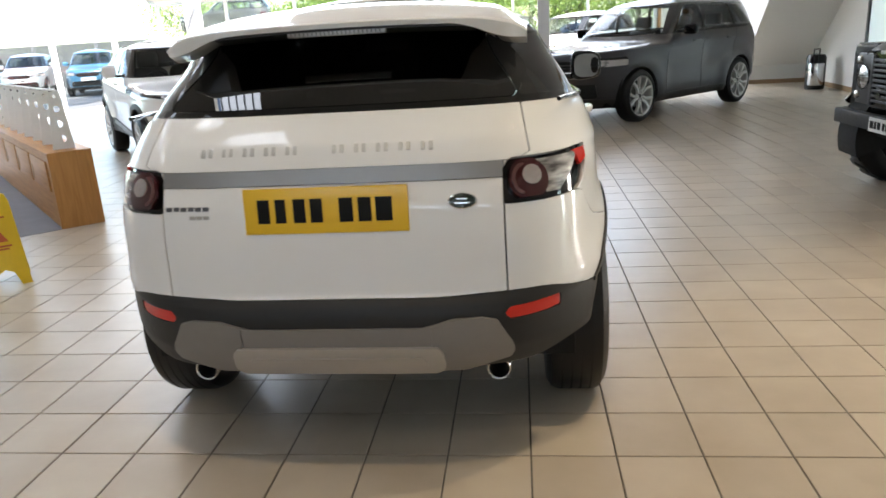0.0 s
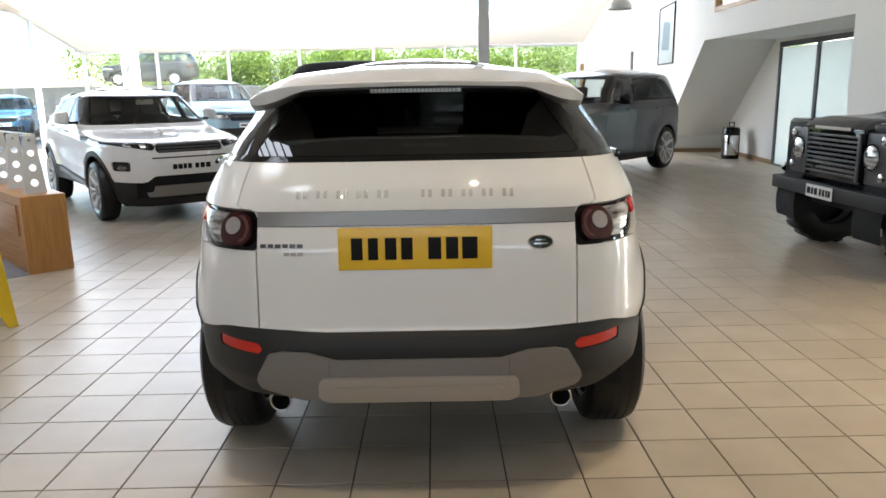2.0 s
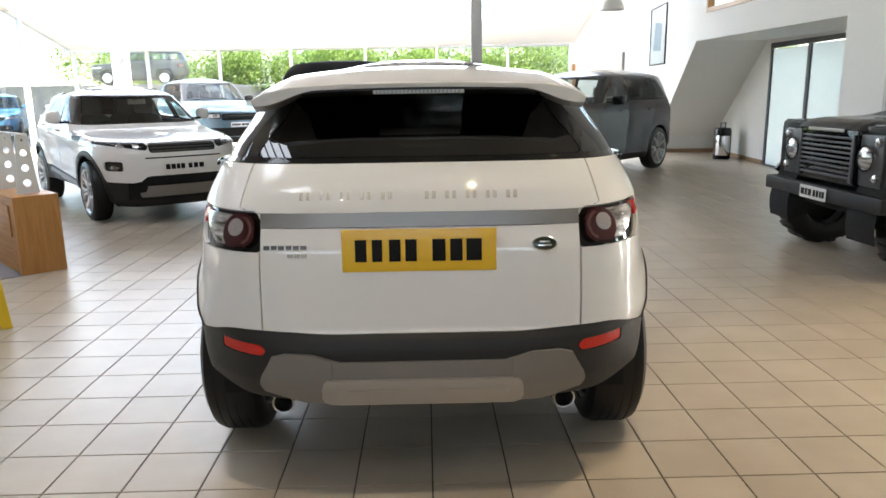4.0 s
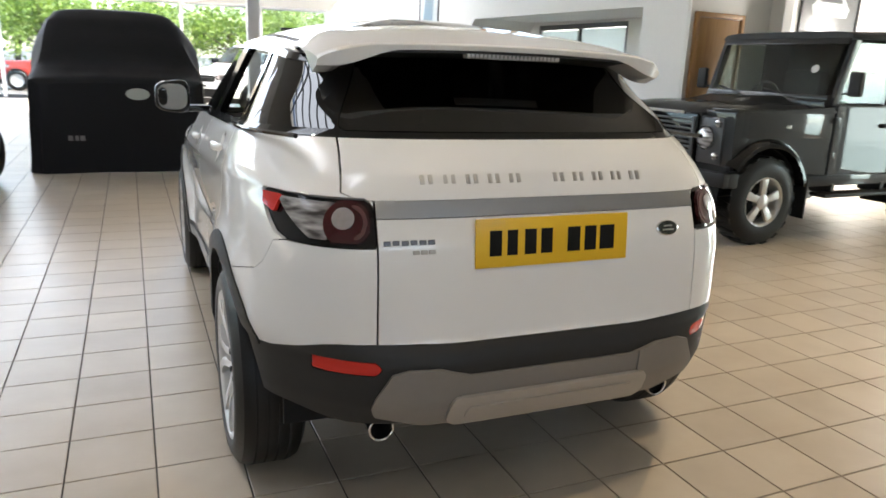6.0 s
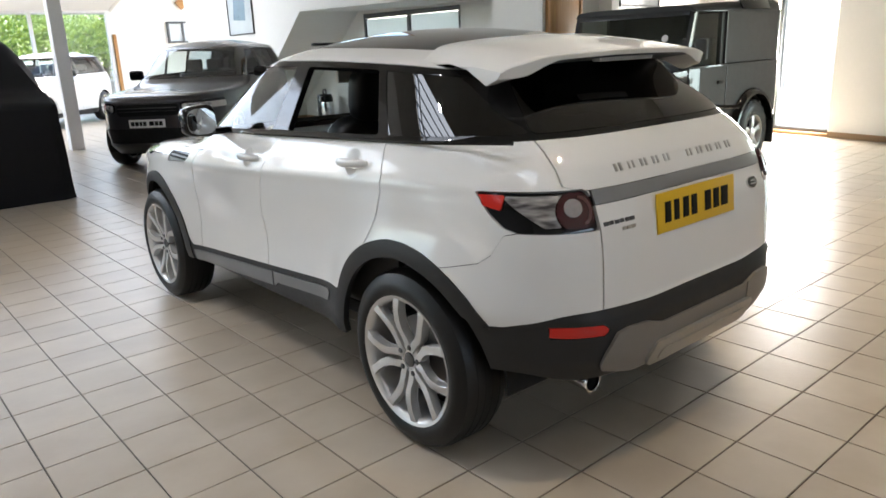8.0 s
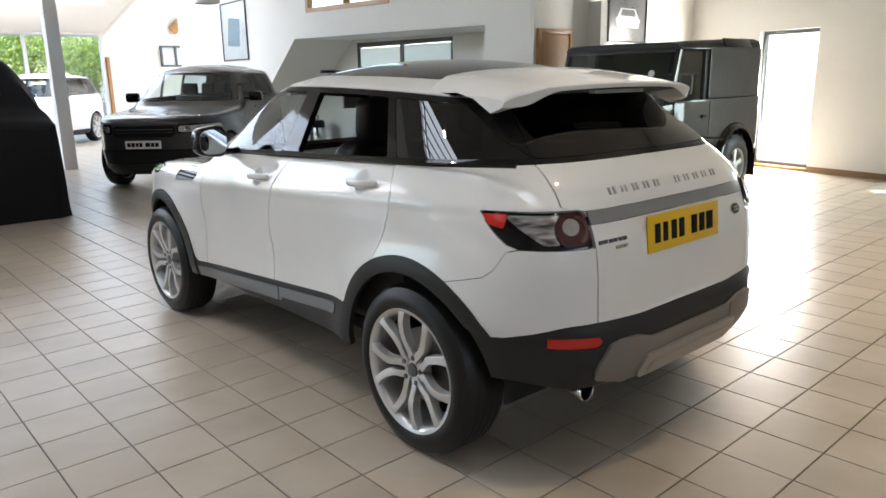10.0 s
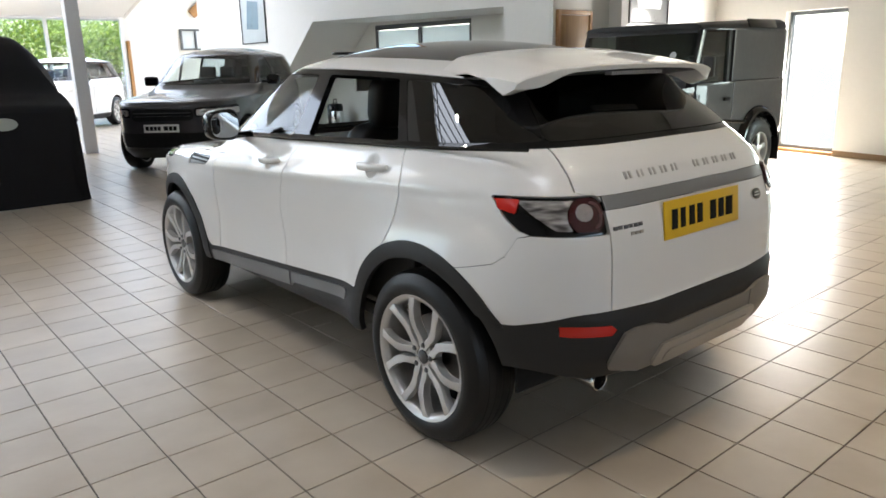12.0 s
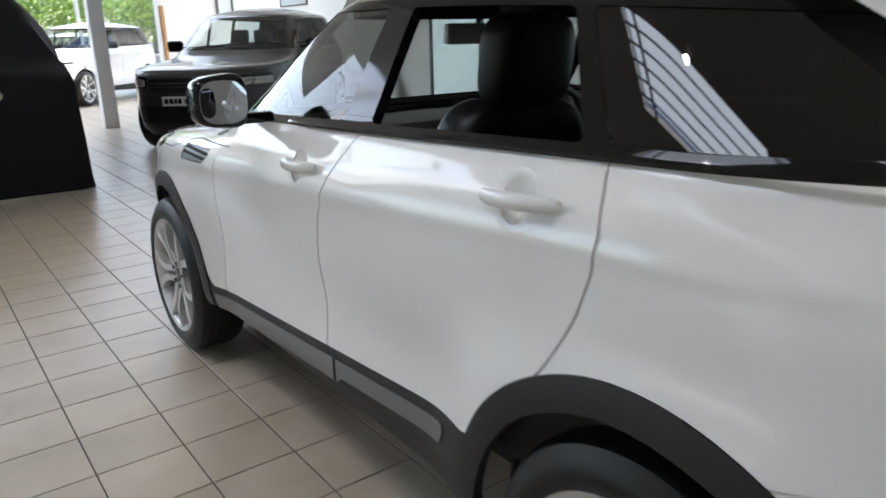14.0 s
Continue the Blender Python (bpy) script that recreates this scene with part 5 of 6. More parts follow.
    tail, body = cut(body, lambda p: inside(-0.62 - p.y, 0.66 - p.x), 0.002)
    put("tailgate", tail, paint, car, "painted tailgate")
    gaps = (line_of([(0.35, 1.10), (0.9, 1.10), (1.25, 1.02)]), line_of([(0.5, 0.40), (0.78, 0.28), (0.95, 0.18), (1.25, 0.05)]), line_of([(0.4, 2.03), (0.9, 2.0), (1.08, 1.86), (1.2, 1.72)]))
    for left in (-1, 1):
        one = clip(body, left * body.sx)
        quarter, one = cut(one, lambda p: gaps[1](p.z) - p.y, 0.003)
        rear_door, one = cut(one, lambda p: gaps[0](p.z) - p.y, 0.003)
        front_door, wing = cut(one, lambda p: gaps[2](p.z) - p.y, 0.003)
        put("rear_quarter", quarter, paint)
        put("front_wing", wing, paint)
        for n, door, hy in (("rear_door", rear_door, 0.32), ("front_door", front_door, 1.28)):
            d = put(n, door, paint, car, "painted door")
            bm = box(-0.012, 0.012, -0.11, 0.11, -0.016, 0.016, 0.008, pose(left * 0.905 * sc[0], hy * sc[1], 1.03 * sc[2]))
            part("door_handle", bm, paint, d)
    win = ((line_of([(1.2, 1.0), (1.46, 1.05)]), line_of([(1.2, 1.72), (1.46, 1.32)])), (line_of([(1.2, 0.12), (1.46, 0.22)]), line_of([(1.2, 0.94), (1.46, 0.99)])), (line_of([(1.2, -0.72), (1.46, -0.58)]), line_of([(1.2, 0.05), (1.46, 0.15)])))
    for (a, b), mat in zip(win, (M["glass_clear"], M["glass_clear"], M["glass_side"])):
        w, house = cut(house, lambda p: inside(p.s - 1.205, 1.45 - p.s, p.y - a(p.s), b(p.s) - p.y, p.x - 0.4, np.abs(p.n[:, 0]) - 0.45), 0.0008)
        for left in (-1, 1):
            put("side_window", moved(fair(clip(w, left * w.sx)), -0.003), mat, car, "", 0)
    back, house = cut(house, lambda p: inside(p.s - 1.20, 1.45 - p.s, -p.n[:, 1] - 0.3, 0.60 - p.x, -0.2 - p.y), 0.001)
    screen, house = cut(house, lambda p: inside(p.s - 1.19, 1.462 - p.s, p.n[:, 1] - 0.2, line_of([(1.2, 0.72), (1.46, 0.56)])(p.s) - p.x, p.y - 0.9), 0.001)
    put("rear_screen", moved(back, -0.002), M["glass_dark"], car, "", 0)
    put("windscreen", moved(fair(screen, 2), -0.002), M["glass_clear"], car, "clear windscreen", 0)
    put("window_frame", house, M["gloss_black"], car, "black window pillars", 0.02)
    put("roof", roof, paint, car, "painted roof")
    x, y, z = sc
    for left in (-1, 1):
        mi = part("door_mirror", box(-0.11, 0.11, -0.05, 0.07, -0.08, 0.08, 0.045, pose(left * 1.0 * x, 1.60 * y, 1.195 * z), 3), M["gloss_black"] if fine else paint, car, "door mirror")
        part("mirror_glass", box(-0.085, 0.085, -0.004, 0.0, -0.06, 0.06, 0.003, pose(left * 1.0 * x, 1.60 * y - 0.052, 1.195 * z)), M["mirror"], mi)
        part("mirror_arm", box(-0.08, 0.06, -0.03, 0.03, -0.018, 0.018, 0.01, pose(left * 0.88 * x, 1.64 * y, 1.165 * z)), M["gloss_black"], mi)
        for hub in (0.0, 2.66):
            bm = lathe([(0.50 * x, 0.0), (0.50 * x, 0.43 * z), (0.85 * x, 0.425 * z)], 28, m=pose(0, hub * y, 0.37 * z, 0, 0, 0 if left > 0 else 180), arc=(-0.35, math.pi + 0.35))
            part("wheel_house", bm, M["void"], car)
            if fine:
                wheel(car, left * 0.80 * x, hub * y, 0.355 * z, 0.265 * z, 0.25, arms, M["alloy"], left, M["rubber"])
            else:
                w = new("wheel")
                w.parent = car
                w.matrix_basis = pose(left * 0.80 * x, hub * y, 0.35 * z, 0, 0, 0 if left > 0 else 180)
                part("tyre", lathe([(-0.11, 0.22), (-0.11, 0.32 * z), (-0.08, 0.35 * z), (0.08, 0.35 * z), (0.11, 0.32 * z), (0.11, 0.22 * z)], 28), M["rubber"], w)
                part("rim", lathe([(0.10, 0.23 * z), (0.09, 0.20 * z), (0.06, 0.06), (0.07, 0.0)], 28), M["alloy"], w)
    part("underbody", box(-0.72 * x, 0.72 * x, -0.6 * y, 3.2 * y, 0.24 * z, 0.34 * z, 0.02), M["void"], car)
    part("cabin_floor", box(-0.70 * x, 0.70 * x, -0.6 * y, 2.0 * y, 0.40 * z, 0.62 * z, 0.02), M["cabin"], car)
    part("dashboard", box(-0.74 * x, 0.74 * x, 1.55 * y, 2.0 * y, 0.62 * z, 1.12 * z, 0.06), M["cabin"], car)
    for sx in (-0.36, 0.36):
        for yy in (1.0, 0.1):
            seat = part("seat_back", box(-0.25, 0.25, -0.08, 0.08, 0.0, 0.62, 0.07, pose(sx * x, yy * y, 0.64 * z, 14, 0, 0), 3), M["leather"], car)
            part("headrest", box(-0.14, 0.14, -0.055, 0.055, 0.0, 0.2, 0.05, pose(sx * x, (yy - 0.16) * y, 1.22 * z, 8, 0, 0), 3), M["leather"], seat)
    if plate_mat:
        plate(car, pose(0, 3.575 * y, 0.632 * z, 0, 0, 180), 0.52, 0.115, plate_mat, M["ink"], [(0.05, 0.10), (0.17, 0.10), (0.29, 0.08), (0.39, 0.09), (0.56, 0.13), (0.71, 0.10), (0.83, 0.10)], label="white number plate with dark bars")
    return car

# ---- boxy off-road vehicle, and the covered car ----
def off_roader(m, label):
    car = thing("off_road_vehicle", m, label, "car")
    k = M["paint_black"]
    # side outline of the lower body with wheel openings: (y, z)
    def arch(hub, r, a0, a1):
        return [(hub + r * math.cos(t), 0.40 + r * math.sin(t)) for t in np.linspace(a0, a1, 14)]
    turn = Matrix(((0, 0, 1, 0), (1, 0, 0, 0), (0, 1, 0, 0), (0, 0, 0, 1)))
    tub = [(-0.66, 0.62), (-0.66, 1.24), (0.68, 1.24), (0.68, 0.60)] + arch(0, 0.47, 0.45, math.pi - 0.45)
    for left in (-1, 1):
        x0, x1 = (0.74, 0.82) if left > 0 else (-0.82, -0.74)
        part("rear_side", prism(tub, x0, x1, 0.012, turn), k, car, "dark painted rear side panel")
        wing = [(1.565, 0.60), (1.565, 1.22), (2.62, 1.165), (2.765, 1.12), (2.765, 0.65)] + arch(2.36, 0.47, 0.56, math.pi - 0.5)
        part("front_wing", prism(wing, x0, x1, 0.012, turn), k, car, "dark painted front wing")
        part("wing_top", prism([(x0 if left > 0 else -0.74, 1.53), (x1 if left > 0 else -0.82, 1.53), (left * 0.81, 2.74), (left * 0.50, 2.74), (left * 0.60, 1.53)][::1], 1.165, 1.185, 0.006), k, car)
        door = part("front_door", box(x0 + left * 0.004, x1 + left * 0.004, 0.70, 1.545, 0.60, 1.235, 0.012), k, car, "dark painted door")
        part("door_handle", box(-0.015, 0.015, -0.06, 0.06, -0.02, 0.02, 0.008, pose(left * 0.835, 0.86, 1.055)), M["void"], door)
        part("door_hinge", box(-0.012, 0.012, -0.04, 0.04, -0.03, 0.03, 0.006, pose(left * 0.832, 1.535, 1.10)), k, door)
        part("door_hinge", box(-0.012, 0.012, -0.04, 0.04, -0.03, 0.03, 0.006, pose(left * 0.832, 1.535, 0.78)), k, door)
        part("sill", box(left * 0.80 - 0.03, left * 0.80 + 0.03, 0.40, 1.85, 0.50, 0.60, 0.01), k, car)
        step = part("side_step", box(left * 0.84 - 0.09, left * 0.84 + 0.09, 0.55, 1.65, 0.405, 0.44, 0.012), M["plastic"], car, "black side step")
        for y in (0.75, 1.45):
            part("step_bracket", box(left * 0.72 - 0.12, left * 0.72 + 0.12, y - 0.025, y + 0.025, 0.42, 0.52, 0.01), M["plastic"], step)
        for hub, a0, a1 in ((0, 0.25, math.pi - 0.25), (2.36, 0.62, math.pi - 0.25)):
            ring = bmesh.new()
            rows = []
            for t in np.linspace(a0, a1, 22):
                rows.append([ring.verts.new((left * x, hub + r * math.cos(t), 0.40 + r * math.sin(t))) for x, r in ((0.80, 0.545), (0.855, 0.535), (0.892, 0.50), (0.895, 0.468), (0.80, 0.462))])
            for a, b in zip(rows, rows[1:]):
                for i in range(4):
                    ring.faces.new((a[i], a[i + 1], b[i + 1], b[i]))
            part("arch_trim", ring, M["gloss_black"], car, "black wheel arch flare")
            part("wheel_house", lathe([(0.45, 0.0), (0.45, 0.50), (0.80, 0.49)], 28, m=pose(0, hub, 0.42, 0, 0, 0 if left > 0 else 180), arc=(-0.3, math.pi + 0.3)), M["void"], car)
            offroad_wheel(car, left * 0.755, hub, left)
            inner = 0.64 if hub == 0 else 0.76
            x0, x1 = sorted((left * inner, left * 0.90))
            part("mud_flap", box(x0, x1, hub - 0.50, hub - 0.485, 0.22, 0.58, 0.004), M["rubber"], car, "black rubber mud flap")
        # cab and hard top
        part("door_window_frame", prism([(0.71, 1.24), (0.71, 1.82), (0.78, 1.82), (0.78, 1.24)], left * 0.755 - 0.02, left * 0.755 + 0.02, 0.004, turn), k, car)
        part("screen_pillar", prism([(1.32, 1.82), (1.395, 1.82), (1.57, 1.24), (1.49, 1.24)], left * 0.755 - 0.025, left * 0.755 + 0.025, 0.004, turn), k, car)
        part("door_window", prism([(0.78, 1.26), (0.78, 1.80), (1.33, 1.80), (1.49, 1.26)], left * 0.75 - 0.003, left * 0.75 + 0.003, 0, turn), M["glass_clear"], car, "side window")
        part("hard_top_side", box(left * 0.77 - 0.03, left * 0.77 + 0.03, -0.65, 0.705, 1.25, 1.84, 0.02), k, car, "dark windowless hard top side")
        part("side_ridge", box(left * 0.825 - 0.008, left * 0.825 + 0.008, -0.66, 1.55, 1.225, 1.25, 0.004), k, car)
        mi = part("door_mirror", box(-0.065, 0.065, -0.03, 0.03, -0.11, 0.11, 0.028, pose(left * 0.93, 1.50, 1.43), 3), M["plastic"], car, "black door mirror")
        part("mirror_arm", tube([(left * 0.80, 1.50, 1.34), (left * 0.92, 1.50, 1.36), (left * 0.98, 1.50, 1.40)], 0.012, 6), M["plastic"], mi)
        lampp = part("lamp_panel", box(left * 0.565 - 0.145, left * 0.565 + 0.145, 2.745, 2.785, 0.70, 1.11, 0.02), M["lamp_panel"], car, "dark grey headlamp surround")
        a0, a1 = sorted((left * 0.425, left * 0.822))
        part("wing_front", box(a0, a1, 2.58, 2.767, 0.65, 1.175, 0.035, None, 3), k, car, "rounded front of the wing")
        part("wing_body", box(a0, a1, 1.56, 2.70, 0.93, 1.172, 0.02), k, car)
        part("head_lamp", lathe([(0.0, 0.10), (0.03, 0.098), (0.045, 0.07), (0.055, 0.0)], 32, "Y", pose(left * 0.54, 2.78, 0.925)), M["lamp_clear"], lampp, "round clear headlamp")
        part("head_lamp_ring", lathe([(0.0, 0.105), (0.034, 0.105), (0.034, 0.092)], 32, "Y", pose(left * 0.54, 2.78, 0.925)), M["chrome"], lampp)
        for z in (0.775, 1.055):
            part("side_lamp", lathe([(0.0, 0.034), (0.025, 0.032), (0.035, 0.0)], 20, "Y", pose(left * 0.655, 2.78, z)), M["lamp_clear"], lampp)
        part("side_repeater", box(left * 0.822 - 0.006, left * 0.822 + 0.01, 2.10, 2.16, 1.03, 1.06, 0.004), M["lamp_clear"], car)
    # bonnet with its raised middle
    bm = bmesh.new()
    grid = []
    for y in np.concatenate([np.linspace(1.54, 2.66, 18), [2.72, 2.76, 2.79, 2.81, 2.822, 2.825]]):
        half = 0.60 - 0.12 * (y - 1.54) / 1.28
        drop = 0.075 * max(0, (y - 2.64) / 0.185) ** 2.4
        row = []
        for x in np.linspace(-1, 1, 25):
            hump = 0.060 * smooth((0.64 - abs(x)) / 0.22) * smooth((2.45 - y) / 0.45) + 0.010 * smooth((0.75 - abs(x)) / 0.1)
            row.append(bm.verts.new((x * half, y, 1.222 - 0.012 * (y - 1.54) - drop + hump - 0.035 * max(0, (abs(x) - 0.86) / 0.14) ** 2)))
        grid.append(row)
    low = [[bm.verts.new((v.co.x, v.co.y, 1.135)) for v in row] for row in grid]
    for r in range(len(grid) - 1):
        for c in range(24):
            bm.faces.new((grid[r][c], grid[r][c + 1], grid[r + 1][c + 1], grid[r + 1][c]))
            bm.faces.new((low[r][c], low[r + 1][c], low[r + 1][c + 1], low[r][c + 1]))
        for c in (0, 24):
            bm.faces.new((grid[r][c], grid[r + 1][c], low[r + 1][c], low[r][c]))
    for r in (0, len(grid) - 1):
        for c in range(24):
            bm.faces.new((grid[r][c], grid[r][c + 1], low[r][c + 1], low[r][c]))
    part("bonnet", bm, k, car, "dark painted bonnet with a raised middle")
    gp = part("grille_panel", box(-0.415, 0.415, 2.72, 2.81, 0.69, 1.13, 0.015), M["gloss_black"], car, "black grille panel")
    for i in range(9):
        z = 0.745 + 0.04 * i
        part("grille_slat", box(-0.37, 0.37, 2.805, 2.822, z - 0.008, z + 0.010, 0.004), M["lamp_panel"], gp, "grey grille slat")
    for x in (-0.385, 0.385):
        part("grille_edge", box(x - 0.018, x + 0.018, 2.805, 2.826, 0.71, 1.10, 0.006), M["lamp_panel"], gp)
    part("oval_badge", lathe([(0, 0.035), (0.01, 0.034), (0.012, 0)], 24, "Y", pose(0.25, 2.82, 0.80) @ Matrix.Diagonal((1.3, 1, 0.7, 1))), M["badge_green"], gp)
    part("bonnet_letters", box(-0.26, 0.26, 2.822, 2.830, 1.112, 1.138, 0.002), M["skid_light"], car, "pale lettering bar")
    part("front_bumper", box(-0.87, 0.87, 2.79, 2.87, 0.525, 0.65, 0.02), M["plastic"], car, "black steel front bumper")
    part("bumper_cap", box(-0.875, -0.70, 2.70, 2.81, 0.522, 0.653, 0.02), M["plastic"], car)
    part("bumper_cap", box(0.70, 0.875, 2.70, 2.81, 0.522, 0.653, 0.02), M["plastic"], car)
    plate(car, pose(0.02, 2.88, 0.582, 0, 0, 180), 0.40, 0.11, M["plate_white"], M["ink"], [(0.05, 0.14), (0.22, 0.09), (0.34, 0.12), (0.53, 0.09), (0.65, 0.09), (0.77, 0.07), (0.86, 0.09)], label="white number plate with dark bars")
    # windscreen, roof
    part("scuttle", box(-0.74, 0.74, 1.44, 1.62, 1.14, 1.285, 0.02), k, car)
    part("windscreen", prism([(1.575, 1.30), (1.585, 1.30), (1.425, 1.80), (1.415, 1.80)], -0.70, 0.70, 0, turn), M["glass_clear"], car, "flat windscreen")
    part("screen_frame", prism([(1.56, 1.27), (1.60, 1.27), (1.595, 1.32), (1.555, 1.32)], -0.74, 0.74, 0.004, turn), k, car)
    part("screen_frame", prism([(1.40, 1.785), (1.437, 1.785), (1.42, 1.84), (1.38, 1.84)], -0.74, 0.74, 0.004, turn), k, car)
    for a in (0.25, -0.35):
        part("wiper", tube([(a, 1.62, 1.29), (a + 0.35, 1.59, 1.36)], 0.008, 6), M["plastic"], car)
    lengthwise = Matrix(((1, 0, 0, 0), (0, 0, 1, 0), (0, 1, 0, 0), (0, 0, 0, 1)))
    section = [(-0.80, 1.83), (0.80, 1.83), (0.797, 1.88), (0.775, 1.935), (0.70, 1.972), (0.55, 1.988), (0.0, 1.995), (-0.55, 1.988), (-0.70, 1.972), (-0.775, 1.935), (-0.797, 1.88)]
    roof_bm = prism(section, -0.66, 1.42, 0.02, lengthwise)
    for v in roof_bm.verts:
        if v.co.y > 1.2:
            v.co.z = 1.832 + 0.42 * (v.co.z - 1.83)
            v.co.x *= 0.965
    part("roof", roof_bm, M["roof_grey"], car, "dark hard top roof with rounded edges")
    for left in (-1, 1):
        part("roof_window", box(-0.055, 0.055, -0.36, 0.36, -0.008, 0.008, 0.006, pose(left * 0.788, 0.02, 1.908, 0, left * 66, 0)), M["gloss_black"], car, "narrow dark roof window")
    part("roof_gutter", prism([(-0.815, -0.67), (0.815, -0.67), (0.79, 1.40), (-0.79, 1.40)], 1.825, 1.843, 0.004), k, car)
    part("rear_panel", box(-0.80, 0.80, -0.68, -0.64, 0.60, 1.84, 0.015), k, car)
    part("chassis", box(-0.42, 0.42, -0.65, 2.72, 0.44, 0.62, 0.02), M["void"], car)
    part("cabin_floor", box(-0.72, 0.72, -0.63, 2.6, 0.62, 0.72), M["void"], car)
    part("bulkhead", box(-0.70, 0.70, 0.42, 0.47, 0.70, 1.82, 0.01), M["cabin"], car)
    part("dashboard", box(-0.70, 0.70, 1.25, 1.50, 0.95, 1.28, 0.03), M["cabin"], car)
    ring = [(0.36 + 0.2 * math.cos(t), 1.15, 1.22 + 0.2 * math.sin(t)) for t in np.linspace(0, 2 * math.pi, 25)]
    part("steering_wheel", tube(ring, 0.014, 6), M["leather"], car)
    for x in (-0.36, 0.36):
        part("seat", box(x - 0.24, x + 0.24, 0.50, 0.64, 0.75, 1.55, 0.06), M["leather"], car)
    part("tax_disc", lathe([(0, 0.04), (0.003, 0.04), (0.003, 0)], 20, "Y", pose(-0.50, 1.515, 1.555, 18)), M["plate_white"], car)
    # flat sheet panels: their normals follow the large faces
    for ob in car.children:
        if ob.type == "MESH" and ob.name.split(".")[0] in ("rear_side", "front_wing", "front_door", "hard_top_side", "rear_panel", "screen_pillar", "door_window_frame", "roof"):
            ob.modifiers.new("weighted_normal", "WEIGHTED_NORMAL").keep_sharp = True
    return car


def offroad_wheel(parent, x, y, sign):
    w = new("wheel")
    w.parent = parent
    w.matrix_basis = pose(x, y, 0.39, 0, 0, 0 if sign > 0 else 180)
    h, k, r = 0.12, 0.215, 0.39
    part("tyre", lathe([(-h, k), (-h - 0.006, k + 0.05), (-h, r - 0.05), (-h + 0.025, r - 0.008), (-h + 0.05, r), (h - 0.05, r), (h - 0.025, r - 0.008), (h, r - 0.05), (h + 0.006, k + 0.05), (h - 0.004, k)], 56), M["rubber"], w, "chunky black tyre")
    for i in range(36):
        a = 2 * math.pi * i / 36
        part("tread_block", box(-0.10, 0.10, -0.022, 0.022, -0.006, 0.010, 0.004, pose(0, r * math.cos(a), r * math.sin(a), math.degrees(a) - 90, 0, 0) @ pose(0, 0, 0, 0, 0, 14 if i % 2 else -14)), M["rubber"], w)
    part("rim", lathe([(-h + 0.02, k - 0.01), (h - 0.03, k - 0.02), (h - 0.004, k - 0.006), (h + 0.002, k + 0.006), (h - 0.01, k + 0.004)], 48), M["alloy"], w, "bright alloy rim")
    for i in range(5):
        a = 2 * math.pi * i / 5 + 0.3
        def at(q, off):
            return (q * math.cos(a + off), q * math.sin(a + off))
        bm = prism([at(0.055, -0.6), at(0.12, -0.26), at(k - 0.005, -0.20), at(k - 0.005, 0.20), at(0.12, 0.26), at(0.055, 0.6)], -0.015, 0.015, 0.006, Matrix(((0, 0, 1, h - 0.03), (1, 0, 0, 0), (0, 1, 0, 0), (0, 0, 0, 1))))
        part("spoke", bm, M["alloy"], w)
    part("hub", lathe([(h - 0.06, 0.075), (h - 0.012, 0.068), (h + 0.0, 0.045), (h + 0.004, 0.0)], 28), M["alloy"], w)
    part("wheel_back", lathe([(h - 0.12, 0.0), (h - 0.12, k - 0.01)], 32), M["void"], w)


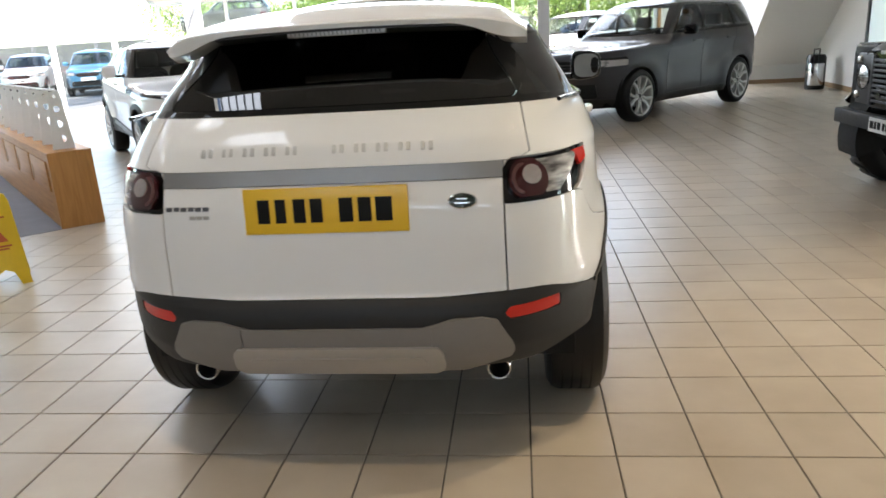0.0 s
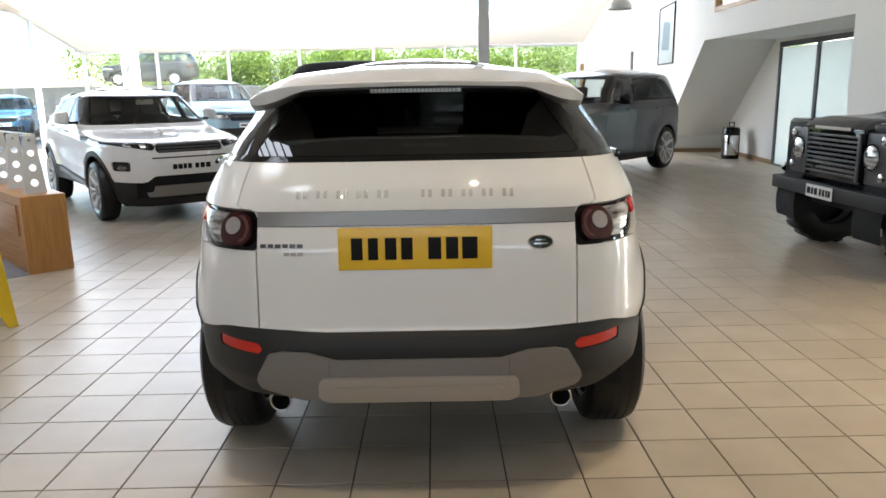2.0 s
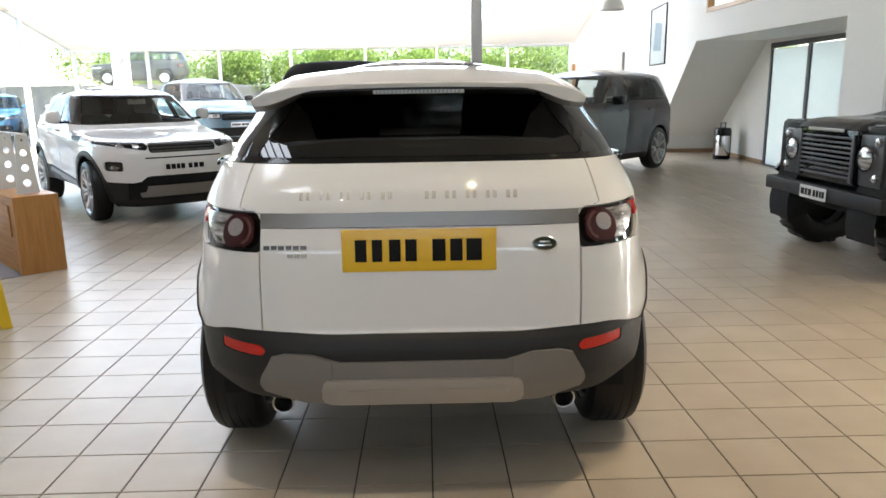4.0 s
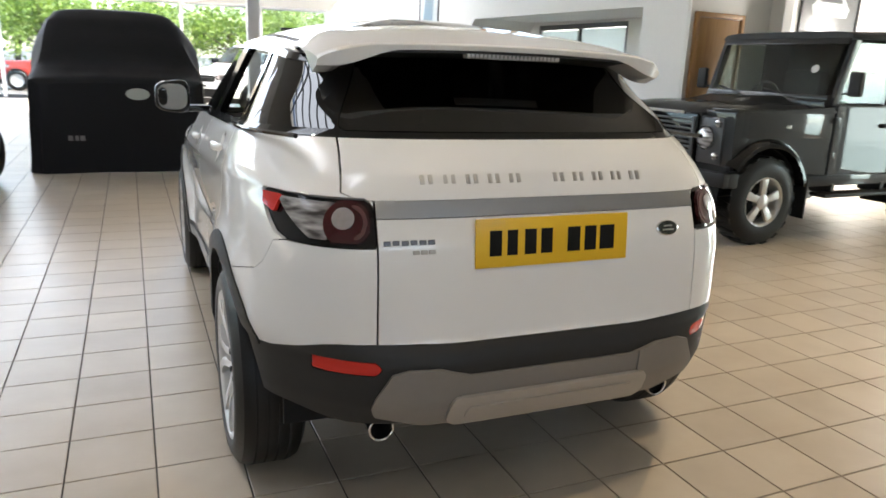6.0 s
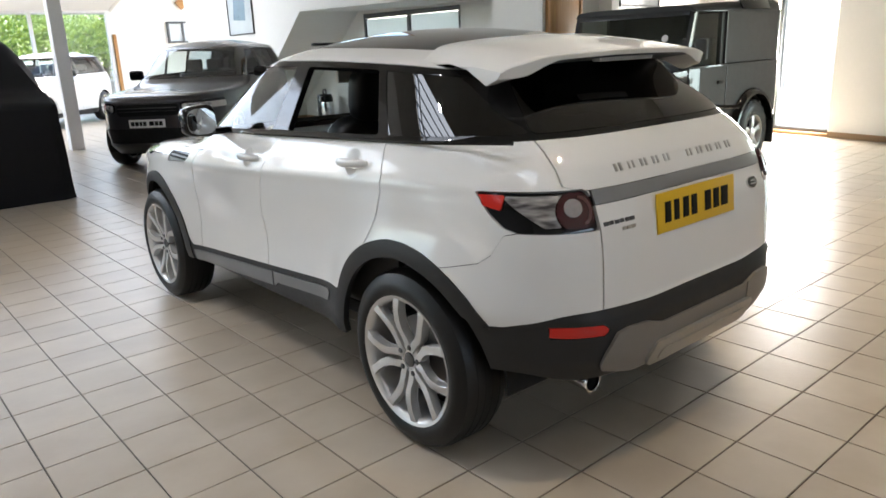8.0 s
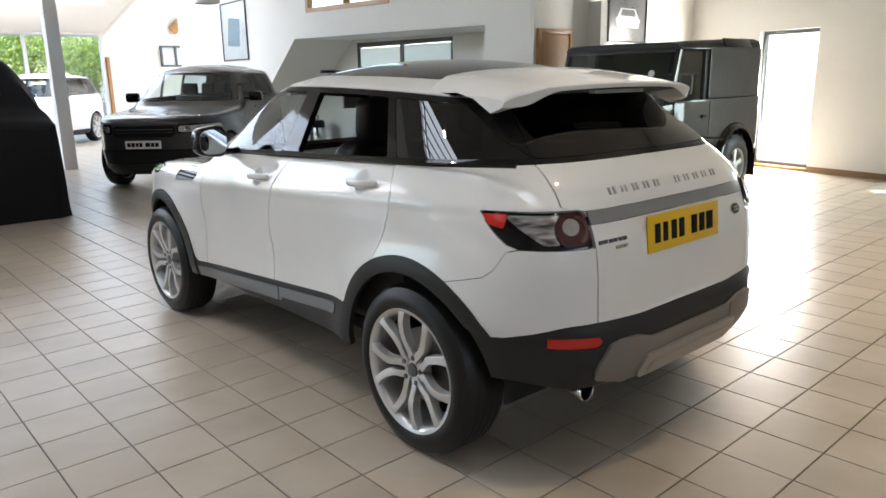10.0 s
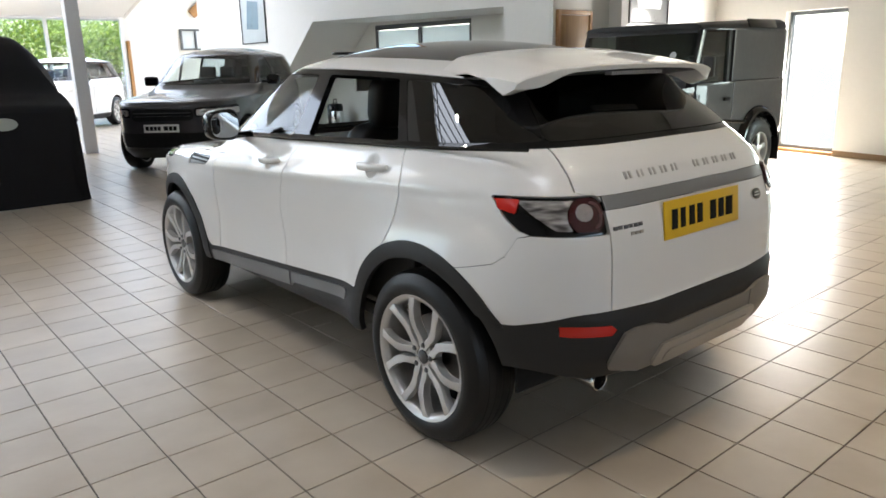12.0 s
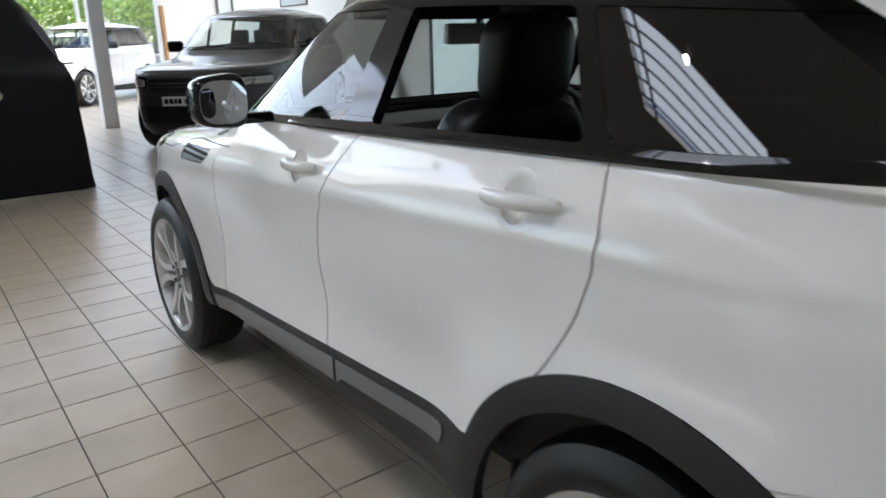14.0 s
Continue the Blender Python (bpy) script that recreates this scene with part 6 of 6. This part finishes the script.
def covered_car(m, label):
    """A parked vehicle under a close black cloth cover: an outline swept along its length, loose at the hem."""
    bm = bmesh.new()
    stations = ((0.0, 0.90, 0.92, 1.08), (0.05, 1.02, 0.95, 1.14), (0.28, 1.05, 0.98, 1.22), (0.48, 1.06, 0.97, 1.32), (0.70, 1.06, 0.92, 1.58), (1.00, 1.06, 0.86, 1.86), (1.20, 1.06, 0.80, 1.97), (1.5, 1.06, 0.78, 2.0), (3.4, 1.06, 0.78, 2.0), (4.3, 1.05, 0.76, 1.95), (4.55, 1.0, 0.72, 1.80), (4.62, 0.97, 0.7, 1.2))
    cols = 56
    rows = []
    ys = np.concatenate([[0.0, 0.02], np.linspace(0.05, 4.62, 70)])
    st = np.array(stations)
    for j, y in enumerate(ys):
        w, t, h = [np.interp(y, st[:, 0], st[:, c]) for c in (1, 2, 3)]
        row = []
        for i in range(cols + 1):
            u = -1 + 2 * i / cols
            a = abs(u)
            if i == cols // 2:
                w, t = w - 0.12, t - 0.16 * smooth((y - 0.3) / 0.7) - 0.06
            if a < 0.42:
                x, z = t * (a / 0.42) * 0.96, h - 0.035 * (a / 0.42) ** 3
            elif a < 0.60:
                q = (a - 0.42) / 0.18
                zz = min(h - 0.035, max(1.10, h - 0.45))
                x, z = t * 0.96 + (w - t * 0.96) * q ** 0.7, (h - 0.035) + (zz - (h - 0.035)) * q
            else:
                q = (a - 0.60) / 0.40
                zz = min(h - 0.035, max(1.10, h - 0.45))
                x, z = w + 0.03 * math.sin(q * 3) + 0.05 * q ** 6, zz * (1 - q) + 0.004
            fold = 0.010 * noise.noise((x * 2.2, y * 2.0, z * 2.2)) + 0.006 * math.sin(9 * y + 3 * z + 5 * noise.noise((y, z, 1))) * min(1, max(0, (a - 0.5) * 3))
            row.append(bm.verts.new((math.copysign(x + fold, u) if a > 0.02 else 0.0, y + (0.03 * noise.noise((x * 2, z * 2, 3)) if j < 6 else 0), max(0.004, z + fold))))
        rows.append(row)
    for p, q in zip(rows, rows[1:]):
        for i in range(cols):
            bm.faces.new((p[i], p[i + 1], q[i + 1], q[i]))
    # closed front: rings drawn down to the floor
    first = rows[0]
    hem = [bm.verts.new((v.co.x * 1.01, v.co.y - 0.02 - 0.015 * math.sin(7 * v.co.x), 0.004)) for v in first]
    mid = [bm.verts.new((v.co.x * 1.0, v.co.y - 0.025 + 0.008 * noise.noise((v.co.x * 3, 0, 7)), v.co.z * 0.55)) for v in first]
    for a, b in ((first, mid), (mid, hem)):
        for i in range(cols):
            if a[i] is not b[i]:
                bm.faces.new((a[i + 1], a[i], b[i], b[i + 1]))
    bmesh.ops.remove_doubles(bm, verts=bm.verts, dist=0.0005)
    root = thing("covered_car", m, label, "covered car")
    part("cover", bm, M["cloth"], root, "black stretch cloth cover")
    bm = lathe([(0.0, 0.135), (0.006, 0.133), (0.008, 0.0)], 32, "Y", pose(0.15, -0.045, 0.96, 0, 0, 180) @ Matrix.Diagonal((1, 1, 0.52, 1)))
    part("oval_badge", bm, M["badge_pale"], root, "pale oval badge on the cover")
    for i, (x, wd) in enumerate(((-0.62, 0.05), (-0.55, 0.04), (-0.49, 0.05))):
        part("emblem_bar", box(x - wd / 2, x + wd / 2, -0.058, -0.050, 0.40, 0.46, 0.002), M["skid_grey"], root)
    return root

# ---- the cars ----
compact_suv(pose(-0.71, 3.08, 0, 0, 0, 0), "white compact SUV parked on the tiles, rear side window open", M["paint_white"], True, M["glass_side"])
second = compact_suv(pose(-5.80, 11.40, 0, 0, 0, 218.0), "white compact SUV with clear headlamps, parked beside the plinth", M["paint_white"], False, M["glass_side"])
plate(second, pose(0, 3.562, 0.675, 0, 0, 180), 0.52, 0.115, M["plate_white"], M["ink"], [(0.05, 0.10), (0.17, 0.10), (0.29, 0.08), (0.39, 0.09), (0.56, 0.09), (0.68, 0.10), (0.81, 0.11)], label="white number plate with dark bars")
material("cloth", (0.008, 0.008, 0.0095), 0.7, 0, 0, 4.0, 0.25, 0.4, **{"Specular IOR Level": 0.25})
material("lamp_panel", (0.075, 0.076, 0.080), 0.4, 0.3, 0, 3.0, 0.05)
material("badge_pale", (0.42, 0.46, 0.42), 0.4)
material("roof_grey", (0.024, 0.025, 0.027), 0.5, 0, 0, 3.0, 0.1, **{"Specular IOR Level": 0.25})
large_suv(pose(2.945, 14.335, 0, 0, 0, 137.0), "dark grey large SUV parked on the tiles", M["paint_grey"], plate_mat=M["plate_white"])
large_suv(pose(2.20, 23.4, 0, 0, 0, 138.4), "white large SUV parked by the glazed front", M["paint_white"], plate_mat=M["plate_white"])
off_roader(pose(5.503, 6.18, 0, 0, 0, 92.2), "black boxy off-road vehicle with bright alloy wheels")
covered_car(pose(-2.02, 10.25, 0, 0, 0, 0), "large vehicle under a close black cloth cover")

# ---- loose things ----
def litter_bin(m):
    b = thing("litter_bin", m, "black and steel litter bin standing by the recess wall", "bin")
    part("bin_body", lathe([(0.0, 0.0), (0.0, 0.17), (0.02, 0.18), (0.60, 0.18), (0.66, 0.15), (0.68, 0.0)], 36, "Z"), M["gloss_black"], b, "gloss black bin body")
    part("bin_band", lathe([(0.10, 0.182), (0.11, 0.186), (0.52, 0.186), (0.53, 0.182)], 36, "Z", pose(-0.16, -0.10, 0.0) @ Matrix.Diagonal((0.75, 0.75, 0.95, 1))), M["chrome"], b, "polished steel cylinder")
    part("bin_handle", tube([(-0.10, 0, 0.66), (-0.10, 0, 0.76), (0.10, 0, 0.76), (0.10, 0, 0.66)], 0.012, 8), M["plastic"], b)
    return b


def wet_sign(m):
    s = thing("wet_floor_sign", m, "yellow folding wet floor sign standing on the tiles", "sign")
    for side in (-1, 1):
        out = [(-0.14, 0.0), (-0.08, 0.0), (-0.05, 0.09), (0.0, 0.115), (0.05, 0.09), (0.08, 0.0), (0.14, 0.0), (0.105, 0.56), (0.085, 0.62), (0.055, 0.62), (0.045, 0.555), (-0.045, 0.555), (-0.055, 0.62), (-0.085, 0.62), (-0.105, 0.56)]
        lean = pose(0, side * 0.15, 0, 90 + side * 13.5, 0, 0)
        b = part("sign_board", prism(out, -0.006, 0.006, 0.003, lean), M["sign_yellow"], s, "yellow plastic board")
        f = 0.009 * (1 if side < 0 else -1)
        part("warning_triangle", prism([(-0.055, 0.30), (0.055, 0.30), (0.0, 0.40)], min(0, f), max(0, f), 0.0005, lean), M["sign_red"], b, "red warning triangle")
        for z, w in ((0.265, 0.07), (0.245, 0.05), (0.46, 0.06)):
            part("text_bar", prism([(-w, z), (w, z), (w, z + 0.012), (-w, z + 0.012)], min(0, f), max(0, f), 0.0005, lean), M["sign_red"], b)
    part("hinge", box(-0.08, 0.08, -0.02, 0.02, 0.585, 0.605, 0.005), M["sign_yellow"], s)
    return s


def low_wall(m, length):
    """A low oak plinth with drawers, carrying a row of pierced white fins and a rail."""
    w = thing("display_plinth", m, "oak plinth carrying a row of pierced white fins", "plinth")
    part("plinth_body", box(0, length, 0.0, 0.34, 0, 0.635, 0.006), M["plinth_oak_flat"], w, "oak veneer body")
    part("plinth_end", box(length + 0.001, length + 0.03, -0.01, 0.35, 0, 0.675, 0.005), M["plinth_oak"], w, "oak end panel")
    part("plinth_top", box(0.0, length, -0.012, 0.352, 0.637, 0.675, 0.006), M["plinth_oak_flat"], w, "oak top board")
    for i in range(int(length / 0.9)):
        d = part("drawer_front", box(0.06 + 0.9 * i, 0.88 + 0.9 * i, -0.018, -0.002, 0.32, 0.59, 0.004), M["plinth_oak_flat"], w, "oak drawer front")
        part("drawer_pull", box(0.08 + 0.9 * i, 0.16 + 0.9 * i, -0.022, -0.0185, 0.36, 0.50, 0.002), M["wood_door"], d)
    n = int(length / 0.52)
    for i in range(n):
        x = length - 0.16 - 0.52 * i
        g = np.linspace(0, 1, 25)
        pts = np.array([((a - 0.5) * (0.18 - 0.085 * b), b * 0.50) for b in g for a in np.linspace(0, 1, 17)])
        v = np.stack([np.full(len(pts), 0.0), pts[:, 0], pts[:, 1]], 1)
        faces = [[r * 17 + c, r * 17 + c + 1, (r + 1) * 17 + c + 1, (r + 1) * 17 + c] for r in range(24) for c in range(16)]
        s = Skin(v, np.tile((-1.0, 0, 0), (len(v), 1)), np.zeros(len(v)), [q[::-1] for q in faces])
        for z, r in ((0.09, 0.034), (0.22, 0.031), (0.35, 0.028), (0.455, 0.013)):
            s = clip(s, np.hypot(s.v[:, 1], s.v[:, 2] - z) - r)
        s.v = s.v + (x, 0.17, 0.677)
        f = panel("fin", s, M["fin_white"], w, "white pierced metal fin", 0.012)
        back = Skin(s.v + (0.012, 0, 0), -s.n, s.s, [q[::-1] for q in s.faces])
        panel("fin_back", back, M["fin_white"], f, "", 0)
    part("fin_rail", box(0.0, length, 0.16, 0.18, 1.179, 1.195, 0.005), M["fin_white"], w, "white top rail")
    return w


def picture(name, m, w, h, label, car):
    """A framed picture: pale mount with a plain vehicle shape."""
    p = thing(name, m, label, "picture")
    part("backing", box(0, w, -0.012, 0, 0, h, 0.002), M["picture_grey" if car else "picture_pale"], p)
    for x0, x1, z0, z1 in ((-0.03, 0, -0.03, h + 0.03), (w, w + 0.03, -0.03, h + 0.03), (0, w, -0.03, 0), (0, w, h, h + 0.03)):
        part("frame", box(x0, x1, -0.03, 0, z0, z1, 0.003), M["picture_frame"], p, "dark frame")
    if car:
        part("printed_shape", prism([(0.20 * w, 0.15 * h), (0.80 * w, 0.15 * h), (0.84 * w, 0.24 * h), (0.79 * w, 0.275 * h), (0.70 * w, 0.37 * h), (0.30 * w, 0.37 * h), (0.21 * w, 0.275 * h), (0.16 * w, 0.24 * h)], 0.012, 0.015, 0, pose(0, 0, 0, 90)), M["picture_pale"], p)
        part("printed_shape", prism([(0.29 * w, 0.285 * h), (0.71 * w, 0.285 * h), (0.66 * w, 0.355 * h), (0.34 * w, 0.355 * h)], 0.0155, 0.018, 0, pose(0, 0, 0, 90)), M["picture_grey"], p)
    else:
        part("printed_shape", prism([(0.2 * w, 0.25 * h), (0.7 * w, 0.22 * h), (0.75 * w, 0.7 * h), (0.3 * w, 0.75 * h)], 0.012, 0.015, 0, pose(0, 0, 0, 90)), M["picture_blue"], p)
    return p


material("sign_yellow", (0.80, 0.52, 0.02), 0.42, 0, 0, 4.0, 0.05)
material("sign_red", (0.50, 0.10, 0.02), 0.5)
material("fin_white", (0.82, 0.82, 0.80), 0.4, 0, 0, 3.0, 0.02)
material("picture_grey", (0.12, 0.125, 0.13), 0.3, 0, 0, 3.0, 0.25)
material("picture_pale", (0.55, 0.60, 0.62), 0.3, 0, 0, 2.0, 0.1)
material("picture_blue", (0.18, 0.28, 0.36), 0.3, 0, 0, 4.0, 0.2)
material("picture_frame", (0.03, 0.03, 0.032), 0.4)

litter_bin(pose(5.55, 15.37, 0, 0, 0, 40))
wet_sign(pose(-3.655, 4.56, 0, 0, 0, 38))
setting("carpet", box(-6.5, 4.622, -4.5, -0.001, -0.004, 0.005, 0.0, pose(-4.186, 5.975, 0, 0, 0, 313.8) @ pose(-4.6, 0, 0)), M["carpet"], "dark grey carpet laid beside the oak plinth")
low_wall(pose(-4.186, 5.975, 0, 0, 0, 313.8) @ pose(-4.6, 0, 0), 4.6)
picture("wall_picture", EAST @ pose(10.0, -0.004, 2.10) @ Matrix.Diagonal((-1, 1, 1, 1)), 1.5, 1.3, "pale framed picture on the white wall", False)
picture("wall_picture", pose(*E1(1.95), 2.06, 0, 0, 7.1) @ pose(0, -0.004, 0), 1.16, 1.3, "grey framed vehicle print on the wall", True)
pl = thing("pendant_lamp", pose(3.0, 15.0, 3.05), "white dome pendant lamp hanging from the ceiling", "lamp")
part("shade", lathe([(0.0, 0.24), (0.06, 0.235), (0.16, 0.18), (0.22, 0.09), (0.24, 0.03), (0.30, 0.025), (0.30, 0.0)], 36, "Z"), M["fin_white"], pl, "white metal dome shade")
part("cord", tube([(0, 0, 0.30), (0, 0, 6.5 - 3 * 0.243 - 3.05)], 0.008, 6), M["plastic"], pl)
for x, y, *_ in SPOTS:
    s = thing("spot_lamp", pose(x, y, 6.5), "small white ceiling spotlight", "lamp", "ceiling spotlights")
    part("housing", lathe([(0.0, 0.06), (-0.20, 0.06), (-0.21, 0.055), (-0.21, 0.05), (-0.18, 0.045), (0.0, 0.0)], 24, "Z"), M["fin_white"], s)
    part("mount", lathe([(0.0, 0.0), (0.0, 0.07), (-0.01, 0.07), (-0.012, 0.0)], 24, "Z"), M["fin_white"], s)

# on the end wall: an oak door jamb, a steel-framed opening light and a sloping timber
tagged(part("door_jamb", box(4.33, 4.43, 25.9, 25.995, 0, 2.40, 0.006), M["wood"], None, "oak door jamb on the end wall"), kind="structure")
of = tagged(new("window_end"), "small steel-framed interior window on the end wall", "window", "", "structure")
for x0, x1, z0, z1 in ((6.10, 7.18, 2.09, 2.15), (6.10, 7.18, 2.72, 2.78), (6.10, 6.16, 2.15, 2.72), (7.12, 7.18, 2.15, 2.72), (6.60, 6.65, 2.15, 2.72)):
    part("window_frame", box(x0, x1, 25.90, 25.995, z0, z1, 0.004), M["frame_grey"], of, "grey steel frame")
part("pane", box(6.16, 7.12, 25.97, 25.98, 2.15, 2.72), M["picture_pale"], of)
tagged(part("roof_timber", box(-0.60, 0.60, -0.06, 0.06, -0.15, 0.15, 0.008, pose(7.0, 25.9, 3.66, 0, -42, 0)), M["wood_flat"], None, "sloping brown roof timber"), kind="structure")

# ---- outside: bank, hedge, parked cars ----
def leaf(name, colour):
    m = material(name, colour, 0.6, 0, 0, 3.0, 0.3)
    nt = m.node_tree
    thin, mix = nt.nodes.new("ShaderNodeBsdfTranslucent"), nt.nodes.new("ShaderNodeMixShader")
    thin.inputs["Color"].default_value = (colour[0] * 1.5, colour[1] * 1.4, colour[2], 1)
    mix.inputs[0].default_value = 0.45
    nt.links.new(nt.nodes["Principled BSDF"].outputs[0], mix.inputs[1])
    nt.links.new(thin.outputs[0], mix.inputs[2])
    nt.links.new(mix.outputs[0], nt.nodes["Material Output"].inputs["Surface"])


leaf("leaf_a", (0.16, 0.25, 0.04))
leaf("leaf_b", (0.25, 0.34, 0.09))
leaf("leaf_c", (0.07, 0.13, 0.025))
material("bark", (0.10, 0.075, 0.05), 0.9, 0, 0, 6.0, 0.3)


def tree(x, y, h, spread, seed, z0=0.0):
    rng = random.Random(seed)
    t = thing("tree", pose(x, y, z0), "leafy green tree beyond the car park", "tree", "trees outside")
    bm = bmesh.new()
    tube([(0, 0, 0), (0.1, 0.05, h * 0.3), (0.0, 0.1, h * 0.6)], 0.16, 8, bm)
    limbs = []
    for i in range(7):
        a = rng.uniform(0, 6.28)
        z = h * rng.uniform(0.2, 0.55)
        e = (spread * 0.7 * math.cos(a), spread * 0.7 * math.sin(a), z + h * rng.uniform(0.1, 0.35))
        tube([(0, 0, z), (e[0] * 0.5, e[1] * 0.5, (z + e[2]) / 2 + 0.1), e], 0.05, 6, bm)
        limbs.append(e)
    part("trunk", bm, M["bark"], t)
    for mat in ("leaf_a", "leaf_b", "leaf_c"):
        v, f = [], []
        for _ in range(2200):
            c = rng.choice(limbs + [(0, 0, h * 0.7)] * 2)
            q = Vector((rng.gauss(0, 1), rng.gauss(0, 1), rng.gauss(0, 0.8))) * spread * 0.30 + Vector(c)
            q.z = max(0.15, q.z)
            n = Vector((rng.gauss(0, 1), rng.gauss(0, 1), rng.gauss(0, 1))).normalized()
            a = n.orthogonal().normalized() * rng.uniform(0.06, 0.13)
            b = n.cross(a).normalized() * rng.uniform(0.03, 0.065)
            k = len(v)
            v += [tuple(q - a), tuple(q + b), tuple(q + a), tuple(q - b)]
            f.append((k, k + 1, k + 2, k + 3))
        me = bpy.data.meshes.new("crown")
        me.from_pydata(v, [], f)
        me.materials.append(M[mat])
        ob = new("crown", me)
        ob.parent = t


rng = random.Random(11)
for i in range(15):
    tree(-20 + 2.9 * i + rng.uniform(-0.6, 0.6), 44 + rng.uniform(-2.5, 3), rng.uniform(3.4, 4.4), rng.uniform(2.3, 2.9), 50 + i, 0.6)
setting("bank", prism([(-60, 36), (60, 36), (60, 90), (-60, 90)], -0.06, 0.75, 0.0), M["asphalt"], "raised bank behind the car park")
material("paint_pale", (0.11, 0.18, 0.22), 0.3, 0.2, 1.0)
large_suv(pose(-7.94, 22.4, 0, 0, 0, 215), "pale blue large SUV parked near the glazed front", M["paint_pale"], (1.10, 1.10, 1.18), True, M["plate_white"])
setting("bank_upper", prism([(-60, 36.6), (-11.4, 36.6), (-11.0, 60), (-60, 60)], 0.7, 2.1, 0.0), M["asphalt"], "higher bank with a parking row")
for x, y, r, paint, lab, z in ((-14.4, 38.8, 98, "paint_black", "black SUV parked on the upper bank outside", 2.1), (-18.5, 30.5, 205, "paint_blue", "blue car parked outside", -0.06), (-22.5, 32.0, 205, "paint_silver", "silver car parked outside", -0.06), (-14.8, 29.5, 205, "paint_white", "white car parked outside", -0.06), (-26.5, 34.0, 205, "paint_black", "black car parked outside", -0.06), (-19.5, 18.0, 230, "paint_blue", "blue car parked outside", -0.06), (-21.0, 22.5, 230, "paint_silver", "silver car parked outside", -0.06), (-3.0, 31.5, 80, "paint_red", "red car parked outside", -0.06), (3.2, 31.0, 95, "paint_white", "white car parked outside", -0.06)):
    large_suv(pose(x, y, z, 0, 0, r), lab, M[paint], (1.0, 1.04, 1.04), False, M["plate_white"], "parked cars outside", "parked_car")

# ---- floor tiles: those nearest the walk singly, the rest as one sheet of pieces ----
T, TA, TX, TY = 0.2987, radians(0.52), -2.785, 3.958
def tile_mesh(bm, x, y):
    k = T - 0.0065
    c, s = math.cos(TA), math.sin(TA)
    def at(a, b, z):
        return bm.verts.new((x + a * c - b * s, y + a * s + b * c, z))
    e = 0.0015
    low, mid, top = [[at(a, b, z) for a, b in ((o, o), (k - o, o), (k - o, k - o), (o, k - o))] for o, z in ((0, -0.0055), (0, -0.0012), (e, 0))]
    bm.faces.new(top)
    for p, q in ((low, mid), (mid, top)):
        for i in range(4):
            bm.faces.new((p[i], p[(i + 1) % 4], q[(i + 1) % 4], q[i]))
bm = bmesh.new()
tile_mesh(bm, 0, 0)
single = bpy.data.meshes.new("floor_tile")
bm.to_mesh(single)
bm.free()
single.materials.append(M["tile"])
rest = bmesh.new()
count = 0
for i in range(-36, 44):
    for j in range(-34, 75):
        x, y = TX + T * (i * math.cos(TA) - j * math.sin(TA)), TY + T * (i * math.sin(TA) + j * math.cos(TA))
        limit = 9.2 if y > 3.6 else 8.1 - (3.8 - y) * 0.19
        if not (-13.0 < x < limit - 0.3 and -5.9 < y < 25.6):
            continue
        if (-4.6 < x < 3.4 and 1.35 < y < 2.85 and count < 160) or (-4.6 < x < -1.3 and 2.85 <= y < 6.4 and count < 298):
            ob = new("floor_tile", single)
            ob.location = (x, y, 0)
            ob.parent = floor
            count += 1
        else:
            tile_mesh(rest, x, y)
me = bpy.data.meshes.new("floor_tiles")
rest.to_mesh(me)
rest.free()
me.materials.append(M["tile"])
ob = new("floor_tiles", me)
ob.parent = floor
tagged(ob, kind="stuff")
